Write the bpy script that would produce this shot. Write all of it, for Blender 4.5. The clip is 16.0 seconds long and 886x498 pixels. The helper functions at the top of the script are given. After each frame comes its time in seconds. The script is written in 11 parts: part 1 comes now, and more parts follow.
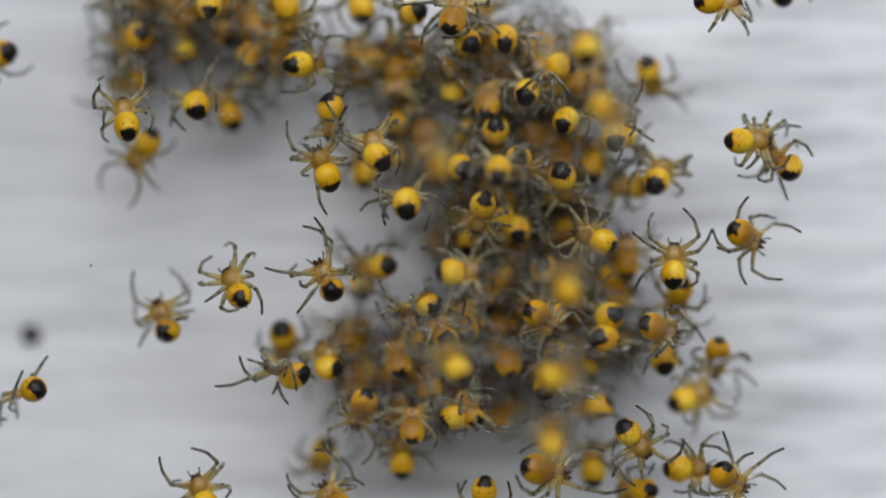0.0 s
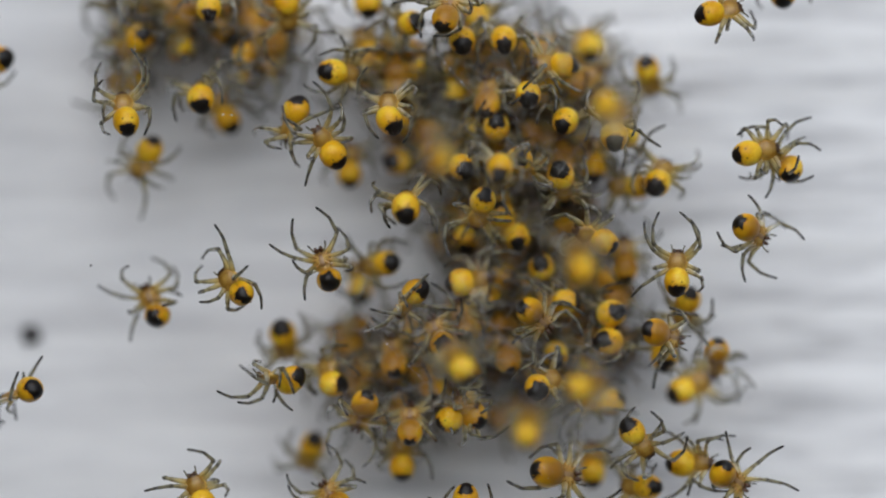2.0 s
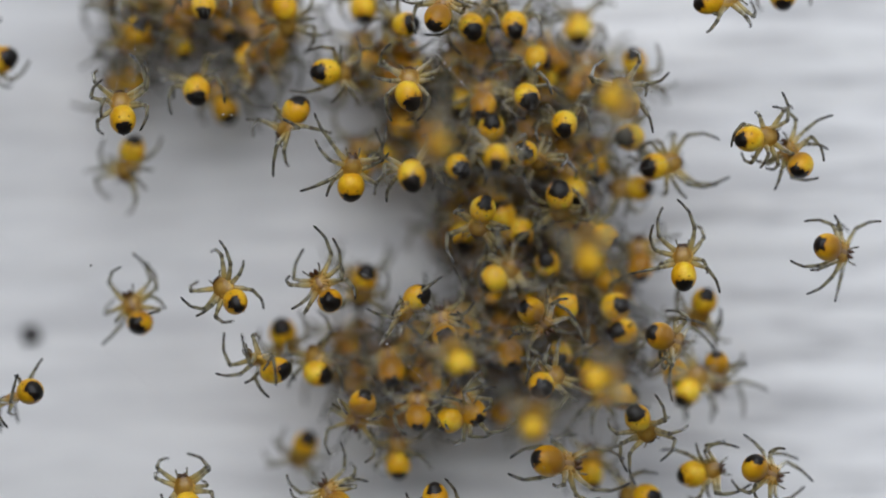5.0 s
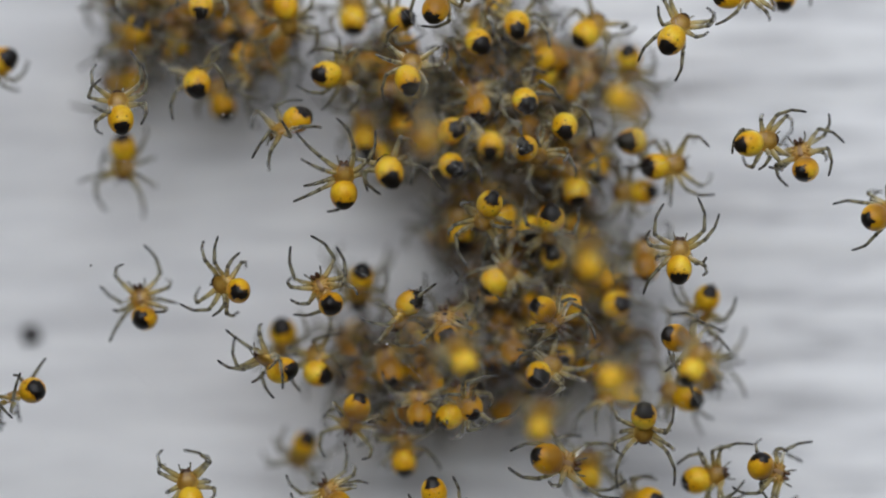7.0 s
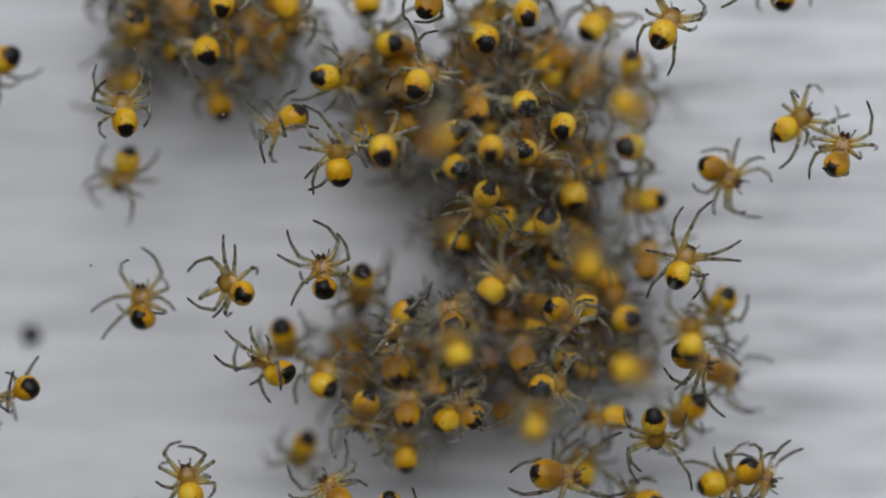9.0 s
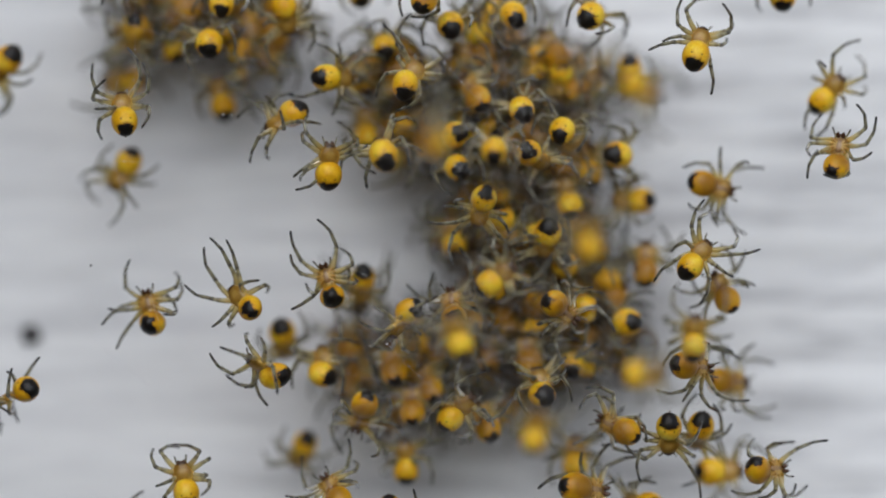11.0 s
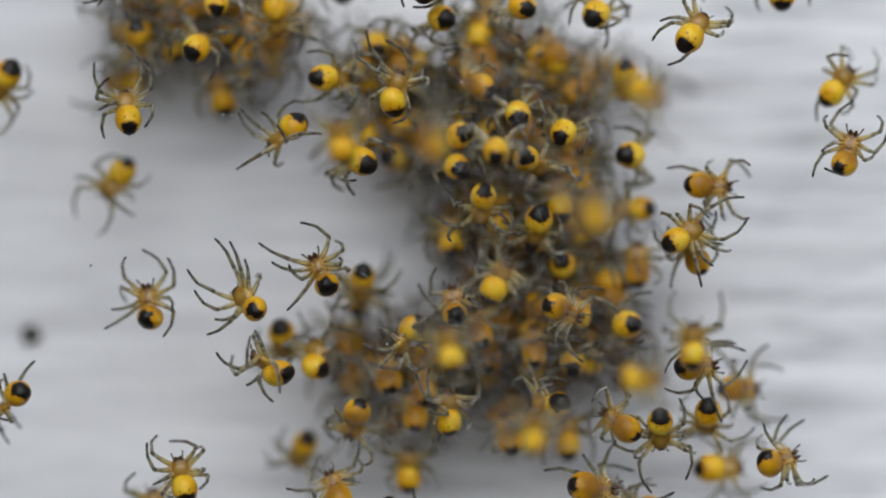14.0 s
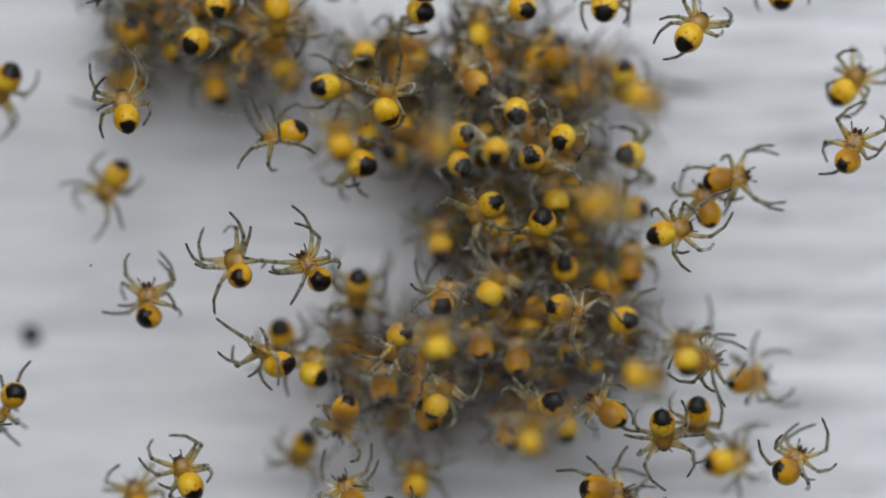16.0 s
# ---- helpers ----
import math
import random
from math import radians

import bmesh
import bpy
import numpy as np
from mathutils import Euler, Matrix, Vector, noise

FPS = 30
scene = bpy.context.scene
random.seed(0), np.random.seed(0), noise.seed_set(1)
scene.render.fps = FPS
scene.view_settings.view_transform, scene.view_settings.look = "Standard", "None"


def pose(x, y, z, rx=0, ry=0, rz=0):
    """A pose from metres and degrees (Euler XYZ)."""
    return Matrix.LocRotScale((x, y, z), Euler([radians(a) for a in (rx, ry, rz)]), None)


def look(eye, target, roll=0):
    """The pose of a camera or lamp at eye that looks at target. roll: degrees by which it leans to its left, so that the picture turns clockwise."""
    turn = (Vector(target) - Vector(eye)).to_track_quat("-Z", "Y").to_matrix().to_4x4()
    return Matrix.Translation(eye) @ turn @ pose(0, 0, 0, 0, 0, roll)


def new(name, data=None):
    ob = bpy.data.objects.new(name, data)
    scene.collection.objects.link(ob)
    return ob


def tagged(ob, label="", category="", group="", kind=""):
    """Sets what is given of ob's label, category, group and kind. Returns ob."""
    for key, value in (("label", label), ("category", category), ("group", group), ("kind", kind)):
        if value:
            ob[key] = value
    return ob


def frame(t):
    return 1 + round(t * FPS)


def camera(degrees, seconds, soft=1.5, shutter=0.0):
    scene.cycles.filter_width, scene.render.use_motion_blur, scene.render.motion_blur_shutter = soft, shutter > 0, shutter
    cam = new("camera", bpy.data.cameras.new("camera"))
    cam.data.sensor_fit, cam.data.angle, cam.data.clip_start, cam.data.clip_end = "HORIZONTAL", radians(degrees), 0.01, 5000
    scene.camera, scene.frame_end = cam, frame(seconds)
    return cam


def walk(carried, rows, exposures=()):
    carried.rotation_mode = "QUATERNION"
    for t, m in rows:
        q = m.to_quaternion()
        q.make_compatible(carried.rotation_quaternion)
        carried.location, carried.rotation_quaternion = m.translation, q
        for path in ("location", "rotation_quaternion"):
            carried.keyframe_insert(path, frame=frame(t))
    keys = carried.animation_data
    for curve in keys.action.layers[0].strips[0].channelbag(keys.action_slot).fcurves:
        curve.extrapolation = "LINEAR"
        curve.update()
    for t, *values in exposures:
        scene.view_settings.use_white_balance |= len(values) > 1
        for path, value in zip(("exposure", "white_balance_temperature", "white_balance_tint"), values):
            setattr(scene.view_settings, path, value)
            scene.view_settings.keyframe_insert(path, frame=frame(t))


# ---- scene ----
# The camera stands still, a hand's length and a half from a ball of spiderlings that hang in silk before a painted board.
REACH = 0.300          # from the lens to the plane of sharpest focus, which is y = 0
cam = camera(6.297, 16.0, soft=1.95)
cam.data.dof.use_dof = True
cam.data.dof.focus_distance = REACH
cam.data.dof.aperture_fstop = 11.0
STAND = pose(0, -REACH, 0, 90, 0, 0)
walk(cam, [(0, STAND), (16.0, STAND)], exposures=[(0, 0.33), (6.0, 0.33), (6.8, 0.29), (7.4, 0.19), (8.0, 0.13), (9.0, 0.05), (10.0, 0.17), (11.3, 0.34), (15.3, 0.34), (16.0, 0.28)])

# ---- overcast daylight, most of it from above and from behind the camera ----
world = bpy.data.worlds.new("overcast_sky")
scene.world = world
world.use_nodes = True
wn = world.node_tree.nodes
sky = wn.new("ShaderNodeTexSky")
sky.sky_type, sky.sun_disc = "NISHITA", False
sky.sun_elevation, sky.sun_rotation = radians(50), radians(185)
sky.air_density, sky.dust_density, sky.ozone_density = 1.0, 1.2, 1.5
grey = wn.new("ShaderNodeHueSaturation")
grey.inputs["Saturation"].default_value = 0.50
world.node_tree.links.new(sky.outputs[0], grey.inputs["Color"])
world.node_tree.links.new(grey.outputs[0], wn["Background"].inputs["Color"])
wn["Background"].inputs["Strength"].default_value = 0.10

sun_data = bpy.data.lights.new("sun", "SUN")
sun_data.energy, sun_data.angle, sun_data.color = 1.4, radians(60), (0.93, 0.96, 1.0)
sun = new("sun", sun_data)
sun.matrix_world = look((-0.08, -0.80, 0.60), (0, 0, 0))


# ---- materials ----
def material(name):
    m = bpy.data.materials.new(name)
    m.use_nodes = True
    return m, m.node_tree.nodes, m.node_tree.links, m.node_tree.nodes["Principled BSDF"]


def ramp(nodes, stops, mode="LINEAR"):
    r = nodes.new("ShaderNodeValToRGB")
    r.color_ramp.interpolation = mode
    el = r.color_ramp.elements
    while len(el) < len(stops):
        el.new(0.5)
    for e, (p, c) in zip(el, stops):
        e.position, e.color = p, (*c, 1)
    return r


def noisy(nodes, links, coord, scale, detail=3.0, rough=0.5, squash=None):
    n = nodes.new("ShaderNodeTexNoise")
    n.inputs["Scale"].default_value, n.inputs["Detail"].default_value, n.inputs["Roughness"].default_value = scale, detail, rough
    if squash:
        mp = nodes.new("ShaderNodeMapping")
        mp.inputs["Scale"].default_value = squash
        links.new(coord, mp.inputs["Vector"])
        coord = mp.outputs[0]
    links.new(coord, n.inputs["Vector"])
    return n


def calc(nodes, links, op, a, b=None, c=None):
    n = nodes.new("ShaderNodeMath")
    n.operation = op
    for i, v in enumerate((a, b, c)):
        if v is None:
            continue
        if isinstance(v, (int, float)):
            n.inputs[i].default_value = v
        else:
            links.new(v, n.inputs[i])
    return n.outputs[0]


def blend(nodes, links, fac, a, b):
    n = nodes.new("ShaderNodeMix")
    n.data_type = "RGBA"
    for sock, v in ((n.inputs[0], fac), (n.inputs[6], a), (n.inputs[7], b)):
        if isinstance(v, tuple):
            sock.default_value = (*v, 1)
        elif isinstance(v, (int, float)):
            sock.default_value = v
        else:
            links.new(v, sock)
    return n.outputs[2]


def bumpy(nodes, links, bsdf, height, strength, distance):
    b = nodes.new("ShaderNodeBump")
    b.inputs["Strength"].default_value, b.inputs["Distance"].default_value = strength, distance
    links.new(height, b.inputs["Height"])
    links.new(b.outputs[0], bsdf.inputs["Normal"])


def thin_skin(nodes, links, bsdf, colour, share):
    """Lets a share of the light through, as thin chitin does."""
    out = nodes["Material Output"]
    tr = nodes.new("ShaderNodeBsdfTranslucent")
    links.new(colour, tr.inputs["Color"])
    mix = nodes.new("ShaderNodeMixShader")
    mix.inputs[0].default_value = share
    links.new(bsdf.outputs[0], mix.inputs[1])
    links.new(tr.outputs[0], mix.inputs[2])
    links.new(mix.outputs[0], out.inputs["Surface"])


def abdomen_skin():
    """Yellow skin with a ragged black patch over the hind end and small dark pits."""
    m, n, l, p = material("yellow_abdomen")
    tc = n.new("ShaderNodeTexCoord").outputs["Object"]
    oi = n.new("ShaderNodeObjectInfo").outputs["Random"]
    sep = n.new("ShaderNodeSeparateXYZ")
    l.new(tc, sep.inputs[0])
    x, y, z = sep.outputs
    shift = n.new("ShaderNodeVectorMath")
    shift.operation = "ADD"
    far = n.new("ShaderNodeCombineXYZ")
    l.new(calc(n, l, "MULTIPLY", oi, 0.05), far.inputs[0])
    l.new(tc, shift.inputs[0])
    l.new(far.outputs[0], shift.inputs[1])
    rag = noisy(n, l, shift.outputs[0], 5200, 3, 0.6).outputs[0]
    big = noisy(n, l, shift.outputs[0], 1500, 2).outputs[0]
    fine = noisy(n, l, shift.outputs[0], 14000, 3, 0.65).outputs[0]
    cell = n.new("ShaderNodeTexVoronoi")
    cell.inputs["Scale"].default_value = 8500
    l.new(shift.outputs[0], cell.inputs["Vector"])
    tooth = n.new("ShaderNodeSeparateColor")
    l.new(cell.outputs["Color"], tooth.inputs[0])
    # how far back and up a place lies, in body radii, and how broad the patch may be there
    back = calc(n, l, "MULTIPLY_ADD", y, -1880.0, 0.0)
    up = calc(n, l, "MULTIPLY", z, 2080.0)
    side = calc(n, l, "ABSOLUTE", calc(n, l, "MULTIPLY", x, 2080.0))
    # a level front edge, sides that draw together towards the hind end, and yellow again below it
    front = calc(n, l, "SUBTRACT", calc(n, l, "ADD", calc(n, l, "MULTIPLY", back, 0.95), calc(n, l, "MULTIPLY", up, 0.25)), 0.53)
    taper = calc(n, l, "MULTIPLY_ADD", calc(n, l, "MULTIPLY_ADD", up, -0.6, back), -0.26, 0.72)
    flank = calc(n, l, "SUBTRACT", taper, side)
    below = calc(n, l, "ADD", up, 0.50)
    reach = calc(n, l, "MINIMUM", calc(n, l, "MINIMUM", front, flank), below)
    reach = calc(n, l, "ADD", reach, calc(n, l, "MULTIPLY", calc(n, l, "SUBTRACT", rag, 0.5), 0.24))
    reach = calc(n, l, "ADD", reach, calc(n, l, "MULTIPLY", calc(n, l, "SUBTRACT", tooth.outputs[0], 0.5), 0.13))
    reach = calc(n, l, "ADD", reach, calc(n, l, "MULTIPLY", calc(n, l, "SUBTRACT", oi, 0.5), 0.20))
    patch = n.new("ShaderNodeMapRange")
    patch.interpolation_type = "SMOOTHSTEP"
    patch.inputs[1].default_value, patch.inputs[2].default_value = -0.02, 0.03
    l.new(reach, patch.inputs[0])
    yellow = ramp(n, [(0.30, (0.68, 0.37, 0.008)), (0.50, (0.80, 0.50, 0.022)), (0.68, (0.90, 0.67, 0.07))])
    l.new(big, yellow.inputs[0])
    # pale grains of pigment under the skin, close together on the back
    grit = n.new("ShaderNodeTexVoronoi")
    grit.inputs["Scale"].default_value = 15000
    l.new(shift.outputs[0], grit.inputs["Vector"])
    grain = ramp(n, [(0.15, (1.0, 1.0, 1.0)), (0.55, (0.82, 0.70, 0.42))])
    l.new(grit.outputs["Distance"], grain.inputs[0])
    mul = n.new("ShaderNodeMix")
    mul.data_type, mul.blend_type = "RGBA", "MULTIPLY"
    mul.inputs[0].default_value = 0.75
    l.new(yellow.outputs[0], mul.inputs[6])
    l.new(grain.outputs[0], mul.inputs[7])
    # the pigment thins out down the flanks and towards the waist: orange there, amber brown on the belly
    cover = calc(n, l, "ADD", up, calc(n, l, "MULTIPLY", calc(n, l, "SUBTRACT", big, 0.5), 0.9))
    cover = calc(n, l, "ADD", cover, calc(n, l, "MULTIPLY", calc(n, l, "SUBTRACT", rag, 0.5), 0.35))
    cover = calc(n, l, "ADD", cover, calc(n, l, "MULTIPLY", back, 0.22))
    thin = ramp(n, [(0.08, (0.32, 0.150, 0.014)), (0.30, (0.48, 0.24, 0.012)), (0.52, (0.64, 0.34, 0.010))])
    bare = n.new("ShaderNodeMapRange")
    bare.inputs[1].default_value, bare.inputs[2].default_value = -0.9, 0.6
    l.new(cover, bare.inputs[0])
    l.new(bare.outputs[0], thin.inputs[0])
    full = n.new("ShaderNodeMapRange")
    full.interpolation_type = "SMOOTHSTEP"
    full.inputs[1].default_value, full.inputs[2].default_value = -0.20, 0.48
    l.new(cover, full.inputs[0])
    skin = blend(n, l, full.outputs[0], thin.outputs[0], mul.outputs[2])
    # a rusty seam round the black patch
    seam = n.new("ShaderNodeMapRange")
    seam.inputs[1].default_value, seam.inputs[2].default_value = -0.15, 0.0
    seam.inputs[4].default_value = 0.75
    l.new(reach, seam.inputs[0])
    skin = blend(n, l, seam.outputs[0], skin, (0.42, 0.17, 0.010))
    # a pair of dark pits on the back
    ax = calc(n, l, "SUBTRACT", side, 0.36)
    ay = calc(n, l, "SUBTRACT", back, 0.06)
    dist = calc(n, l, "SQRT", calc(n, l, "ADD", calc(n, l, "MULTIPLY", ax, ax), calc(n, l, "MULTIPLY", ay, ay)))
    pit = n.new("ShaderNodeMapRange")
    pit.inputs[1].default_value, pit.inputs[2].default_value = 0.095, 0.05
    l.new(dist, pit.inputs[0])
    pits = calc(n, l, "MULTIPLY", calc(n, l, "MULTIPLY", pit.outputs[0], 0.7), calc(n, l, "GREATER_THAN", up, 0.3))
    skin = blend(n, l, pits, skin, (0.08, 0.035, 0.012))
    dark = ramp(n, [(0.3, (0.004, 0.004, 0.004)), (0.7, (0.016, 0.012, 0.010))])
    l.new(fine, dark.inputs[0])
    col = blend(n, l, patch.outputs[0], skin, dark.outputs[0])
    l.new(col, p.inputs["Base Color"])
    p.inputs["Roughness"].default_value = 0.30
    p.inputs["Subsurface Weight"].default_value = 0.35
    p.inputs["Subsurface Radius"].default_value = (1.0, 0.45, 0.12)
    p.inputs["Subsurface Scale"].default_value = 0.00014
    p.inputs["Specular IOR Level"].default_value = 0.25
    bumpy(n, l, p, fine, 0.45, 0.00002)
    return m


def carapace_skin(name, pale, deep, share, middle=0.0, face=0.0):
    """Amber, half see-through chitin, darker towards the face."""
    m, n, l, p = material(name)
    tc = n.new("ShaderNodeTexCoord").outputs["Object"]
    spots = noisy(n, l, tc, 4200, 3, 0.6).outputs[0]
    sep = n.new("ShaderNodeSeparateXYZ")
    l.new(tc, sep.inputs[0])
    front = n.new("ShaderNodeMapRange")
    front.inputs[1].default_value, front.inputs[2].default_value = 0.00012, 0.00042
    front.inputs[3].default_value, front.inputs[4].default_value = 0.0, 0.32
    l.new(sep.outputs[1], front.inputs[0])
    r = ramp(n, [(0.22, tuple(c * 0.6 for c in deep)), (0.42, deep), (0.68, pale)])
    l.new(calc(n, l, "SUBTRACT", spots, front.outputs[0]), r.inputs[0])
    # a pale grey disc in the middle and a brown head
    mid = n.new("ShaderNodeVectorMath")
    mid.operation = "LENGTH"
    l.new(tc, mid.inputs[0])
    disc = n.new("ShaderNodeMapRange")
    disc.interpolation_type = "SMOOTHSTEP"
    disc.inputs[1].default_value, disc.inputs[2].default_value = 0.00027, 0.00013
    disc.inputs[4].default_value = middle
    l.new(calc(n, l, "MULTIPLY_ADD", calc(n, l, "SUBTRACT", spots, 0.5), 0.0002, mid.outputs["Value"]), disc.inputs[0])
    head = n.new("ShaderNodeMapRange")
    head.interpolation_type = "SMOOTHSTEP"
    head.inputs[1].default_value, head.inputs[2].default_value = 0.00026, 0.00040
    head.inputs[4].default_value = face
    l.new(calc(n, l, "MULTIPLY_ADD", calc(n, l, "SUBTRACT", spots, 0.5), 0.0002, sep.outputs[1]), head.inputs[0])
    ring = ramp(n, [(0.20, (0, 0, 0)), (0.30, (1, 1, 1)), (0.42, (0, 0, 0))])
    l.new(calc(n, l, "MULTIPLY_ADD", mid.outputs["Value"], 1000.0, calc(n, l, "MULTIPLY", calc(n, l, "SUBTRACT", spots, 0.5), 0.2)), ring.inputs[0])
    tone = blend(n, l, calc(n, l, "MULTIPLY", ring.outputs[0], middle * 1.3), r.outputs[0], (0.20, 0.085, 0.022))
    tone = blend(n, l, disc.outputs[0], tone, (0.52, 0.36, 0.20))
    tone = blend(n, l, head.outputs[0], tone, (0.10, 0.042, 0.018))
    l.new(tone, p.inputs["Base Color"])
    p.inputs["Roughness"].default_value = 0.30
    p.inputs["Coat Weight"].default_value = 0.6
    p.inputs["Coat Roughness"].default_value = 0.10
    bumpy(n, l, p, spots, 0.3, 0.00002)
    thin_skin(n, l, p, tone, share)
    return m


def leg_skin():
    """Straw at the root, olive grey along the shin and nearly black at the tip, with rings at the joints."""
    m, n, l, p = material("banded_leg")
    at = n.new("ShaderNodeAttribute")
    at.attribute_name = "along"
    tc = n.new("ShaderNodeTexCoord").outputs["Object"]
    spots = noisy(n, l, tc, 7000, 3, 0.6).outputs[0]
    pos = calc(n, l, "ADD", at.outputs["Fac"], calc(n, l, "MULTIPLY", calc(n, l, "SUBTRACT", spots, 0.5), 0.07))
    r = ramp(n, [(0.0, (0.74, 0.50, 0.12)), (0.12, (0.66, 0.52, 0.20)), (0.22, (0.56, 0.48, 0.24)), (0.31, (0.24, 0.20, 0.11)),
                 (0.36, (0.48, 0.43, 0.24)), (0.43, (0.07, 0.062, 0.045)), (0.50, (0.22, 0.198, 0.120)), (0.60, (0.29, 0.265, 0.160)),
                 (0.68, (0.135, 0.120, 0.078)), (0.735, (0.026, 0.023, 0.019)), (0.79, (0.185, 0.168, 0.115)), (0.89, (0.045, 0.043, 0.040)),
                 (1.0, (0.008, 0.008, 0.009))])
    l.new(pos, r.inputs[0])
    l.new(r.outputs[0], p.inputs["Base Color"])
    p.inputs["Roughness"].default_value = 0.20
    p.inputs["IOR"].default_value = 1.36
    p.inputs["Specular IOR Level"].default_value = 0.35
    clear = n.new("ShaderNodeMapRange")
    clear.inputs[1].default_value, clear.inputs[2].default_value = 0.1, 0.95
    clear.inputs[3].default_value, clear.inputs[4].default_value = 0.66, 0.28
    l.new(at.outputs["Fac"], clear.inputs[0])
    l.new(clear.outputs[0], p.inputs["Transmission Weight"])
    bumpy(n, l, p, spots, 0.3, 0.00001)
    thin_skin(n, l, p, r.outputs[0], 0.12)
    return m


def paint_skin():
    """Old white paint over level wood grain, grey where the grain shows."""
    m, n, l, p = material("white_painted_wood")
    tc = n.new("ShaderNodeTexCoord").outputs["Object"]
    bands = noisy(n, l, tc, 1.0, 4, 0.55, (110, 110, 750)).outputs[0]
    lines = noisy(n, l, tc, 1.0, 5, 0.6, (170, 170, 1500)).outputs[0]
    clouds = noisy(n, l, tc, 45, 3).outputs[0]
    for w in n:
        if w.type == "TEX_NOISE":
            w.inputs["Distortion"].default_value = 0.5
    both = calc(n, l, "ADD", calc(n, l, "MULTIPLY", bands, 0.38), calc(n, l, "MULTIPLY", lines, 0.62))
    place_x = n.new("ShaderNodeSeparateXYZ")
    l.new(tc, place_x.inputs[0])
    worn = n.new("ShaderNodeMapRange")
    worn.interpolation_type = "SMOOTHSTEP"
    worn.inputs[1].default_value, worn.inputs[2].default_value = -0.014, 0.012
    worn.inputs[3].default_value, worn.inputs[4].default_value = 0.40, 1.0
    l.new(place_x.outputs[0], worn.inputs[0])
    both = calc(n, l, "MULTIPLY_ADD", calc(n, l, "SUBTRACT", both, 0.505), worn.outputs[0], 0.505)
    r = ramp(n, [(0.39, (0.50, 0.50, 0.512)), (0.48, (0.735, 0.735, 0.748)), (0.56, (0.865, 0.865, 0.87))])
    l.new(both, r.inputs[0])
    tint = ramp(n, [(0.3, (0.93, 0.94, 0.95)), (0.7, (1, 1, 1))])
    l.new(clouds, tint.inputs[0])
    mul = n.new("ShaderNodeMix")
    mul.data_type, mul.blend_type = "RGBA", "MULTIPLY"
    mul.inputs[0].default_value = 1.0
    l.new(r.outputs[0], mul.inputs[6])
    l.new(tint.outputs[0], mul.inputs[7])
    l.new(mul.outputs[2], p.inputs["Base Color"])
    p.inputs["Roughness"].default_value = 0.55
    bumpy(n, l, p, both, 0.4, 0.0003)
    return m


def plain_skin(name, colour, rough, share=0.0):
    m, n, l, p = material(name)
    tc = n.new("ShaderNodeTexCoord").outputs["Object"]
    spots = noisy(n, l, tc, 6000, 3).outputs[0]
    r = ramp(n, [(0.3, tuple(c * 0.7 for c in colour)), (0.7, colour)])
    l.new(spots, r.inputs[0])
    l.new(r.outputs[0], p.inputs["Base Color"])
    p.inputs["Roughness"].default_value = rough
    if share:
        thin_skin(n, l, p, r.outputs[0], share)
    return m


ABDOMEN = abdomen_skin()
CARAPACE = carapace_skin("amber_carapace", (0.86, 0.60, 0.13), (0.64, 0.36, 0.045), 0.50, 0.36, 0.9)
STERNUM = carapace_skin("russet_underside", (0.46, 0.24, 0.06), (0.28, 0.12, 0.02), 0.35, 0.5)
COXA = carapace_skin("straw_coxa", (0.74, 0.50, 0.13), (0.50, 0.26, 0.035), 0.40)
LEG = leg_skin()
FANG = plain_skin("brown_chelicera", (0.085, 0.036, 0.016), 0.20, 0.08)
EYE = plain_skin("dark_eye", (0.012, 0.010, 0.009), 0.12)
PAINT = paint_skin()
SILK = plain_skin("white_silk", (0.80, 0.81, 0.83), 0.25, 0.3)
# the droplets' glint is put into their colour as near white
DROP = plain_skin("glint_white_droplet", (0.93, 0.93, 0.94), 0.08, 0.25)
# for the unseen block that darkens the left of the board
SHADE_BLOCK = plain_skin("grey_shade_block", (0.16, 0.15, 0.135), 0.8)
# body and leg colours darkened to give the shade deep inside the cluster
GLOOM = plain_skin("shaded_body_skin", (0.34, 0.17, 0.02), 0.35, 0.15)
GLOOM_LEG = plain_skin("shaded_leg_skin", (0.15, 0.095, 0.035), 0.30, 0.2)
DIRT = plain_skin("dark_dirt", (0.035, 0.032, 0.03), 0.8)

# ---- the board behind the spiderlings ----
MM = 0.001
BOARD_Y = 7.5 * MM


def smooth(me):
    for f in me.polygons:
        f.use_smooth = True
    return me


def mesh_of(name, verts, faces, mat, along=None):
    me = bpy.data.meshes.new(name)
    me.from_pydata(verts, [], faces)
    me.materials.append(mat)
    if along:
        at = me.attributes.new("along", "FLOAT", "POINT")
        at.data.foreach_set("value", along)
    me.update()
    return smooth(me)


def part(name, me, parent, m=None, label=""):
    ob = new(name, me)
    ob.parent = parent
    if m is not None:
        ob.matrix_basis = m
    return tagged(ob, label) if label else ob


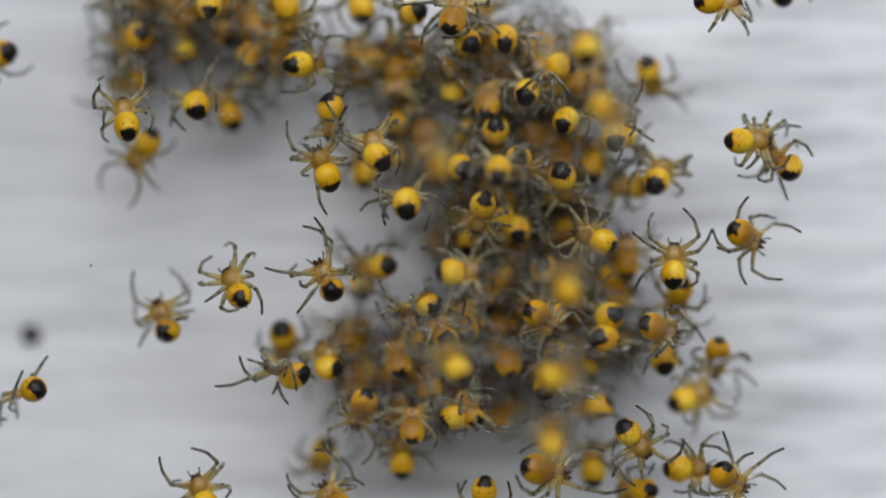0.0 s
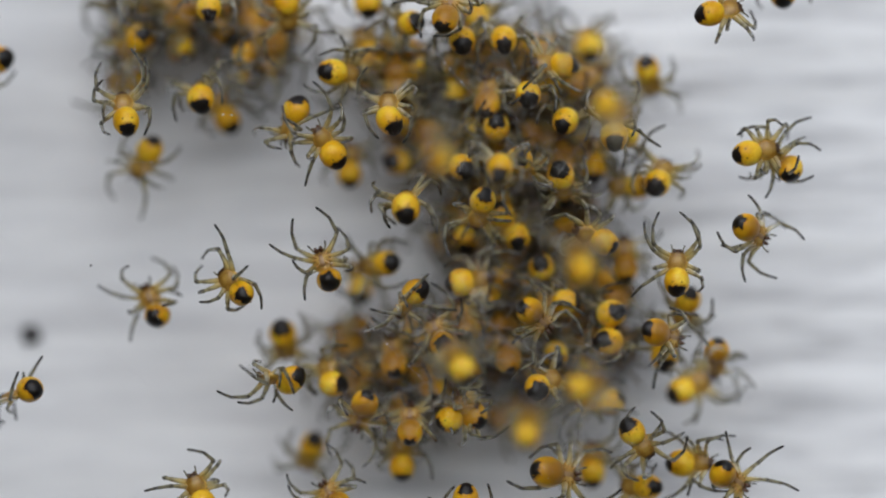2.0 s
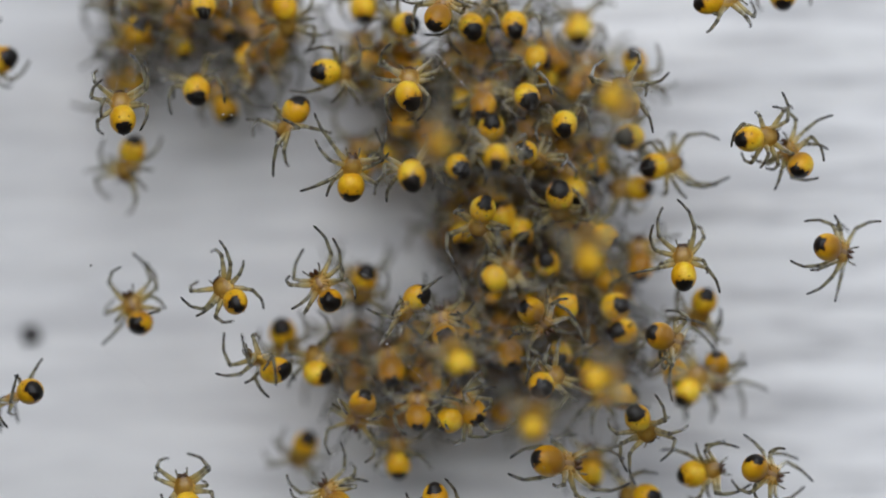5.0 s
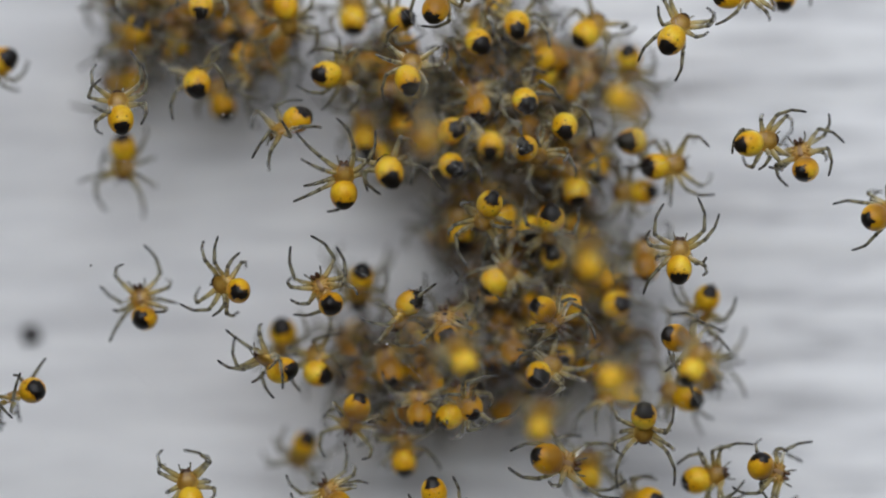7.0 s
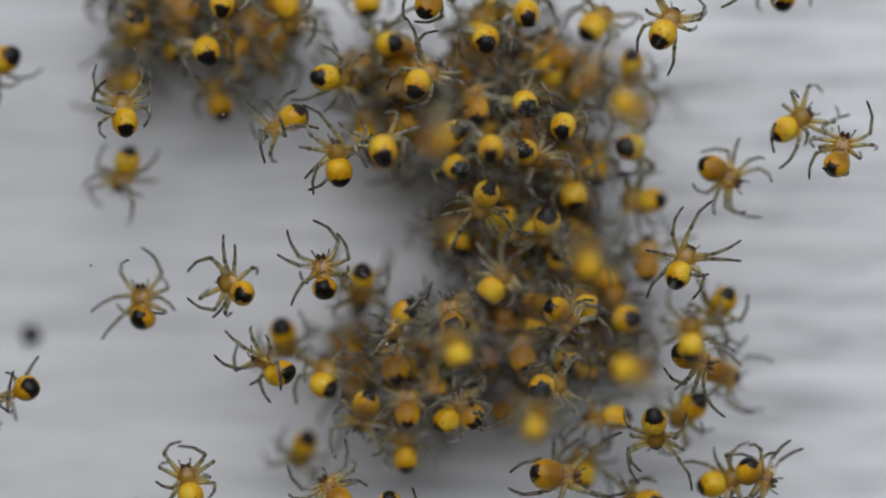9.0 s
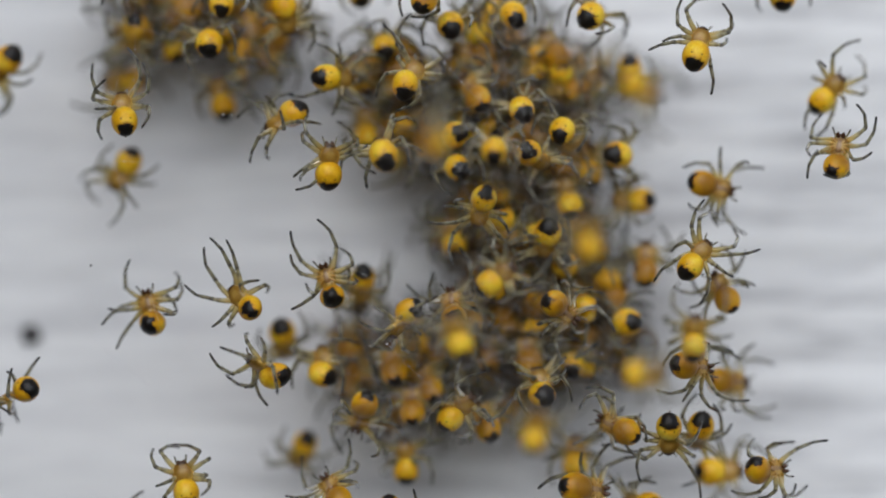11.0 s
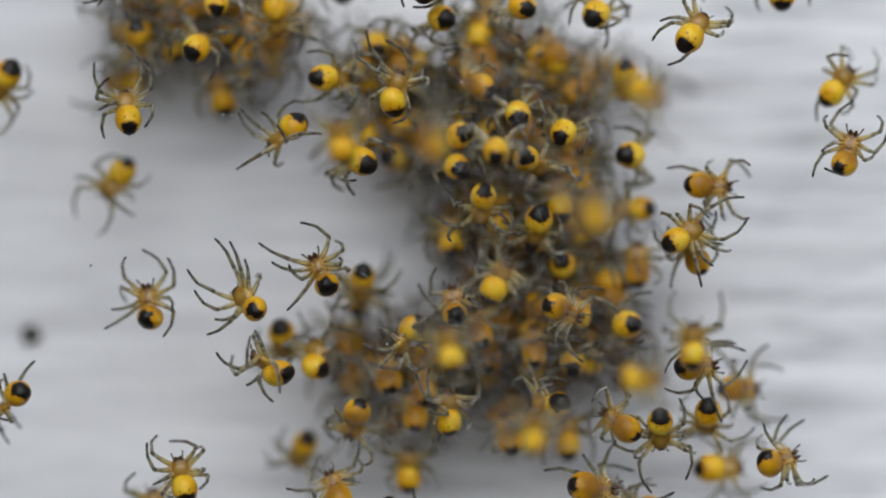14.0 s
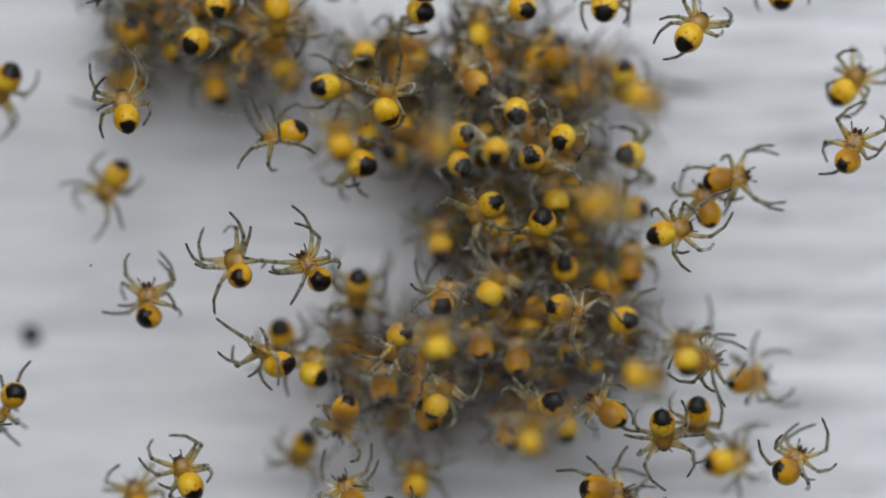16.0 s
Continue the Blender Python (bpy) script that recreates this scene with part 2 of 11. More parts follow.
def board():
    """A thick board whose face has low level ridges of wood grain under the paint."""
    bm = bmesh.new()
    cols, lines, w, h = 60, 520, 0.30, 0.16
    grid = []
    for j in range(lines + 1):
        z = (j / lines - 0.5) * h
        line = []
        for i in range(cols + 1):
            x = (i / cols - 0.5) * w
            lift = 0.07 * noise.noise((x * 60, 3.1, z * 800)) + 0.05 * noise.noise((x * 90, 7.7, z * 1500))
            line.append(bm.verts.new((x, -max(lift, -0.12) * MM, z)))
        grid.append(line)
    for j in range(lines):
        for i in range(cols):
            bm.faces.new((grid[j][i], grid[j][i + 1], grid[j + 1][i + 1], grid[j + 1][i]))
    rim = [e for e in bm.edges if e.is_boundary]
    made = bmesh.ops.extrude_edge_only(bm, edges=rim)["geom"]
    for v in made:
        if isinstance(v, bmesh.types.BMVert):
            v.co.y = 0.018
    bmesh.ops.contextual_create(bm, geom=[e for e in bm.edges if e.is_boundary])
    bmesh.ops.recalc_face_normals(bm, faces=bm.faces)
    me = bpy.data.meshes.new("wall")
    bm.to_mesh(me)
    bm.free()
    me.materials.append(PAINT)
    ob = new("wall", smooth(me))
    ob.location = (0, BOARD_Y, 0)
    return tagged(ob, "white painted wooden board with weathered level grain", "wall", kind="structure")


board()


def shade_block():
    """A plain block added out of the camera's sight, to keep light off the board's left side."""
    bm = bmesh.new()
    bmesh.ops.create_cube(bm, size=1.0)
    for v in bm.verts:
        v.co = Vector((v.co.x * 0.018, v.co.y * 0.070, v.co.z * 0.16))
    bmesh.ops.bevel(bm, geom=bm.edges[:], offset=0.0015, segments=2, affect="EDGES")
    me = bpy.data.meshes.new("unseen_shade_block")
    bm.to_mesh(me)
    bm.free()
    me.materials.append(SHADE_BLOCK)
    ob = new("unseen_shade_block", me)
    ob.location = (-0.056, BOARD_Y - 0.0355, 0)
    return tagged(ob, "unseen grey block added beside the white board to darken its left side", "wall", kind="structure")


shade_block()


# ---- one spiderling: abdomen, carapace, underside, jaws, eyes, feelers and eight two-part legs ----
def lathe(name, mat, shape, rings=14, around=20):
    """A closed round body about its y axis; shape(u, a) gives the place at u along it and angle a round it."""
    verts, faces = [shape(0, 0)], []
    for i in range(1, rings):
        for k in range(around):
            verts.append(shape(i / rings, 2 * math.pi * k / around))
    verts.append(shape(1, 0))
    for k in range(around):
        faces.append((0, 1 + (k + 1) % around, 1 + k))
        for i in range(rings - 2):
            a, b = 1 + i * around, 1 + (i + 1) * around
            faces.append((a + k, a + (k + 1) % around, b + (k + 1) % around, b + k))
        e = 1 + (rings - 2) * around
        faces.append((e + k, e + (k + 1) % around, len(verts) - 1))
    return mesh_of(name, verts, faces, mat)


def abdomen_shape(u, a):
    t = math.pi * u
    y, r = -math.cos(t), math.sin(t)
    r *= 1.0 + (-0.09 if y < 0 else 0.02) * y * y + 0.05 * y
    x, z = r * math.cos(a), r * math.sin(a)
    z *= 0.97 if z > 0 else 0.90
    return (x * 0.475 * MM, y * 0.550 * MM, z * 0.480 * MM)


def carapace_shape(u, a):
    t = math.pi * u
    y, r = -math.cos(t), math.sin(t) ** 0.85
    r *= 1.0 - 0.30 * max(0.0, y + 0.1)
    x, z = r * math.cos(a) * 0.42, r * math.sin(a)
    z *= 0.215 if z > 0 else 0.10
    z -= 0.03 * (1 - abs(y)) if z > 0 and y < -0.2 else 0
    return (x * MM, y * 0.475 * MM, z * MM)


def sternum_shape(u, a):
    t = math.pi * u
    return (math.sin(t) * math.cos(a) * 0.17 * MM, -math.cos(t) * 0.27 * MM, math.sin(t) * math.sin(a) * 0.10 * MM)


def coxa_shape(u, a):
    """A low plate with eight lobes, where the legs join the sternum."""
    t = math.pi * u
    lobe = 0.0
    for k in range(4):
        for s in (-1, 1):
            off = a - math.atan2(HIPS[k].y, s * HIPS[k].x)
            off = math.atan2(math.sin(off), math.cos(off))
            lobe = max(lobe, math.exp(-(off / 0.15) ** 2))
    r = math.sin(t) ** 0.6 * (0.21 + 0.23 * lobe)
    return (r * math.cos(a) * MM, r * math.sin(a) * MM, (-0.105 + math.cos(t) * (0.055 + 0.05 * lobe * math.sin(t))) * MM)


def pedicel_shape(u, a):
    t = math.pi * u
    r = math.sin(t) ** 0.5
    return (r * math.cos(a) * 0.12 * MM, (u - 0.5) * 0.34 * MM, r * math.sin(a) * 0.075 * MM)


def jaw_shape(u, a):
    t = math.pi * u
    r = math.sin(t) ** 0.7 * (1.0 - 0.25 * u)
    return (r * math.cos(a) * 0.10 * MM, (u - 0.3) * 0.32 * MM, r * math.sin(a) * 0.10 * MM)


def bead_shape(u, a):
    t = math.pi * u
    return (math.sin(t) * math.cos(a) * 0.030 * MM, -math.cos(t) * 0.030 * MM, math.sin(t) * math.sin(a) * 0.030 * MM)


def tube(name, mat, pts, radii, along, around=7):
    """A tapered round tube through points that lie in the y-z plane, in millimetres."""
    verts, faces, tags = [], [], []
    n = len(pts)
    for i, (y, z) in enumerate(pts):
        a, b = pts[max(0, i - 1)], pts[min(n - 1, i + 1)]
        d = Vector((0, b[0] - a[0], b[1] - a[1])).normalized()
        up = Vector((1, 0, 0)).cross(d)
        for k in range(around):
            w = 2 * math.pi * k / around
            v = Vector((0, y, z)) + radii[i] * (math.cos(w) * Vector((1, 0, 0)) + math.sin(w) * up)
            verts.append(tuple(v * MM))
            tags.append(along[i])
    for i in range(n - 1):
        for k in range(around):
            c = (k + 1) % around
            faces.append((i * around + k, i * around + c, (i + 1) * around + c, (i + 1) * around + k))
    faces.append(tuple(range(around))[::-1])
    faces.append(tuple((n - 1) * around + k for k in range(around)))
    return mesh_of(name, verts, faces, mat, tags)


CHEST = Vector((0, 0.77, -0.06))       # middle of the carapace, mm, from the middle of the abdomen
HIPS = [Vector((0.25 + 0.035 * (k in (1, 2)), 0.21 - 0.155 * k, -0.05)) for k in range(4)]
UPPER = (0.92, 0.84, 0.56, 0.80)      # thigh with knee, leg pairs one to four, mm
LOWER = (1.25, 1.12, 0.74, 1.06)      # shin and foot


def thigh_mesh(k):
    us = (0.0, 0.05, 0.15, 0.35, 0.6, 0.75, 0.80, 0.92, 1.0, 1.03)
    rs = (0.092, 0.114, 0.114, 0.104, 0.093, 0.080, 0.070, 0.089, 0.085, 0.038)
    length = UPPER[k]
    return tube("leg", LEG, [(u * length, 0.05 * math.sin(math.pi * u) * length) for u in us], rs, [0.45 * u for u in us])


def crook(u):
    """How far a shin bows off its straight line: a bend at its middle joint and a lesser one at the last."""
    u = max(u, 0)
    return 0.125 * (u / 0.47 if u < 0.47 else 1 - 0.50 * (u - 0.47) / 0.33 if u < 0.80 else 0.50 * (1 - u) / 0.20)


def shin_mesh(k):
    us = (-0.03, 0.0, 0.08, 0.25, 0.42, 0.47, 0.52, 0.65, 0.78, 0.82, 0.90, 0.97, 1.0)
    rs = (0.038, 0.077, 0.076, 0.072, 0.065, 0.053, 0.063, 0.058, 0.049, 0.054, 0.050, 0.041, 0.018)
    length = LOWER[k]
    return tube("lower_leg", LEG, [(u * length, crook(u) * length) for u in us], rs, [0.47 + 0.53 * max(u, 0) for u in us])


THIGH = [thigh_mesh(k) for k in range(4)]
SHIN = [shin_mesh(k) for k in range(4)]
M_ABDOMEN = lathe("abdomen", ABDOMEN, abdomen_shape, 18, 28)
M_CARAPACE = lathe("carapace", CARAPACE, carapace_shape)
M_STERNUM = lathe("sternum", STERNUM, sternum_shape, 8, 12)
M_COXAE = lathe("coxae", COXA, coxa_shape, 8, 56)
M_PEDICEL = lathe("waist", CARAPACE, pedicel_shape, 6, 8)
M_JAW = lathe("chelicera", FANG, jaw_shape, 7, 9)
M_EYE = lathe("eye", EYE, bead_shape, 5, 7)
M_SPIN = lathe("spinneret", FANG, bead_shape, 6, 8)
M_PALP = tube("pedipalp", LEG, [(0, 0), (0.12, 0.03), (0.22, 0.02), (0.32, -0.04), (0.40, -0.12), (0.44, -0.17)],
              (0.030, 0.036, 0.034, 0.034, 0.036, 0.014), (0.1, 0.25, 0.45, 0.65, 0.9, 1.0))

SPREAD = (24, 58, 108, 150)            # degrees from the way ahead at which the four pairs point


class Spiderling:
    """Body, legs and the places of the feet of one spiderling."""

    def __init__(self, seed, depth, size, roll, pitch, label, face=True, hind=None, dive=0):
        self.rng = random.Random(seed)
        self.depth, self.size, self.roll, self.pitch = depth, size, roll, pitch
        self.stances, self.dive = [], dive
        root = self.root = tagged(new("spiderling"), label, "spider", "spiderlings in the silk")
        root.empty_display_size = 0.0005
        root.scale = (size,) * 3
        self.rows = []
        c = CHEST * MM
        # the abdomen turns on its narrow waist; hind is the way that the middle of its black patch faces
        turn = Vector((0, -0.935, 0.354)).rotation_difference(Vector(hind)).to_matrix().to_4x4() if hind else Matrix()
        if dive:
            turn = pose(0, 0, 0, 0, -roll, 0) @ pose(0, 0, 0, dive, 0, 0) @ pose(0, 0, 0, 0, roll, 0) @ turn
        plump = self.rng.uniform(0.99, 1.11)
        part("abdomen", M_ABDOMEN, root, turn @ Matrix.Diagonal((plump, plump * self.rng.uniform(0.96, 1.06), plump, 1)))
        part("waist", M_PEDICEL, root, Matrix.Translation(Vector((0, 0.47, -0.10)) * MM))
        chest = part("carapace", M_CARAPACE, root, Matrix.Translation(c))
        part("sternum", M_STERNUM, root, Matrix.Translation(c + Vector((0, -0.02, -0.085)) * MM))
        part("coxae", M_COXAE, root, Matrix.Translation(c))
        part("spinneret", M_SPIN, root, turn @ Matrix.Translation(Vector((0, -0.52, -0.22)) * MM))
        for s in (-1, 1):
            part("chelicera", M_JAW, root, pose(s * 0.095 * MM, c.y + 0.36 * MM, c.z - 0.06 * MM, -48, 0, -6 * s))
            part("pedipalp", M_PALP, root, pose(s * 0.15 * MM, c.y + 0.28 * MM, c.z - 0.05 * MM, -10, 0, -22 * s + self.rng.uniform(-12, 12)))
            for ex, ey, ez in ((0.05, 0.405, 0.115), (0.12, 0.37, 0.10)) if face else ():
                part("eye", M_EYE, chest, Matrix.Translation(Vector((s * ex, ey, ez)) * MM))
        self.legs = []
        for s in (1, -1):
            for k in range(4):
                leg = part("leg", THIGH[k], root)
                shin = part("lower_leg", SHIN[k], leg)
                self.legs.append((s, k, leg, shin))

    def rest(self):
        """Feet where a spider at ease puts them, with some unrest; millimetres in the body's space."""
        feet = []
        for s, k, leg, shin in self.legs:
            a = radians(SPREAD[k] + self.rng.uniform(-16, 16))
            r = (UPPER[k] + LOWER[k]) * self.rng.uniform(0.42, 0.80)
            hip = CHEST + Vector((s * HIPS[k].x, HIPS[k].y, HIPS[k].z))
            feet.append(hip + Vector((s * math.sin(a) * r, math.cos(a) * r, self.rng.uniform(-0.75, 0.25))))
        return feet

    def stir(self, feet, much):
        return [f + Vector([self.rng.uniform(-much, much) for _ in range(3)]) for f in feet]


def bend(s, k, foot):
    """The pose of a leg in the body's space and of its lower half in the leg's, so that the foot comes to its place."""
    hip = CHEST + Vector((s * HIPS[k].x, HIPS[k].y, HIPS[k].z))
    way = Vector(foot) - hip
    l1, l2 = UPPER[k], LOWER[k]
    d = min(max(way.length, 0.30 * (l1 + l2)), 0.985 * (l1 + l2))
    ahead = way.normalized()
    out = Vector((s * 0.85, (0.55, 0.35, -0.25, -0.30)[k], 0.55))
    out = (out - out.dot(ahead) * ahead).normalized()
    a = (l1 * l1 - l2 * l2 + d * d) / (2 * d)
    h = math.sqrt(max(l1 * l1 - a * a, 0))
    y = (a * ahead + h * out).normalized()
    x = ahead.cross(out).normalized()
    z = x.cross(y)
    g = (d * ahead - l1 * y).normalized()
    leg = Matrix((x, y, z)).transposed().to_4x4()
    leg.translation = hip * MM
    return leg, pose(0, l1 * MM, 0, math.degrees(math.atan2(g.dot(z), g.dot(y))), 0, 0)


def stance_at(depth, x, z, heading, pitch, roll):
    """Body at x, z millimetres right of and above the view's middle; its head points along heading, its back to the lens."""
    a = radians(heading)
    m = Matrix(((math.sin(a), math.cos(a), 0), (0, 0, -1), (-math.cos(a), math.sin(a), 0))).to_4x4()
    m = m @ pose(0, 0, 0, pitch, 0, 0) @ pose(0, 0, 0, 0, roll, 0)
    grow = 1 + depth * MM / REACH
    m.translation = (x * grow * MM, depth * MM, z * grow * MM)
    return m


herd = []


# those that keep only the hind end outwards and hold head and legs down in the cluster
HEAD_DOWN = {4, 7, 10, 16, 21, 23, 24, 27, 28, 30, 32, 33, 34, 39, 43, 64, 66, 71, 92, 93, 105}


def spiderling(depth, size, roll, pitch, label, hind=None):
    dive = 32 if len(herd) in HEAD_DOWN else 0
    herd.append(Spiderling(len(herd) + 11, depth, size, roll, pitch, label, depth < 2.5, hind, dive))
    return herd[-1]


def go(i, rows):
    """A spiderling's way: seconds, x, z, heading, and where they change depth, pitch, roll."""
    sp = herd[i]
    for row in rows:
        t, x, z, h = row[:4]
        dy, pi, ro = row[4:7] if len(row) > 4 else (sp.depth, sp.pitch, sp.roll)
        sp.rows.append((t, stance_at(dy, x, z, h, pi - sp.dive, ro)))


def feet(i, t, places):
    """Where its eight feet are at t seconds, in the body's space."""
    herd[i].stances.append((t, [Vector(p) for p in places]))


# ---- the spiderlings: depth behind the plane of focus in mm, size, roll, pitch, label ----
spiderling(0, 1, 10, -20, "tiny yellow and black spiderling hanging alone before the white board")
spiderling(3.4, 1, 20, 0, "tiny yellow and black spiderling hanging alone before the white board")
spiderling(3.06, 1, 0, -28, "tiny brownish yellow spiderling deep inside the silk cluster")
spiderling(5.1, 1, 0, 10, "tiny brownish yellow spiderling deep inside the silk cluster")
spiderling(1.19, 1, -15, -22, "tiny yellow spiderling with black abdomen patch, back outwards")
spiderling(4.25, 1, 0, 0, "tiny brownish yellow spiderling deep inside the silk cluster")
spiderling(4.25, 1, 40, 0, "tiny brownish yellow spiderling deep inside the silk cluster")
spiderling(1.53, 1, 10, -25, "tiny yellow spiderling with black abdomen patch, back outwards")
spiderling(3.23, 1, 90, 0, "tiny brownish yellow spiderling deep inside the silk cluster")
spiderling(4.25, 1, 0, 0, "tiny brownish yellow spiderling deep inside the silk cluster")
spiderling(1.87, 1, 0, 15, "tiny yellow spiderling with black abdomen patch, back outwards")
spiderling(0.85, 1, 60, 0, "tiny yellow spiderling with black abdomen patch, back outwards")
spiderling(2.55, 1, -20, -15, "tiny yellow and black spiderling hanging alone before the white board")
spiderling(1.19, 1, 0, -30, "tiny yellow spiderling with black abdomen patch, back outwards")
spiderling(0.17, 1, 0, -22, "tiny yellow spiderling with black abdomen patch, back outwards", (0.46, -0.88, 0.11))
spiderling(0, 1, 10, 15, "tiny yellow spiderling with black abdomen patch, back outwards")
spiderling(-1.02, 1.06, -10, -25, "tiny yellow spiderling with black abdomen patch, back outwards")
spiderling(4.25, 1, 0, 0, "tiny brownish yellow spiderling deep inside the silk cluster")
spiderling(4.25, 1, 0, -28, "tiny brownish yellow spiderling deep inside the silk cluster")
spiderling(4.25, 1, 0, -10, "tiny brownish yellow spiderling deep inside the silk cluster")
spiderling(5.1, 1, 0, 0, "tiny brownish yellow spiderling deep inside the silk cluster")
spiderling(1.7, 1, 0, -25, "tiny yellow spiderling with black abdomen patch, back outwards")
spiderling(0, 1, 170, -36, "tiny yellow spiderling hanging belly outwards in the silk")
spiderling(1.27, 1, 0, -36, "tiny yellow spiderling with black abdomen patch, back outwards")
spiderling(1.36, 1, 0, -34, "tiny yellow spiderling with black abdomen patch, back outwards")
spiderling(3.4, 1, 0, 10, "tiny brownish yellow spiderling deep inside the silk cluster")
spiderling(1.5, 1, 150, -36, "tiny yellow spiderling hanging belly outwards in the silk")
spiderling(1.53, 1, 0, -36, "tiny yellow spiderling with black abdomen patch, back outwards")
spiderling(0.68, 1, 0, -30, "tiny yellow spiderling with black abdomen patch, back outwards")
spiderling(1.36, 1, 30, 20, "tiny yellow spiderling with black abdomen patch, back outwards")
spiderling(1.02, 1, -20, -34, "tiny yellow spiderling with black abdomen patch, back outwards", (0.08, -0.94, 0.34))
spiderling(0.51, 1, 30, -36, "tiny yellow spiderling with black abdomen patch, back outwards", (-0.41, -0.67, 0.62))
spiderling(-2.55, 1, 0, -28, "tiny yellow spiderling with black abdomen patch, back outwards")
spiderling(-8.5, 1, 95, -4, "tiny orange yellow spiderling hanging in front of the cluster")
spiderling(1.36, 1, 20, -34, "tiny yellow spiderling with black abdomen patch, back outwards")
spiderling(1.02, 1, 0, -30, "tiny yellow spiderling with black abdomen patch, back outwards")
spiderling(0.34, 1, 0, -22, "tiny yellow spiderling with black abdomen patch, back outwards", (-0.06, -0.83, 0.56))
spiderling(2.55, 1, 0, 20, "tiny yellow spiderling with black abdomen patch, back outwards")
spiderling(3.4, 1, 0, 0, "tiny brownish yellow spiderling deep inside the silk cluster")
spiderling(2.12, 1, 0, -28, "tiny yellow spiderling with black abdomen patch, back outwards")
spiderling(4.25, 1, 0, 0, "tiny brownish yellow spiderling deep inside the silk cluster")
spiderling(3.4, 1, 0, 0, "tiny brownish yellow spiderling deep inside the silk cluster")
spiderling(1.7, 1, 40, 0, "tiny yellow spiderling with black abdomen patch, back outwards")
spiderling(-2.55, 1, 0, -22, "tiny yellow spiderling with black abdomen patch, back outwards")
spiderling(-6.8, 1, 0, 20, "tiny orange yellow spiderling hanging in front of the cluster")
spiderling(-0.26, 1, 0, -30, "tiny yellow spiderling with black abdomen patch, back outwards")
spiderling(3.4, 1, 0, -25, "tiny brownish yellow spiderling deep inside the silk cluster")
spiderling(2.04, 1, 0, -22, "tiny yellow spiderling with black abdomen patch, back outwards")
spiderling(0, 1, -30, 0, "tiny yellow and black spiderling hanging alone before the white board")
spiderling(-0.42, 1, 0, 0, "tiny yellow and black spiderling hanging alone before the white board")
spiderling(0, 1, 150, -36, "tiny spiderling hanging alone, showing its yellow underside", (0.31, -0.83, -0.47))
spiderling(0, 1, 165, -46, "tiny spiderling hanging alone, showing its yellow underside")
spiderling(0.85, 1, -20, 15, "tiny yellow spiderling with black abdomen patch, back outwards")
spiderling(3.4, 1, 0, 0, "tiny brownish yellow spiderling deep inside the silk cluster")
spiderling(1.87, 1, 0, -16, "tiny spiderling hanging alone, showing its yellow underside", (0.32, -0.49, -0.81))
spiderling(0, 1, -10, -18, "tiny yellow and black spiderling hanging alone before the white board", (0.10, -0.42, 0.90))
spiderling(0, 1, 0, -5, "tiny spiderling hanging alone, showing its yellow underside", (-0.11, -0.56, -0.82))
spiderling(0.26, 1, -70, 0, "tiny yellow spiderling with black abdomen patch, back outwards", (0.64, -0.76, -0.07))
spiderling(0.42, 1, 80, -20, "tiny yellow and black spiderling hanging alone before the white board", (-0.65, -0.73, 0.20))
spiderling(3.4, 1, 0, -30, "tiny brownish yellow spiderling deep inside the silk cluster")
spiderling(0, 1, 0, 0, "tiny yellow and black spiderling hanging alone before the white board")
spiderling(2.55, 1, 0, -28, "tiny yellow spiderling with black abdomen patch, back outwards")
spiderling(0.42, 1, -60, 0, "tiny yellow spiderling with black abdomen patch, back outwards", (0.14, -0.59, 0.80))
spiderling(-1.27, 1, 0, 25, "tiny yellow spiderling with black abdomen patch, back outwards")
spiderling(1.87, 1, 0, -42, "tiny yellow spiderling with black abdomen patch, back outwards")
spiderling(-6.8, 1, 0, 20, "tiny orange yellow spiderling hanging in front of the cluster")
spiderling(1.53, 1, 0, 25, "tiny yellow spiderling with black abdomen patch, back outwards")
spiderling(0, 1, 180, -36, "tiny yellow spiderling hanging belly outwards in the silk", (-0.26, -0.97, 0.00))
spiderling(0.26, 1, 170, -36, "tiny yellow spiderling hanging belly outwards in the silk", (-0.26, -0.86, -0.44))
spiderling(-4.25, 1, 0, 15, "tiny orange yellow spiderling hanging in front of the cluster")
spiderling(2.12, 1, 180, -36, "tiny yellow spiderling hanging belly outwards in the silk")
spiderling(2.38, 1, 0, -32, "tiny yellow spiderling with black abdomen patch, back outwards")
spiderling(0.17, 1, 0, -28, "tiny yellow spiderling with black abdomen patch, back outwards", (0.38, -0.51, 0.77))
spiderling(-5.95, 1, 0, 20, "tiny orange yellow spiderling hanging in front of the cluster")
spiderling(1.7, 1, -20, -25, "tiny yellow spiderling with black abdomen patch, back outwards", (0.83, -0.55, -0.11))
spiderling(0.85, 1, 175, -36, "tiny yellow spiderling hanging belly outwards in the silk")
spiderling(0.68, 1, 180, -36, "tiny yellow spiderling hanging belly outwards in the silk")
spiderling(0.85, 1, 20, 15, "tiny yellow spiderling with black abdomen patch, back outwards")
spiderling(4.25, 1, 0, -30, "tiny brownish yellow spiderling deep inside the silk cluster")
spiderling(2.55, 1, 0, 10, "tiny yellow spiderling with black abdomen patch, back outwards")
spiderling(-5.95, 1, 0, 25, "tiny orange yellow spiderling hanging in front of the cluster")
spiderling(0.42, 1, 0, -15, "tiny yellow spiderling with black abdomen patch, back outwards")
spiderling(0, 1.14, 160, -36, "tiny yellow spiderling hanging belly outwards in the silk")
spiderling(0.26, 1, 170, -36, "tiny yellow spiderling hanging belly outwards in the silk")
spiderling(2.12, 1, 170, -36, "tiny yellow spiderling hanging belly outwards in the silk")
spiderling(2.55, 1, 150, -36, "tiny yellow spiderling hanging belly outwards in the silk")
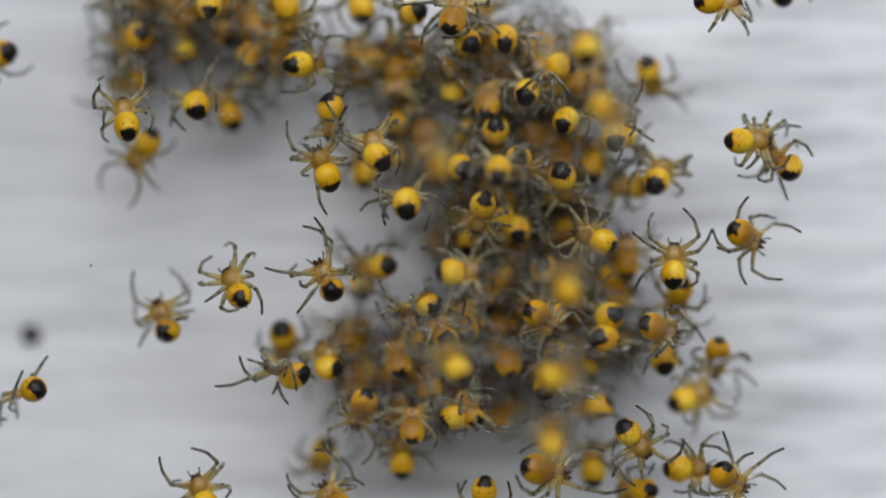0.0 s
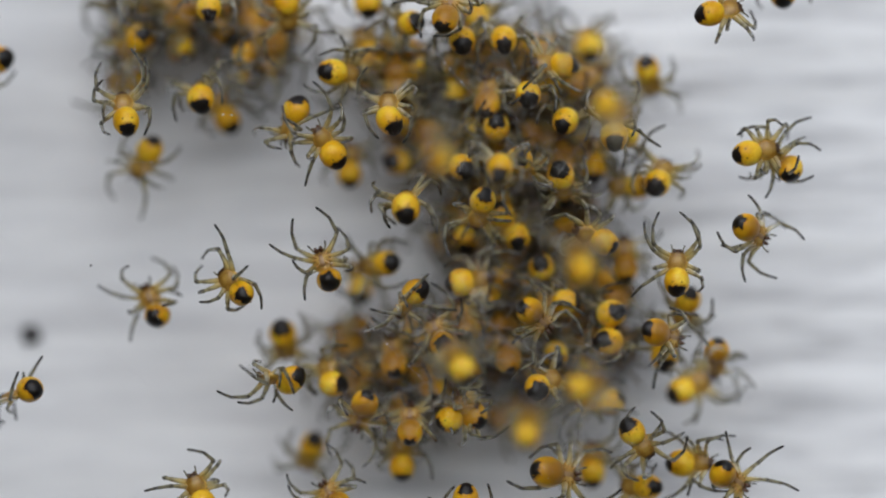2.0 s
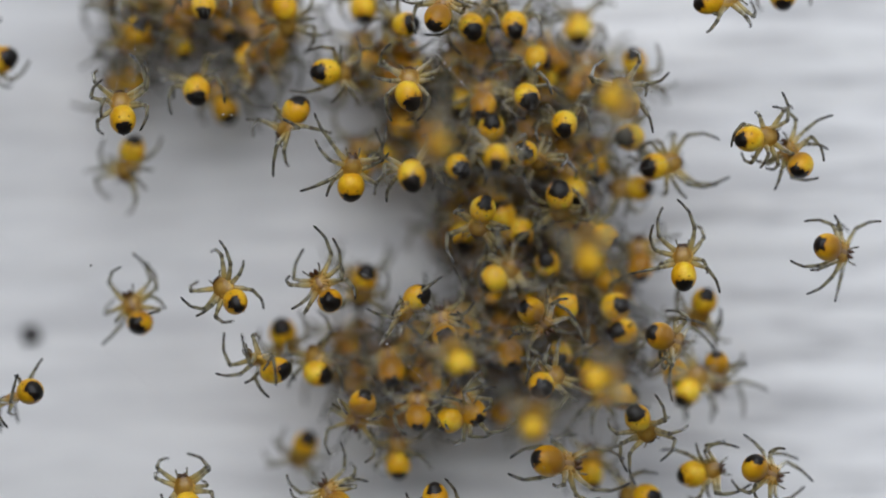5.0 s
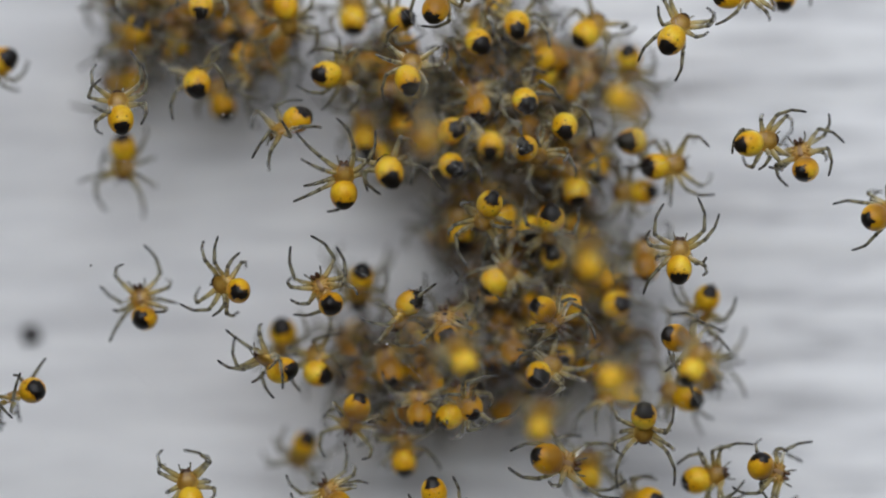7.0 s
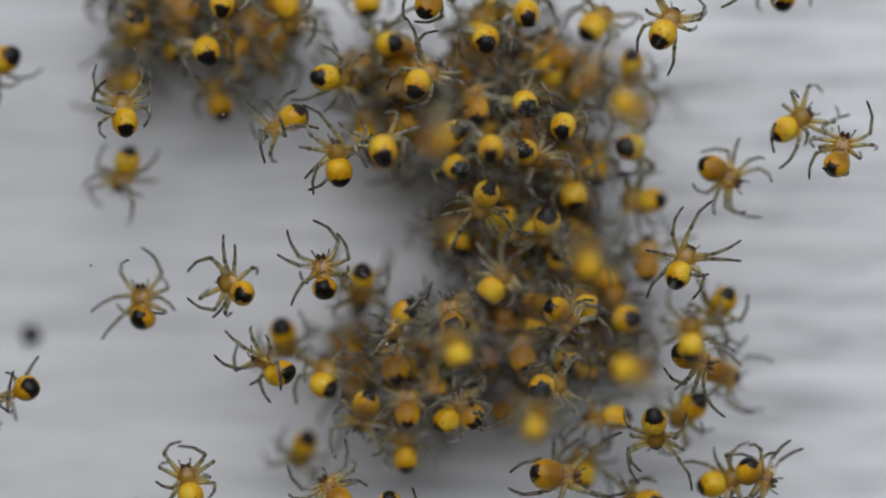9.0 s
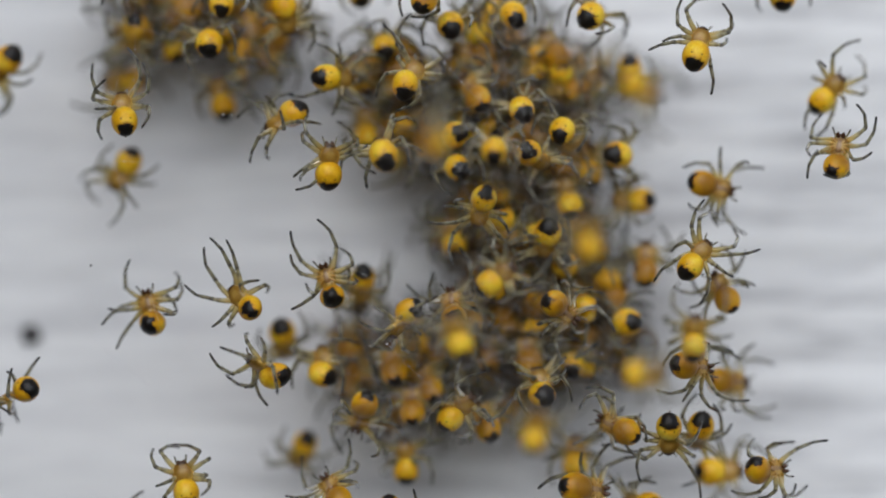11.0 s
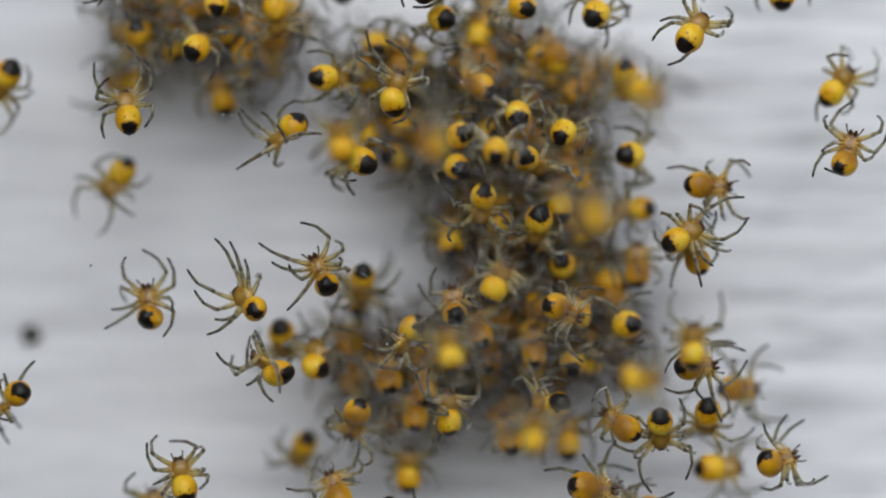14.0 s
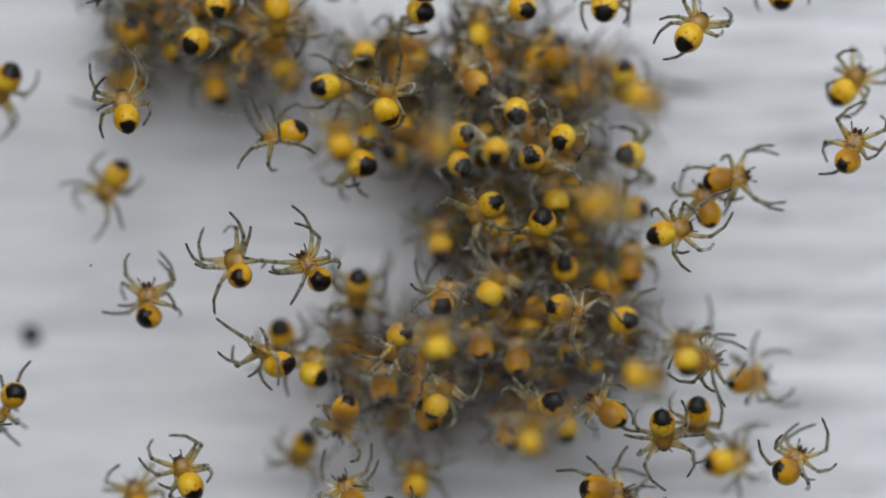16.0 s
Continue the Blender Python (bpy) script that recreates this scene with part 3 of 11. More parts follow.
spiderling(5.1, 1, 0, 0, "tiny brownish yellow spiderling deep inside the silk cluster")
spiderling(3.4, 1, 0, 10, "tiny brownish yellow spiderling deep inside the silk cluster")
spiderling(4.25, 1, 0, 0, "tiny brownish yellow spiderling deep inside the silk cluster")
spiderling(3.4, 1, 150, -36, "tiny brownish yellow spiderling deep inside the silk cluster")
spiderling(1.7, 1, 170, -36, "tiny yellow spiderling hanging belly outwards in the silk")
spiderling(0, 1, 0, -6, "tiny yellow spiderling with black abdomen patch, back outwards")
spiderling(1.53, 1, 0, -34, "tiny yellow spiderling with black abdomen patch, back outwards")
spiderling(1.36, 1, -30, -30, "tiny yellow spiderling with black abdomen patch, back outwards", (-0.01, -0.88, 0.48))
spiderling(0, 1, 165, -36, "tiny yellow spiderling hanging belly outwards in the silk")
spiderling(2.55, 1, 0, -20, "tiny yellow spiderling with black abdomen patch, back outwards", (0.08, -0.96, 0.26))
spiderling(2.38, 1, 170, -36, "tiny yellow spiderling hanging belly outwards in the silk")
spiderling(-3.4, 1, 0, 0, "tiny orange yellow spiderling hanging in front of the cluster")
spiderling(0, 1, 0, -5, "tiny yellow spiderling with black abdomen patch, back outwards", (-0.05, -0.88, 0.47))
spiderling(1.53, 1, 0, 20, "tiny yellow spiderling with black abdomen patch, back outwards")
spiderling(0, 1, 160, -36, "tiny spiderling hanging alone, showing its yellow underside", (0.56, -0.72, -0.41))
spiderling(1.7, 1, 0, -30, "tiny yellow spiderling with black abdomen patch, back outwards")
spiderling(3.2, 1, 170, -15, "tiny yellow spiderling hanging belly outwards in the silk")
spiderling(2.55, 1, 0, -25, "tiny yellow spiderling with black abdomen patch, back outwards")
spiderling(2.55, 1, 60, 0, "tiny yellow spiderling with black abdomen patch, back outwards")
spiderling(2.04, 1, 0, -36, "tiny yellow spiderling with black abdomen patch, back outwards")
spiderling(3.4, 1, 0, -10, "tiny brownish yellow spiderling deep inside the silk cluster")
spiderling(2.55, 1, 0, 0, "tiny yellow spiderling hanging belly outwards in the silk")
spiderling(1.7, 1, 0, -5, "tiny yellow and black spiderling hanging alone before the white board")
spiderling(0.85, 1, 170, -36, "tiny yellow spiderling hanging belly outwards in the silk")
spiderling(3.4, 1, 0, -10, "tiny brownish yellow spiderling deep inside the silk cluster")
spiderling(3.4, 1, 0, 0, "tiny brownish yellow spiderling deep inside the silk cluster")
spiderling(0.85, 1, 0, 0, "tiny yellow and black spiderling hanging alone before the white board")
spiderling(2.55, 1, 0, 0, "tiny yellow and black spiderling hanging alone before the white board")
spiderling(6.2, 1, 190, 7, "tiny brownish yellow spiderling deep inside the silk cluster")
spiderling(3.9, 1, 149, 6, "tiny brownish yellow spiderling deep inside the silk cluster")
spiderling(4.2, 1, 213, 26, "tiny brownish yellow spiderling deep inside the silk cluster")
spiderling(4.9, 1, 275, -21, "tiny brownish yellow spiderling deep inside the silk cluster")
spiderling(3.4, 1, 230, -21, "tiny brownish yellow spiderling deep inside the silk cluster")
spiderling(6.4, 1, 220, 22, "tiny brownish yellow spiderling deep inside the silk cluster")
spiderling(5.4, 1, 116, -9, "tiny brownish yellow spiderling deep inside the silk cluster")
spiderling(4.3, 1, 94, -5, "tiny brownish yellow spiderling deep inside the silk cluster")
spiderling(5.5, 1, 119, -16, "tiny brownish yellow spiderling deep inside the silk cluster")
spiderling(4.1, 1, 128, 4, "tiny brownish yellow spiderling deep inside the silk cluster")
spiderling(4.3, 1, 250, -5, "tiny brownish yellow spiderling deep inside the silk cluster")
spiderling(4.1, 1, 172, -2, "tiny brownish yellow spiderling deep inside the silk cluster")
spiderling(3.6, 1, 109, 12, "tiny brownish yellow spiderling deep inside the silk cluster")
spiderling(4.4, 1, 214, 5, "tiny brownish yellow spiderling deep inside the silk cluster")
spiderling(5.8, 1, 150, 7, "tiny brownish yellow spiderling deep inside the silk cluster")
spiderling(3.4, 1, 198, 7, "tiny brownish yellow spiderling deep inside the silk cluster")
spiderling(5.6, 1, 275, -27, "tiny brownish yellow spiderling deep inside the silk cluster")
spiderling(3.9, 1, 198, 1, "tiny brownish yellow spiderling deep inside the silk cluster")
spiderling(4.5, 1, 205, -15, "tiny brownish yellow spiderling deep inside the silk cluster")
spiderling(4, 1, 156, -25, "tiny brownish yellow spiderling deep inside the silk cluster")
spiderling(4.2, 1, 125, -24, "tiny brownish yellow spiderling deep inside the silk cluster")
spiderling(6.2, 1, 173, 3, "tiny brownish yellow spiderling deep inside the silk cluster")
spiderling(3.9, 1, 197, -15, "tiny brownish yellow spiderling deep inside the silk cluster")
spiderling(4, 1, 198, 27, "tiny brownish yellow spiderling deep inside the silk cluster")
spiderling(5.8, 1, 129, -10, "tiny brownish yellow spiderling deep inside the silk cluster")
spiderling(5.5, 1, 205, -24, "tiny brownish yellow spiderling deep inside the silk cluster")
spiderling(6.3, 1, 153, 20, "tiny brownish yellow spiderling deep inside the silk cluster")
spiderling(3.5, 1, 199, -7, "tiny brownish yellow spiderling deep inside the silk cluster")
spiderling(6.3, 1, 223, 13, "tiny brownish yellow spiderling deep inside the silk cluster")
spiderling(6.3, 1, 159, 7, "tiny brownish yellow spiderling deep inside the silk cluster")
spiderling(5, 1, 114, 24, "tiny brownish yellow spiderling deep inside the silk cluster")
spiderling(6.3, 1, 213, 26, "tiny brownish yellow spiderling deep inside the silk cluster")
spiderling(4.7, 1, 217, -8, "tiny brownish yellow spiderling deep inside the silk cluster")
spiderling(3.5, 1, 196, 25, "tiny brownish yellow spiderling deep inside the silk cluster")
spiderling(5.4, 1, 227, 19, "tiny brownish yellow spiderling deep inside the silk cluster")
spiderling(3.3, 1, 211, 6, "tiny brownish yellow spiderling deep inside the silk cluster")
spiderling(3.3, 1, 132, 10, "tiny brownish yellow spiderling deep inside the silk cluster")
spiderling(3.4, 1, 189, 17, "tiny brownish yellow spiderling deep inside the silk cluster")
spiderling(5.4, 1, 118, 7, "tiny brownish yellow spiderling deep inside the silk cluster")
spiderling(3.3, 1, 215, 14, "tiny brownish yellow spiderling deep inside the silk cluster")
spiderling(4.2, 1, 220, -7, "tiny brownish yellow spiderling deep inside the silk cluster")
spiderling(6, 1, 106, -17, "tiny brownish yellow spiderling deep inside the silk cluster")
spiderling(5.4, 1, 203, -14, "tiny brownish yellow spiderling deep inside the silk cluster")
spiderling(4.3, 1, 215, -5, "tiny brownish yellow spiderling deep inside the silk cluster")
spiderling(3.5, 1, 172, -5, "tiny brownish yellow spiderling deep inside the silk cluster")
spiderling(5.5, 1, 134, 27, "tiny brownish yellow spiderling deep inside the silk cluster")
spiderling(3.6, 1, 193, 26, "tiny brownish yellow spiderling deep inside the silk cluster")
spiderling(5, 1, 195, 21, "tiny brownish yellow spiderling deep inside the silk cluster")
spiderling(5.1, 1, 211, 9, "tiny brownish yellow spiderling deep inside the silk cluster")
spiderling(6.2, 1, 175, -27, "tiny brownish yellow spiderling deep inside the silk cluster")
spiderling(3.8, 1, 97, -3, "tiny brownish yellow spiderling deep inside the silk cluster")
spiderling(5.9, 1, 122, 7, "tiny brownish yellow spiderling deep inside the silk cluster")
spiderling(3.8, 1, 168, -3, "tiny brownish yellow spiderling deep inside the silk cluster")
spiderling(5.4, 1, 188, -8, "tiny brownish yellow spiderling deep inside the silk cluster")
spiderling(3.7, 1, 202, 25, "tiny brownish yellow spiderling deep inside the silk cluster")
spiderling(4.6, 1, 118, -23, "tiny brownish yellow spiderling deep inside the silk cluster")
spiderling(6.1, 1, 204, -9, "tiny brownish yellow spiderling deep inside the silk cluster")
spiderling(3.5, 1, 171, -6, "tiny brownish yellow spiderling deep inside the silk cluster")
spiderling(6, 1, 208, 12, "tiny brownish yellow spiderling deep inside the silk cluster")
spiderling(5.2, 1, 226, -13, "tiny brownish yellow spiderling deep inside the silk cluster")
spiderling(4.5, 1, 253, -27, "tiny brownish yellow spiderling deep inside the silk cluster")
spiderling(3.3, 1, 299, -15, "tiny brownish yellow spiderling deep inside the silk cluster")
spiderling(3.8, 1, 181, 27, "tiny brownish yellow spiderling deep inside the silk cluster")
spiderling(5.1, 1, 237, 14, "tiny brownish yellow spiderling deep inside the silk cluster")
spiderling(5.1, 1, 111, -11, "tiny brownish yellow spiderling deep inside the silk cluster")
spiderling(5.3, 1, 126, -29, "tiny brownish yellow spiderling deep inside the silk cluster")
spiderling(4.6, 1, 113, 26, "tiny brownish yellow spiderling deep inside the silk cluster")
spiderling(3.9, 1, 121, 17, "tiny brownish yellow spiderling deep inside the silk cluster")
spiderling(6, 1, 144, 0, "tiny brownish yellow spiderling deep inside the silk cluster")
spiderling(3.4, 1, 25, -23, "tiny brownish yellow spiderling deep inside the silk cluster")
spiderling(6.2, 1, 230, -30, "tiny brownish yellow spiderling deep inside the silk cluster")
spiderling(5.6, 1, 141, 17, "tiny brownish yellow spiderling deep inside the silk cluster")
spiderling(4, 1, 221, -26, "tiny brownish yellow spiderling deep inside the silk cluster")
spiderling(4.1, 1, 125, 17, "tiny brownish yellow spiderling deep inside the silk cluster")
spiderling(4.7, 1, 122, -14, "tiny brownish yellow spiderling deep inside the silk cluster")
spiderling(5.6, 1, 174, -5, "tiny brownish yellow spiderling deep inside the silk cluster")
spiderling(3.7, 1, 122, 17, "tiny brownish yellow spiderling deep inside the silk cluster")
spiderling(3.7, 1, 125, 23, "tiny brownish yellow spiderling deep inside the silk cluster")
spiderling(5.9, 1, 286, 0, "tiny brownish yellow spiderling deep inside the silk cluster")
spiderling(5.6, 1, 39, 16, "tiny brownish yellow spiderling deep inside the silk cluster")
spiderling(4.1, 1, 140, 11, "tiny brownish yellow spiderling deep inside the silk cluster")
spiderling(4.3, 1, 206, -10, "tiny brownish yellow spiderling deep inside the silk cluster")
spiderling(4.3, 1, 170, 24, "tiny brownish yellow spiderling deep inside the silk cluster")
spiderling(6.3, 1, 277, 4, "tiny brownish yellow spiderling deep inside the silk cluster")
spiderling(6, 1, 198, 14, "tiny brownish yellow spiderling deep inside the silk cluster")
spiderling(4.1, 1, 216, -4, "tiny brownish yellow spiderling deep inside the silk cluster")
spiderling(3.7, 1, 230, 2, "tiny brownish yellow spiderling deep inside the silk cluster")
spiderling(6, 1, 136, 26, "tiny brownish yellow spiderling deep inside the silk cluster")
spiderling(5.3, 1, 157, 20, "tiny brownish yellow spiderling deep inside the silk cluster")
spiderling(5.5, 1, 158, 6, "tiny brownish yellow spiderling deep inside the silk cluster")
spiderling(3.7, 1, 128, -12, "tiny brownish yellow spiderling deep inside the silk cluster")
spiderling(6, 1, 124, -8, "tiny brownish yellow spiderling deep inside the silk cluster")
spiderling(3.9, 1, 166, 8, "tiny brownish yellow spiderling deep inside the silk cluster")
spiderling(3.7, 1, 117, 28, "tiny brownish yellow spiderling deep inside the silk cluster")
spiderling(5.8, 1, 235, 10, "tiny brownish yellow spiderling deep inside the silk cluster")
spiderling(4.9, 1, 137, 30, "tiny brownish yellow spiderling deep inside the silk cluster")
spiderling(5.9, 1, 144, 12, "tiny brownish yellow spiderling deep inside the silk cluster")
spiderling(4.4, 1, 87, 14, "tiny brownish yellow spiderling deep inside the silk cluster")
spiderling(4.8, 1, 181, -4, "tiny brownish yellow spiderling deep inside the silk cluster")
spiderling(5.9, 1, 220, 8, "tiny brownish yellow spiderling deep inside the silk cluster")
spiderling(4.7, 1, 218, 13, "tiny brownish yellow spiderling deep inside the silk cluster")
spiderling(5.3, 1, 258, 27, "tiny brownish yellow spiderling deep inside the silk cluster")
spiderling(4.3, 1, 183, -10, "tiny brownish yellow spiderling deep inside the silk cluster")
spiderling(3.4, 1, 217, -9, "tiny brownish yellow spiderling deep inside the silk cluster")
spiderling(3.8, 1, 123, -3, "tiny brownish yellow spiderling deep inside the silk cluster")
spiderling(5.1, 1, 176, -21, "tiny brownish yellow spiderling deep inside the silk cluster")
spiderling(4.2, 1, 135, 15, "tiny brownish yellow spiderling deep inside the silk cluster")
spiderling(4.3, 1, 128, -28, "tiny brownish yellow spiderling deep inside the silk cluster")
spiderling(4.3, 1, 228, -6, "tiny brownish yellow spiderling deep inside the silk cluster")
spiderling(4, 1, 97, -28, "tiny brownish yellow spiderling deep inside the silk cluster")
spiderling(3.3, 1, 169, -26, "tiny brownish yellow spiderling deep inside the silk cluster")
spiderling(4.7, 1, 239, 10, "tiny brownish yellow spiderling deep inside the silk cluster")
spiderling(4.3, 1, 211, 22, "tiny brownish yellow spiderling deep inside the silk cluster")
spiderling(3.4, 1, 54, 17, "tiny brownish yellow spiderling deep inside the silk cluster")
spiderling(4.2, 1, 115, -13, "tiny brownish yellow spiderling deep inside the silk cluster")
spiderling(4.8, 1, 94, 25, "tiny brownish yellow spiderling deep inside the silk cluster")
spiderling(5.8, 1, 199, -19, "tiny brownish yellow spiderling deep inside the silk cluster")
spiderling(4.9, 1, 142, -29, "tiny brownish yellow spiderling deep inside the silk cluster")
spiderling(4.7, 1, 97, -3, "tiny brownish yellow spiderling deep inside the silk cluster")
spiderling(4.3, 1, 135, -11, "tiny brownish yellow spiderling deep inside the silk cluster")
spiderling(6, 1, 236, -22, "tiny brownish yellow spiderling deep inside the silk cluster")
spiderling(5.3, 1, 241, -5, "tiny brownish yellow spiderling deep inside the silk cluster")
spiderling(4.3, 1, 185, -24, "tiny brownish yellow spiderling deep inside the silk cluster")
spiderling(3.8, 1, 152, 23, "tiny brownish yellow spiderling deep inside the silk cluster")
spiderling(5.4, 1, 219, 2, "tiny brownish yellow spiderling deep inside the silk cluster")
spiderling(6.1, 1, 312, 6, "tiny brownish yellow spiderling deep inside the silk cluster")
spiderling(3.2, 1, 309, 28, "tiny brownish yellow spiderling deep inside the silk cluster")
spiderling(3.5, 1, 84, 23, "tiny brownish yellow spiderling deep inside the silk cluster")
spiderling(5.6, 1, 218, -16, "tiny brownish yellow spiderling deep inside the silk cluster")
spiderling(3.5, 1, 73, 6, "tiny brownish yellow spiderling deep inside the silk cluster")
spiderling(4, 1, 146, -12, "tiny brownish yellow spiderling deep inside the silk cluster")
spiderling(4.9, 1, 103, 17, "tiny brownish yellow spiderling deep inside the silk cluster")
spiderling(5.3, 1, 221, -8, "tiny brownish yellow spiderling deep inside the silk cluster")
spiderling(4.6, 1, 112, -10, "tiny brownish yellow spiderling deep inside the silk cluster")
spiderling(4, 1, 204, 16, "tiny brownish yellow spiderling deep inside the silk cluster")
spiderling(6.2, 1, 231, -17, "tiny brownish yellow spiderling deep inside the silk cluster")
spiderling(4.9, 1, 119, -7, "tiny brownish yellow spiderling deep inside the silk cluster")
spiderling(3.6, 1, 190, 5, "tiny brownish yellow spiderling deep inside the silk cluster")
spiderling(6, 1, 201, -24, "tiny brownish yellow spiderling deep inside the silk cluster")
spiderling(3.5, 1, 206, -4, "tiny brownish yellow spiderling deep inside the silk cluster")
spiderling(4.8, 1, 117, -16, "tiny brownish yellow spiderling deep inside the silk cluster")
spiderling(3.6, 1, 108, -6, "tiny brownish yellow spiderling deep inside the silk cluster")
spiderling(5.1, 1, 67, 7, "tiny brownish yellow spiderling deep inside the silk cluster")
spiderling(4.7, 1, 114, -4, "tiny brownish yellow spiderling deep inside the silk cluster")
spiderling(4.8, 1, 141, -5, "tiny brownish yellow spiderling deep inside the silk cluster")
spiderling(4.3, 1, 164, -28, "tiny brownish yellow spiderling deep inside the silk cluster")
spiderling(5.2, 1, 314, 1, "tiny brownish yellow spiderling deep inside the silk cluster")
spiderling(5.9, 1, 73, -29, "tiny brownish yellow spiderling deep inside the silk cluster")
spiderling(4.2, 1, 101, 26, "tiny brownish yellow spiderling deep inside the silk cluster")
spiderling(6.4, 1, 157, 29, "tiny brownish yellow spiderling deep inside the silk cluster")
spiderling(5.2, 1, 180, 14, "tiny brownish yellow spiderling deep inside the silk cluster")
spiderling(3.8, 1, 284, -8, "tiny brownish yellow spiderling deep inside the silk cluster")
spiderling(4.1, 1, 258, 29, "tiny brownish yellow spiderling deep inside the silk cluster")
spiderling(5.4, 1, 215, -14, "tiny brownish yellow spiderling deep inside the silk cluster")
spiderling(3.6, 1, 130, 25, "tiny brownish yellow spiderling deep inside the silk cluster")
spiderling(6.1, 1, 200, 11, "tiny brownish yellow spiderling deep inside the silk cluster")
spiderling(4.3, 1, 214, 19, "tiny brownish yellow spiderling deep inside the silk cluster")
spiderling(4.3, 1, 80, 25, "tiny brownish yellow spiderling deep inside the silk cluster")
spiderling(6.1, 1, 120, 10, "tiny brownish yellow spiderling deep inside the silk cluster")
spiderling(3.6, 1, 180, -19, "tiny brownish yellow spiderling deep inside the silk cluster")
spiderling(6.4, 1, 141, -8, "tiny brownish yellow spiderling deep inside the silk cluster")
spiderling(4.6, 1, 197, 0, "tiny brownish yellow spiderling deep inside the silk cluster")
spiderling(6.3, 1, 196, -8, "tiny brownish yellow spiderling deep inside the silk cluster")


# ---- dirt on the board, silk across the cluster, and specks caught in it ----
def lump(name, mat, r, seed, flat=1.0, detail=2):
    """A small uneven grain."""
    bm = bmesh.new()
    bmesh.ops.create_icosphere(bm, subdivisions=detail, radius=r)
    for v in bm.verts:
        v.co *= 1 + 0.35 * noise.noise(v.co / r * 1.3 + Vector((seed, 0, 0)))
        v.co.y *= flat
    me = bpy.data.meshes.new(name)
    bm.to_mesh(me)
    bm.free()
    me.materials.append(mat)
    return smooth(me)


def place(x, z, depth):
    """A place x, z millimetres from the view's middle as seen at the plane of focus, depth millimetres behind it."""
    grow = 1 + depth * MM / REACH
    return Vector((x * grow * MM, depth * MM, z * grow * MM))


def at(px, py, depth):
    return place((px - 784) / 47.5, (441 - py) / 47.5, depth)


def dirt_spot():
    root = tagged(new("dirt_spot", lump("dirt_spot", DIRT, 0.40 * MM, 3.0, 0.35)), "small dark round dirt spot on the painted board", "dirt")
    root.location = at(55, 592, 7.4)
    return root


def silk_thread(a, b, sag, beads, label):
    """One thread, bent a little, with fine droplets on it."""
    root = tagged(new("silk_thread"), label, "silk", "silk threads")
    a, b = at(*a), at(*b)
    root.location = a
    d = b - a
    bm = bmesh.new()
    u = d.orthogonal().normalized()
    v = d.normalized().cross(u)
    last, n = None, 24
    for i in range(n + 1):
        w = i / n
        c = d * w + Vector((0, 0, -sag * MM * 4 * w * (1 - w))) + 0.02 * MM * noise.noise_vector(d * w * 900 + a * 1000)
        ring = [bm.verts.new(c + 0.0028 * MM * (math.cos(q) * u + math.sin(q) * v)) for q in (0.0, 2.094, 4.189)]
        if last:
            for k in range(3):
                bm.faces.new((last[k], last[(k + 1) % 3], ring[(k + 1) % 3], ring[k]))
        last = ring
    me = bpy.data.meshes.new("thread")
    bm.to_mesh(me)
    bm.free()
    me.materials.append(SILK)
    part("thread", smooth(me), root)
    for w, r in beads:
        c = d * w + Vector((0, 0, -sag * MM * 4 * w * (1 - w)))
        part("droplet", BEADS[r], root, Matrix.Translation(c))
    return root


dirt_spot()
BEADS = [lump("droplet", DROP, 0.028 * MM, 1.0, 1.0, 1), lump("droplet", DROP, 0.044 * MM, 2.0, 1.0, 1)]
SPECK = lump("speck", DIRT, 0.045 * MM, 5.0)
for a, b, sag, beads, label in [
    ((120, -20, 0.5), (300, 640, -0.5), 0.1, [], "fine white silk thread hanging beside the cluster"),
    ((240, -30, 0.0), (238, 180, 0.0), 0.05, [(0.55, 0), (0.7, 0)], "fine white silk thread holding a spiderling"),
    ((196, 284, -0.5), (276, 287, -0.5), 0.02, [(0.3, 0), (0.9, 0)], "short white silk thread with droplets"),
    ((715, 20, -0.5), (860, 190, -0.5), 0.15, [(0.42, 0), (0.5, 1), (0.56, 0), (0.70, 1), (0.73, 0)], "silk thread with bright droplets across the cluster"),
    ((560, 380, 0.2), (500, 160, 0.4), 0.1, [(0.1, 0)], "fine white silk thread beside the cluster"),
    ((640, 560, -0.4), (780, 700, -0.4), 0.1, [(0.15, 0), (0.32, 1), (0.6, 0), (0.72, 0)], "silk thread with bright droplets in the cluster"),
    ((600, 760, -0.2), (570, 900, -0.2), 0.05, [(0.3, 1), (0.42, 0), (0.48, 0)], "silk thread holding a spiderling at its end"),
    ((930, 540, -0.6), (1110, 650, -0.6), 0.1, [(0.3, 0), (0.6, 0), (0.75, 1)], "silk thread across the dense part of the cluster"),
    ((900, 250, -0.5), (1060, 330, -0.5), 0.1, [(0.1, 1), (0.14, 0), (0.9, 1)], "silk thread with bright droplets across the cluster"),
    ((1000, 720, 0.0), (1090, 722, 0.0), 0.02, [(0.2, 1)], "short white silk thread with a droplet"),
    ((370, 200, 0.3), (420, 204, 0.3), 0.02, [(0.5, 1), (0.8, 1)], "short white silk thread with droplets"),
    ((110, 552, 0.6), (290, 705, 0.6), 0.05, [(0.13, 0), (0.9, 0)], "fine white silk thread with two droplets"),
    ((1180, -20, 0.0), (1260, 260, 0.0), 0.1, [], "fine white silk thread beside the cluster"),
    ((1290, 60, 0.3), (1420, 290, 0.3), 0.1, [], "fine white silk thread holding two spiderlings"),
]:
    silk_thread(a, b, sag, beads, label)
speck = tagged(new("speck", SPECK), "tiny dark speck caught on a silk thread", "speck")
speck.location = at(161, 470, 0.2)


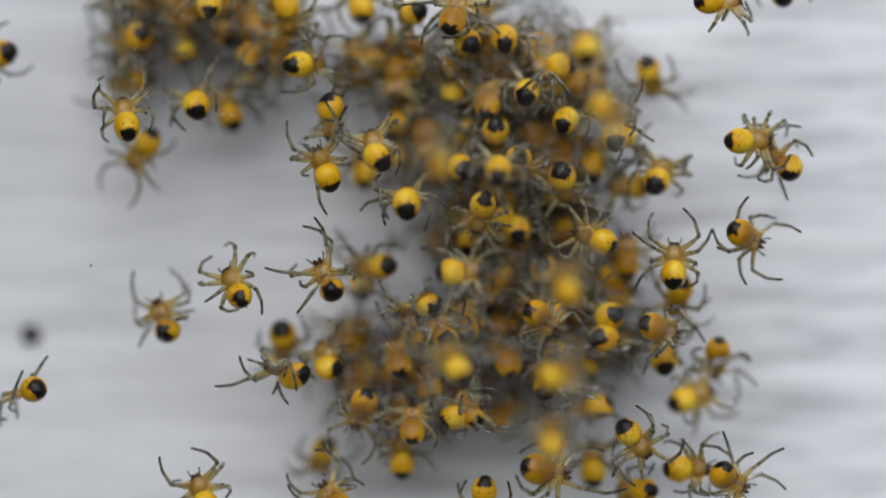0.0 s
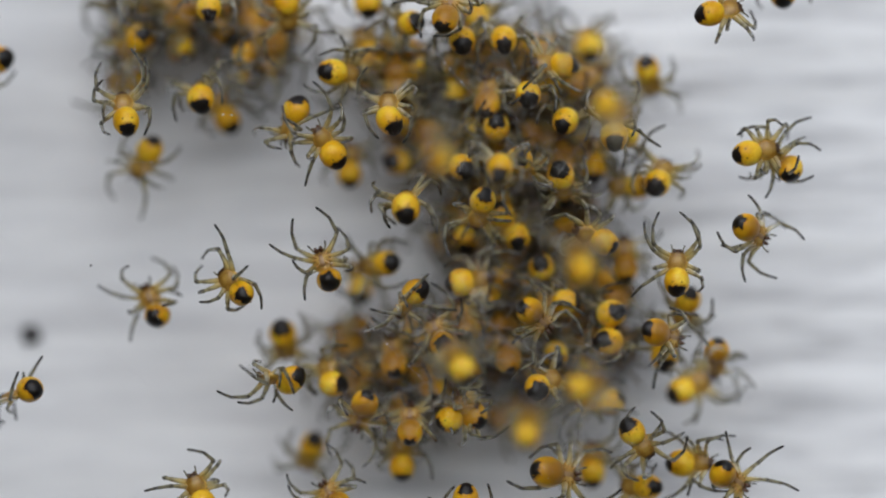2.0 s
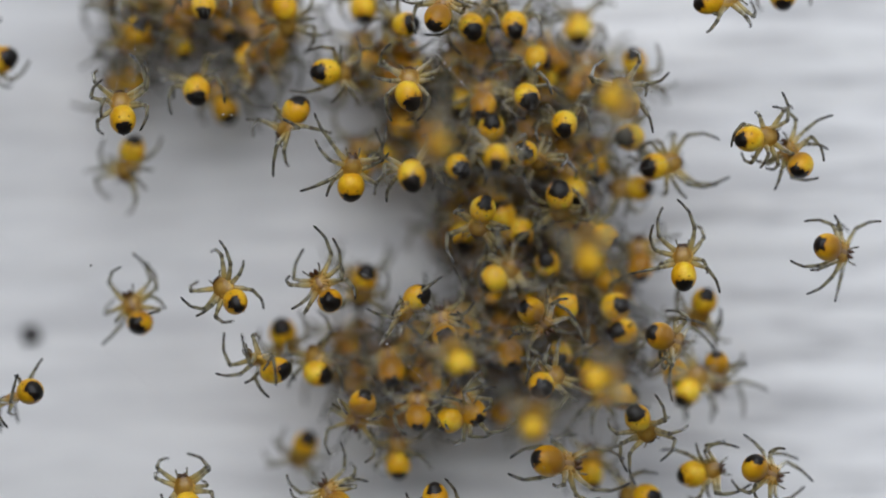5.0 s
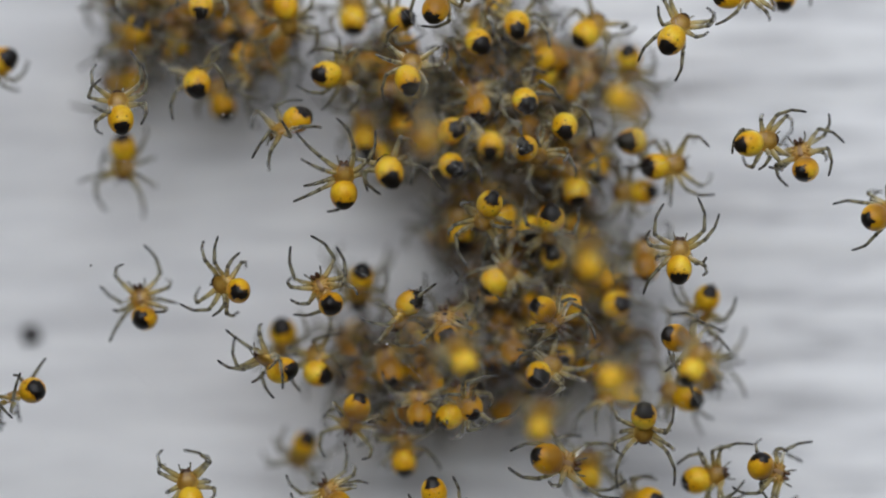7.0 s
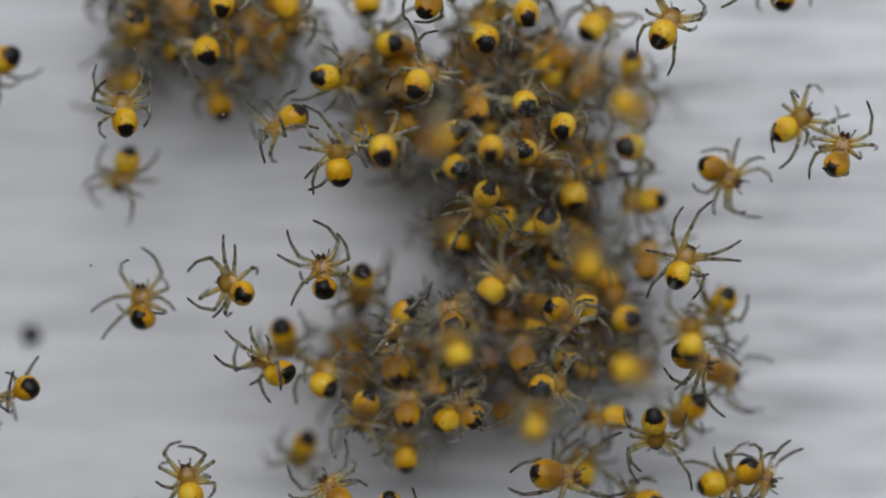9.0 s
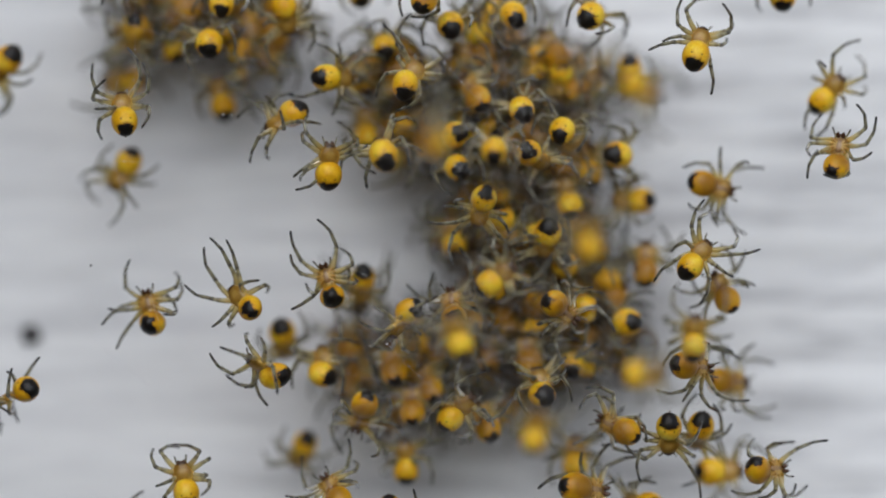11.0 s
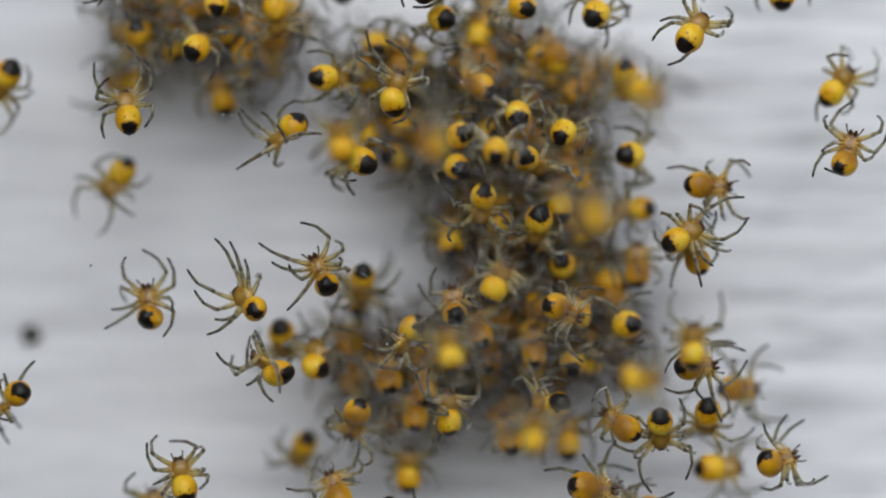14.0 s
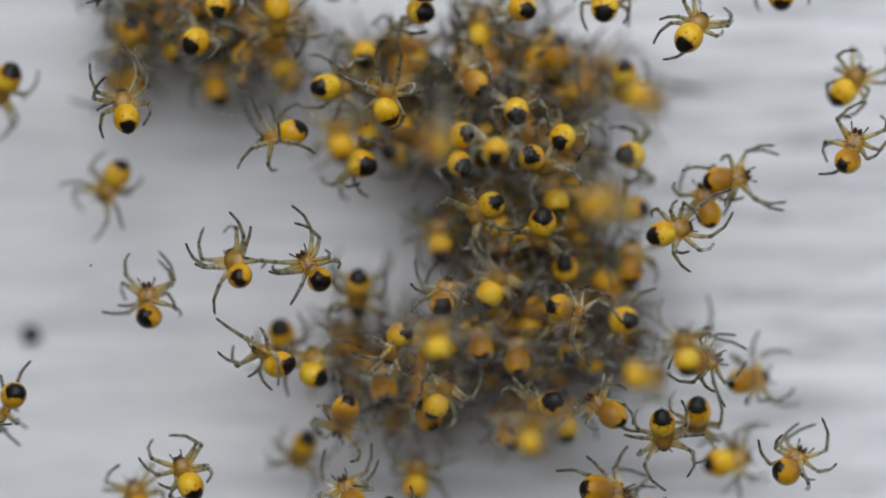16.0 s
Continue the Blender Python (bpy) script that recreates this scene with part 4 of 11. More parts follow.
def silk_tangle(name, middle, reach, count, seed, label):
    """Fine threads in all directions, too many to count, that veil one part of the cluster."""
    rng = random.Random(seed)
    verts, faces = [], []
    for _ in range(count):
        px = middle[0] + rng.gauss(0, 0.5) * reach[0]
        py = middle[1] + rng.gauss(0, 0.5) * reach[1]
        dep = rng.choice((rng.uniform(-5.0, -1.5), rng.uniform(1.0, 4.5)))
        turn, half = rng.uniform(0, math.pi), rng.uniform(2.0, 6.0)
        c = at(px, py, dep)
        d = Vector((math.cos(turn) * half, rng.uniform(-0.8, 0.8), math.sin(turn) * half)) * MM
        u = d.orthogonal().normalized()
        v = d.normalized().cross(u)
        start, n, thick = len(verts), 8, rng.uniform(0.0025, 0.0050) * MM
        for i in range(n + 1):
            w = 2 * i / n - 1
            p = c + d * w + Vector((0, 0, 0.15 * MM * w * w)) + 0.06 * MM * noise.noise_vector(d * w * 700 + c * 900)
            for q in (0.0, 2.094, 4.189):
                verts.append(p + thick * (math.cos(q) * u + math.sin(q) * v))
            if i:
                b = start + 3 * i
                for k in range(3):
                    faces.append((b - 3 + k, b - 3 + (k + 1) % 3, b + (k + 1) % 3, b + k))
    return tagged(new(name, mesh_of(name, verts, faces, SILK)), label, "silk", kind="stuff")


def spiderling_mass(name, heaps, seed, label):
    """Bodies and legs that fill the depth of the cluster, one over another, none of them to be told apart; their dark
    brown stands for the shade in there.
    """
    rng = random.Random(seed)
    verts, faces, mats = [], [], []

    def add(me, m, slot):
        base = len(verts)
        verts.extend(m @ v.co for v in me.vertices)
        for f in me.polygons:
            faces.append(tuple(base + i for i in f.vertices))
            mats.append(slot)

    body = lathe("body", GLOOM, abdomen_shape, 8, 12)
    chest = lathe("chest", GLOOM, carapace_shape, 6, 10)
    for px, py, rx, ry, near, far, count in heaps:
        for _ in range(count):
            turn, r = rng.uniform(0, 2 * math.pi), math.sqrt(rng.random())
            spot = at(px + rx * r * math.cos(turn), py + ry * r * math.sin(turn), rng.uniform(near, far))
            m = Matrix.Translation(spot) @ pose(0, 0, 0, rng.uniform(0, 360), rng.uniform(0, 360), rng.uniform(0, 360))
            add(body, m, 0)
            add(chest, m @ Matrix.Translation(CHEST * MM), 0)
            for s in (1, -1):
                for k in range(4):
                    hip = CHEST + Vector((s * HIPS[k].x, HIPS[k].y, HIPS[k].z))
                    a, r = radians(SPREAD[k] + rng.uniform(-20, 20)), (UPPER[k] + LOWER[k]) * rng.uniform(0.35, 0.75)
                    leg, shin = bend(s, k, hip + Vector((s * math.sin(a) * r, math.cos(a) * r, rng.uniform(-0.9, 0.4))))
                    add(THIGH[k], m @ leg, 1)
                    add(SHIN[k], m @ leg @ shin, 1)
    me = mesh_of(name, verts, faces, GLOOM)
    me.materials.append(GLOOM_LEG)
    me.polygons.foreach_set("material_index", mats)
    return tagged(new(name, me), label, "spiders", kind="stuff")


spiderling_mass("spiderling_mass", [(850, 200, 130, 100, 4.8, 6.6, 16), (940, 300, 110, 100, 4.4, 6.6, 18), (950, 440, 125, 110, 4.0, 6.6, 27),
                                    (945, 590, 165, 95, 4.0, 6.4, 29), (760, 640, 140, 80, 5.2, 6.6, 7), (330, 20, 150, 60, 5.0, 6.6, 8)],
                23, "dense mass of spiderlings deep within the silk cluster, coloured dark for shade")
silk_tangle("silk_tangle", (880, 600), (230, 160), 80, 4, "hazy tangle of fine white silk among the spiderlings")
silk_tangle("silk_tangle", (880, 220), (200, 190), 65, 5, "hazy tangle of fine white silk among the spiderlings")
silk_tangle("silk_tangle", (350, 70), (170, 100), 25, 6, "hazy tangle of fine white silk among the spiderlings")


def motions():
    """Every spiderling's way through the clip, then its legs."""
    go(0, [(0, -11.77, 4.55, 100), (1, -11.64, 4.63, 100), (1.5, -11.72, 4.69, 100), (2, -11.80, 4.74, 99.2), (3, -11.84, 4.81, 97.8), (3.5, -11.85, 4.80, 97), (7, -12.00, 4.80, 98), (8, -11.99, 4.64, 98), (8.5, -11.92, 4.77, 98), (9, -11.85, 4.71, 98), (12.5, -11.87, 4.76, 97), (13, -11.63, 4.76, 97), (13.5, -11.70, 4.69, 97), (14, -11.72, 4.80, 97.5), (14.5, -11.75, 4.78, 98), (15.5, -11.66, 4.84, 99.3), (16, -11.79, 4.84, 100)])
    go(1, [(0, -10.99, 3.98, 235), (2, -10.92, 3.70, 240), (3.5, -11.24, 3.70, 235), (4.2, -11.35, 3.60, 238), (6.3, -11.89, 3.85, 268), (7, -11.91, 3.77, 268), (7.5, -11.79, 3.56, 262), (8, -11.86, 3.43, 258), (8.5, -11.90, 3.28, 254), (9, -11.75, 3.28, 250), (12.5, -11.70, 3.18, 235), (13.5, -11.83, 2.86, 235), (14.5, -12.04, 2.97, 230), (15, -12.12, 2.98, 231.7), (15.5, -12.08, 2.89, 233.3), (16, -12.12, 2.80, 235)])
    go(2, [(0, -11.39, 7.91, 215), (0.5, -11.24, 7.89, 216.2), (1, -11.15, 7.93, 217.5), (1.5, -11.25, 7.87, 218.8), (2, -11.32, 7.85, 220), (3, -11.41, 7.94, 226.7), (3.5, -11.39, 8.02, 230), (7, -11.39, 8.19, 245), (7.5, -11.40, 8.16, 247.5), (8, -11.41, 8.33, 250), (9, -11.41, 8.40, 255), (12.5, -11.56, 8.12, 265), (13, -11.38, 8.06, 267.5), (13.5, -11.39, 8.06, 270), (14.5, -11.41, 8.12, 270), (15, -11.37, 8.14, 265), (15.5, -11.53, 8.24, 260), (16, -11.62, 8.19, 255)])
    go(3, [(0, -11.30, 6.29, 180), (7, -11.49, 6.29, 185), (16, -11.45, 6.29, 180)])
    go(4, [(0, -9.18, 5.33, 105), (0.5, -9.05, 5.39, 103.3), (1, -9.11, 5.50, 101.7), (1.5, -9.07, 5.54, 100), (2.5, -8.99, 5.59, 102.5), (3, -9.08, 5.45, 103.8), (3.5, -9.14, 5.64, 105), (4.2, -9.20, 5.70, 102), (6.3, -9.09, 6.13, 100), (7, -9.16, 6.13, 100), (7.5, -8.96, 6.24, 102.5), (8, -9.09, 6.65, 105), (8.5, -8.90, 7.72, 107.5), (9, -8.80, 7.35, 110), (11.3, -8.71, 7.64, 95), (12.5, -8.99, 7.60, 85), (13.5, -9.14, 7.35, 60), (14.5, -9.24, 7.60, 60), (16, -9.24, 7.70, 55)])
    go(5, [(0, -7.91, 4.90, 110), (1.5, -8.01, 4.75, 117.5), (2, -8.02, 4.78, 120), (7, -8.19, 5.28, 110), (9, -8.29, 5.28, 105), (12.5, -8.12, 5.28, 100), (16, -8.40, 5.81, 100)])
    go(6, [(0, -9.72, 7.35, 90), (0.5, -9.70, 7.29, 90.7), (1, -9.77, 7.37, 91.4), (1.5, -9.90, 7.44, 92.1), (2.5, -9.62, 7.52, 93.6), (3, -9.82, 7.44, 94.3), (3.5, -9.72, 7.51, 95), (7, -9.98, 7.49, 90), (16, -10.02, 7.43, 95)])
    go(7, [(0, -8.71, 9.07, 95), (1.5, -8.71, 8.94, 93.7), (2.5, -8.77, 9.00, 92.9), (3.5, -8.82, 9.03, 92), (7, -9.03, 9.03, 90), (9, -8.23, 9.11, 85), (12.5, -8.29, 9.11, 90), (13, -8.35, 9.10, 90), (13.5, -8.50, 9.18, 90), (14, -8.45, 9.13, 90), (14.5, -8.36, 9.08, 90), (15, -8.25, 9.07, 90), (15.5, -8.32, 9.12, 90), (16, -8.40, 9.07, 90)])
    go(8, [(0, -7.20, 7.28, 270), (0.5, -7.20, 7.40, 269.3), (1, -7.10, 7.58, 268.6), (1.5, -7.27, 7.48, 267.9), (2, -7.36, 7.31, 267.1), (2.5, -7.43, 7.17, 266.4), (3, -7.37, 7.06, 265.7), (3.5, -7.24, 7.18, 265), (7, -7.45, 7.24, 275), (9, -7.66, 7.49, 270), (12.5, -7.45, 7.39, 275), (14.5, -7.41, 7.39, 270), (16, -7.41, 7.28, 265)])
    go(9, [(0, -6.61, 7.49, 300), (7, -6.61, 7.60, 290), (13.5, -6.61, 7.49, 285), (16, -6.08, 6.92, 300)])
    go(10, [(0, -5.85, 9.11, 275), (0.5, -5.75, 9.05, 275), (1, -5.65, 9.24, 275), (1.5, -5.90, 9.36, 275), (2, -5.83, 9.23, 275), (2.5, -5.99, 9.07, 275), (3, -5.85, 9.13, 275), (3.5, -5.91, 9.03, 275), (7, -5.87, 9.07, 280), (9, -5.85, 9.11, 280), (12.5, -6.08, 9.07, 278), (14.5, -6.29, 9.03, 275), (16, -6.19, 9.03, 272)])
    go(11, [(0, -4.17, 5.28, 262), (0.5, -4.13, 5.45, 260), (1, -4.88, 5.39, 255), (1.5, -5.35, 5.39, 250), (2, -5.45, 5.18, 240), (3, -5.38, 4.91, 246.7), (3.5, -5.28, 4.97, 250), (4.2, -5.45, 5.18, 245), (6.3, -5.45, 5.07, 210), (7, -5.41, 4.82, 205), (7.5, -5.46, 4.92, 205), (8, -5.84, 5.06, 205), (8.5, -5.70, 4.93, 205), (9, -5.56, 4.90, 205), (11.3, -5.56, 5.07, 205), (12, -5.59, 4.75, 207.9), (12.5, -5.56, 4.76, 210), (13.5, -5.45, 4.55, 215), (14.5, -5.64, 4.61, 215), (16, -5.60, 4.34, 190)])
    go(12, [(0, -16.44, 7.28, 200), (0.5, -16.57, 7.22, 200), (2.5, -16.54, 7.03, 200), (3, -16.45, 7.28, 200), (3.5, -16.42, 7.22, 200), (7, -16.40, 7.01, 210), (8, -16.41, 7.01, 212.5), (8.5, -16.35, 7.06, 213.8), (9, -16.29, 7.07, 215), (11.3, -16.19, 7.07, 235), (12, -16.27, 6.75, 239.1), (12.5, -16.12, 6.44, 242), (13, -16.06, 6.42, 241.5), (13.5, -16.12, 6.53, 241), (14, -16.22, 6.51, 240.5), (14.5, -16.12, 6.59, 240), (15, -16.31, 6.41, 241.7), (15.5, -16.18, 6.62, 243.3), (16, -16.21, 6.38, 245)])
    go(13, [(0, -5.41, 6.86, 5), (0.5, -5.56, 6.90, 8), (1, -4.71, 7.07, 0), (1.5, -4.04, 6.80, -5), (2, -4.13, 6.59, -5), (3, -4.29, 6.38, 0), (3.5, -4.36, 6.44, 0), (4.2, -4.40, 6.61, 0), (7, -4.36, 6.50, 0), (7.5, -4.41, 6.53, -0.5), (8.5, -4.41, 6.42, -1.5), (9, -4.40, 6.38, -2), (12.5, -4.36, 6.40, 0), (13, -4.39, 6.41, 0), (13.5, -4.39, 6.33, 0), (14, -4.46, 6.37, 0), (14.5, -4.40, 6.19, 0), (15, -4.43, 6.14, 0.7), (15.5, -4.42, 6.06, 1.3), (16, -4.38, 6.02, 2)])
    go(14, [(0, -2.44, 3.39, 105, 0.17, -22, 0), (0.5, -2.5, 3.39, 105, 0.17, -22, 0), (1, -2.15, 4.06, 100, 0.17, -22, 0), (1.5, -1.83, 4.61, 95, 0.17, -22, 0), (2, -1.98, 4.76, 95, 0.17, -22, 0), (2.5, -1.77, 4.53, 92, 0.17, -22, 0), (3.5, -1.68, 4.97, 92, 0.17, -22, 0), (4.2, -1.47, 5.18, 90, 0.17, -22, 0), (6.3, -1.2, 6.38, 85, 0.17, -22, 0), (7, -1.31, 6.27, 78, 0.17, -22, 0), (7.5, -1.03, 6.13, 65, 0.17, -22, 0), (8, -1.2, 6.09, 58.3, 0.17, -22, 0), (8.5, -1.47, 6.13, 51.7, 0.17, -22, 0), (9, -0.97, 6.13, 45, 0.17, -22, 0), (11.3, -1.49, 6.08, 58, 0.17, -22, 0), (12.5, -1.6, 5.96, 60, 0.17, -16, 0), (13.5, -1.45, 5.66, 62, 0.17, 0, 0), (14.5, -2.28, 5.28, 88, 0.17, 14, 0), (16, -2.11, 5.11, 88, 0.17, 14, 0)])
    go(15, [(0, -4.29, 2.65, 110, 0, 15, 10), (0.5, -4.12, 2.82, 111.7, 0, 15, 10), (1, -4.07, 2.99, 113.3, 0, 15, 10), (1.5, -4.08, 3.22, 115, 0, 15, 10), (2, -4.08, 3.49, 122, 0, 15, 10), (2.5, -4.09, 3.22, 108.5, 0, 15, 10), (3, -3.87, 2.76, 95, 0, 15, 10), (3.5, -3.77, 2.65, 88, 0, 15, 10), (4.2, -3.6, 2.34, 88, 0, 15, 10), (6.3, -3.33, 2.27, 80, 0, 15, 10), (7, -3.7, 2.02, 88, 0, 15, 10), (7.5, -3.77, 2.13, 80, 0, 15, 10), (8, -3.74, 2.25, 85, 0, 15, 10), (8.5, -3.9, 2.8, 90, 0, 15, 10), (9, -3.87, 2.86, 95, 0, 15, 10), (11.3, -4.29, 2.72, 85, 0, 15, 10), (12.5, -4.13, 2.8, 82, -2.2, 15, 10), (13.5, -3.74, 3.53, 95, -4.2, 15, 10), (16, -3.78, 3.74, 100, -4.4, 15, 10)])
    go(16, [(0, -1.35, 1.66, 95, -1.02, -25, -10), (0.5, -1.16, 1.84, 95, -1.02, -25, -10), (1, -1.06, 1.67, 95, -1.02, -25, -10), (1.5, -1.26, 1.49, 95, -1.02, -25, -10), (2, -1.38, 1.49, 95, -1.02, -25, -10), (2.5, -1.31, 1.49, 95, -1.02, -25, -10), (3, -1.01, 2.02, 92, -1.02, -25, -10), (3.5, -1.03, 2.23, 92, -1.02, -25, -10), (4.2, -0.97, 2.76, 95, -1.02, -25, -10), (6.3, -1.77, 2.55, 108, -1.02, -25, -10), (7, -1.98, 2.82, 110, -1.02, -25, -10), (7.5, -2.1, 2.97, 108, -1.02, -25, -10), (9, -2.23, 3.64, 100, -1.02, -25, -10), (11.3, -2.19, 3.43, 120, -1.02, -25, -10), (12.5, -2.1, 3.33, 140, -1.02, -25, -10), (13, -2.35, 3.37, 145, -1.02, -25, -10), (13.5, -2.72, 3.03, 150, -0.21, -25, -10), (14, -3, 3.26, 151, 0.6, -25, -10), (14.5, -2.93, 2.97, 152, 0.75, -25, -10), (16, -3.03, 3.18, 160, 1.2, -25, -10)])
    go(17, [(0, -2.93, 2.72, 90), (2, -3.49, 2.76, 90), (4, -3.24, 2.65, 95), (7, -2.93, 4.02, 90), (16, -2.82, 4.13, 95)])
    go(18, [(0, -1.98, 3.49, 0), (0.5, -2.07, 3.49, 0), (1, -2.84, 3.67, 0), (1.5, -1.80, 3.40, 0), (2, -1.73, 3.26, 0), (3, -1.79, 3.33, 0), (3.5, -1.98, 3.39, 0), (7, -2.50, 3.49, 10), (13.5, -1.87, 3.39, 0), (15.5, -1.86, 3.59, 0), (16, -1.77, 3.60, 0)])
    go(19, [(0, -1.03, 6.71, 90), (0.5, -0.99, 6.65, 89.7), (1, -1.14, 6.58, 89.4), (1.5, -0.97, 6.55, 89.1), (2.5, -0.95, 6.62, 88.6), (3, -1.01, 6.65, 88.3), (3.5, -1.03, 6.65, 88), (7, -1.24, 5.49, 90), (16, -0.93, 6.76, 90)])
    go(20, [(0, -0.93, 5.39, 90), (16, -1.03, 5.07, 95)])
    go(21, [(0, -1.07, 8.82, 200, 1.7, -25, 0), (0.5, -1.02, 8.74, 198.3, 1.7, -25, 0), (1, -1.46, 8.46, 196.7, 1.7, -25, 0), (1.5, -1.18, 8.44, 195, 1.7, -25, 0), (2, -1.16, 8.42, 193.8, 1.7, -25, 0), (2.5, -1.3, 8.46, 192.5, 1.7, -25, 0), (3, -1.09, 8.57, 191.2, 1.7, -25, 0), (3.5, -1.14, 8.23, 190, 1.7, -25, 0), (7, -1.52, 8.57, 190, 1.7, -25, 0), (7.5, -1.31, 8.34, 200, 1.7, -25, 0), (8, -1.61, 8.2, 195, 1.7, -25, 0), (8.5, -1.87, 7.64, 190, 1.87, -25, 0), (9, -1.98, 7.64, 185, 2.03, -25, 0), (11.3, -2.19, 7.43, 95, 2.8, -25, 0), (12.5, -2.34, 7.24, 100, 2.9, -25, 0), (14.5, -2.57, 7.6, 95, 3.07, -25, 0), (16, -2.93, 7.22, 92, 3.2, -25, 0)])
    go(22, [(0, 0.34, 8.48, 70), (0.5, 0.26, 8.40, 70), (1, 0.05, 8.57, 70), (1.5, 0.06, 8.55, 70), (3, 0.10, 8.60, 70), (3.5, -0.04, 8.48, 70), (7, -0.29, 8.90, 65), (9, -0.57, 9.07, 65), (12.5, -0.72, 9.45, 70), (16, -0.51, 9.91, 70)])
    go(23, [(0, 0.93, 7.70, 135), (1.5, 0.72, 7.70, 95), (3.5, 0.72, 8.23, 95), (4.2, 0.72, 8.40, 95), (6.3, 1.81, 7.81, 135), (7, 1.33, 7.70, 130), (9, 1.60, 7.81, 95), (11.3, 0.19, 8.34, 105), (12.5, 0.13, 8.23, 150), (13.5, 0.13, 8.44, 160), (14.5, -0.34, 8.74, 165), (16, -0.82, 8.86, 160)])
    go(24, [(0, 2.29, 7.81, 95), (1.5, 2.23, 7.85, 97), (2.5, 2.34, 7.70, 95), (3.5, 2.48, 8.06, 95), (4.2, 2.55, 8.27, 98), (6.3, 2.80, 8.34, 100), (7, 2.76, 8.34, 100), (7.5, 2.71, 8.32, 102.5), (8.5, 2.81, 8.42, 107.5), (9, 3.12, 8.76, 110), (11.3, 2.55, 8.69, 122), (12.5, 2.40, 8.90, 140), (13.5, 2.97, 9.03, 150), (14.5, 2.97, 9.03, 155), (16, 2.97, 8.97, 155)])
    go(25, [(0, 0.34, 5.77, 90), (0.5, 0.46, 5.84, 90), (1, 0.40, 5.88, 90), (1.5, 0.46, 5.86, 90), (2, 0.40, 5.84, 90), (3, 0.46, 5.92, 90), (3.5, 0.59, 6.13, 90), (7, 0.80, 4.40, 80), (16, 0.76, 4.27, 85)])
    go(26, [(0, 1.64, 5.33, 85), (3.5, 1.64, 5.39, 85), (7, 1.28, 5.28, 90), (7.5, 1.39, 5.29, 91.2), (8, 1.36, 5.13, 92.5), (8.5, 1.34, 5.20, 93.8), (9, 1.22, 5.18, 95), (11.3, 1.35, 5.70, 122), (12, 1.55, 5.93, 138.3), (12.5, 1.56, 5.91, 150), (13.5, 1.42, 6.08, 150), (14, 1.47, 6.02, 150), (14.5, 1.39, 6.13, 150), (15, 1.21, 6.20, 145), (16, 1.22, 6.13, 135)])
    go(27, [(0, 1.96, 4.44, 270), (1.5, 1.99, 4.57, 267.9), (3.5, 1.96, 4.57, 265), (5, 1.81, 4.55, 265), (7, 0.34, 4.40, 200), (16, 0.76, 4.23, 200)])
    go(28, [(0, 3.12, 5.81, 70), (1.5, 3.09, 5.70, 85), (2, 3.18, 5.72, 93.8), (3.5, 3.18, 5.66, 120), (4.2, 3.18, 5.66, 120), (6.3, 3.07, 5.60, 122), (7, 3.07, 5.49, 122), (7.5, 3.25, 5.34, 121.5), (8, 3.10, 5.34, 121), (8.5, 3.06, 5.25, 120.5), (9, 3.07, 5.39, 120), (12.5, 2.86, 5.01, 112), (13.5, 2.86, 5.07, 98), (14, 2.80, 4.99, 99), (14.5, 2.86, 5.07, 100), (15, 2.77, 5.06, 98.3), (15.5, 2.80, 5.15, 96.7), (16, 2.74, 5.11, 95)])
    go(29, [(0, 4.4, 6.8, 175, 1.36, 20, 30), (1, 4.4, 6.84, 175, 1.36, 20, 30), (1.5, 4.61, 6.71, 175, 1.36, 20, 30), (2, 4.51, 6.83, 171.7, 1.36, 20, 30), (2.5, 4.61, 6.72, 168.3, 1.36, 20, 30), (3, 4.44, 6.86, 165, 1.36, 20, 30), (3.5, 4.23, 7.43, 150, 1.36, 20, 30), (4.2, 3.43, 7.11, 160, 1.73, 20, 30), (7, 3.81, 7.01, 120, 3.2, 20, 30), (12.5, 3.28, 6.55, 100, 3.44, 20, 30), (16, 3.28, 6.55, 100, 3.6, 20, 30)])
    go(30, [(0, 4.57, 4.76, 60), (3, 4.55, 4.71, 62), (3.5, 4.59, 4.65, 70), (6.3, 4.48, 4.61, 95), (7, 4.55, 4.55, 95), (8, 4.48, 4.61, 87.5), (8.5, 4.37, 4.58, 83.8), (9, 4.48, 4.55, 80), (12.5, 4.40, 4.31, 60), (13.5, 4.52, 4.32, 60), (14.5, 4.44, 4.29, 60), (15, 4.44, 4.24, 60.7), (15.5, 4.38, 4.18, 61.3), (16, 4.44, 4.13, 62)])
    go(31, [(0, 2.82, 3.39, 290), (0.5, 2.89, 3.37, 291.4), (3.5, 2.80, 3.35, 300), (4.2, 3.03, 3.56, 325), (6.3, 3.03, 3.60, 325), (7, 3.03, 3.77, 325), (7.5, 3.09, 3.71, 325), (8, 2.97, 3.56, 325), (8.5, 2.97, 3.63, 325), (9, 3.03, 3.64, 325), (12.5, 3.18, 3.49, 318), (13.5, 3.07, 3.39, 320), (16, 3.28, 3.43, 318)])
    go(32, [(0, 2.06, 2.93, 85), (0.5, 2.03, 2.99, 85), (1, 2.16, 3.06, 85), (2, 2.12, 3.00, 85), (3, 2.08, 3.07, 85), (3.5, 2.15, 3.07, 85), (7, 1.77, 3.81, 85), (9, 1.77, 3.70, 88), (12.5, 1.98, 3.60, 88), (16, 1.96, 3.60, 88)])
    go(33, [(0, -0.19, 3.07, 90), (1.5, -0.19, 3.22, 90), (3.5, 0.04, 3.60, 85), (7, -0.72, 4.06, 90), (9, -0.19, 4.02, 88), (12.5, -0.40, 3.85, 90), (16, -0.25, 3.81, 88)])
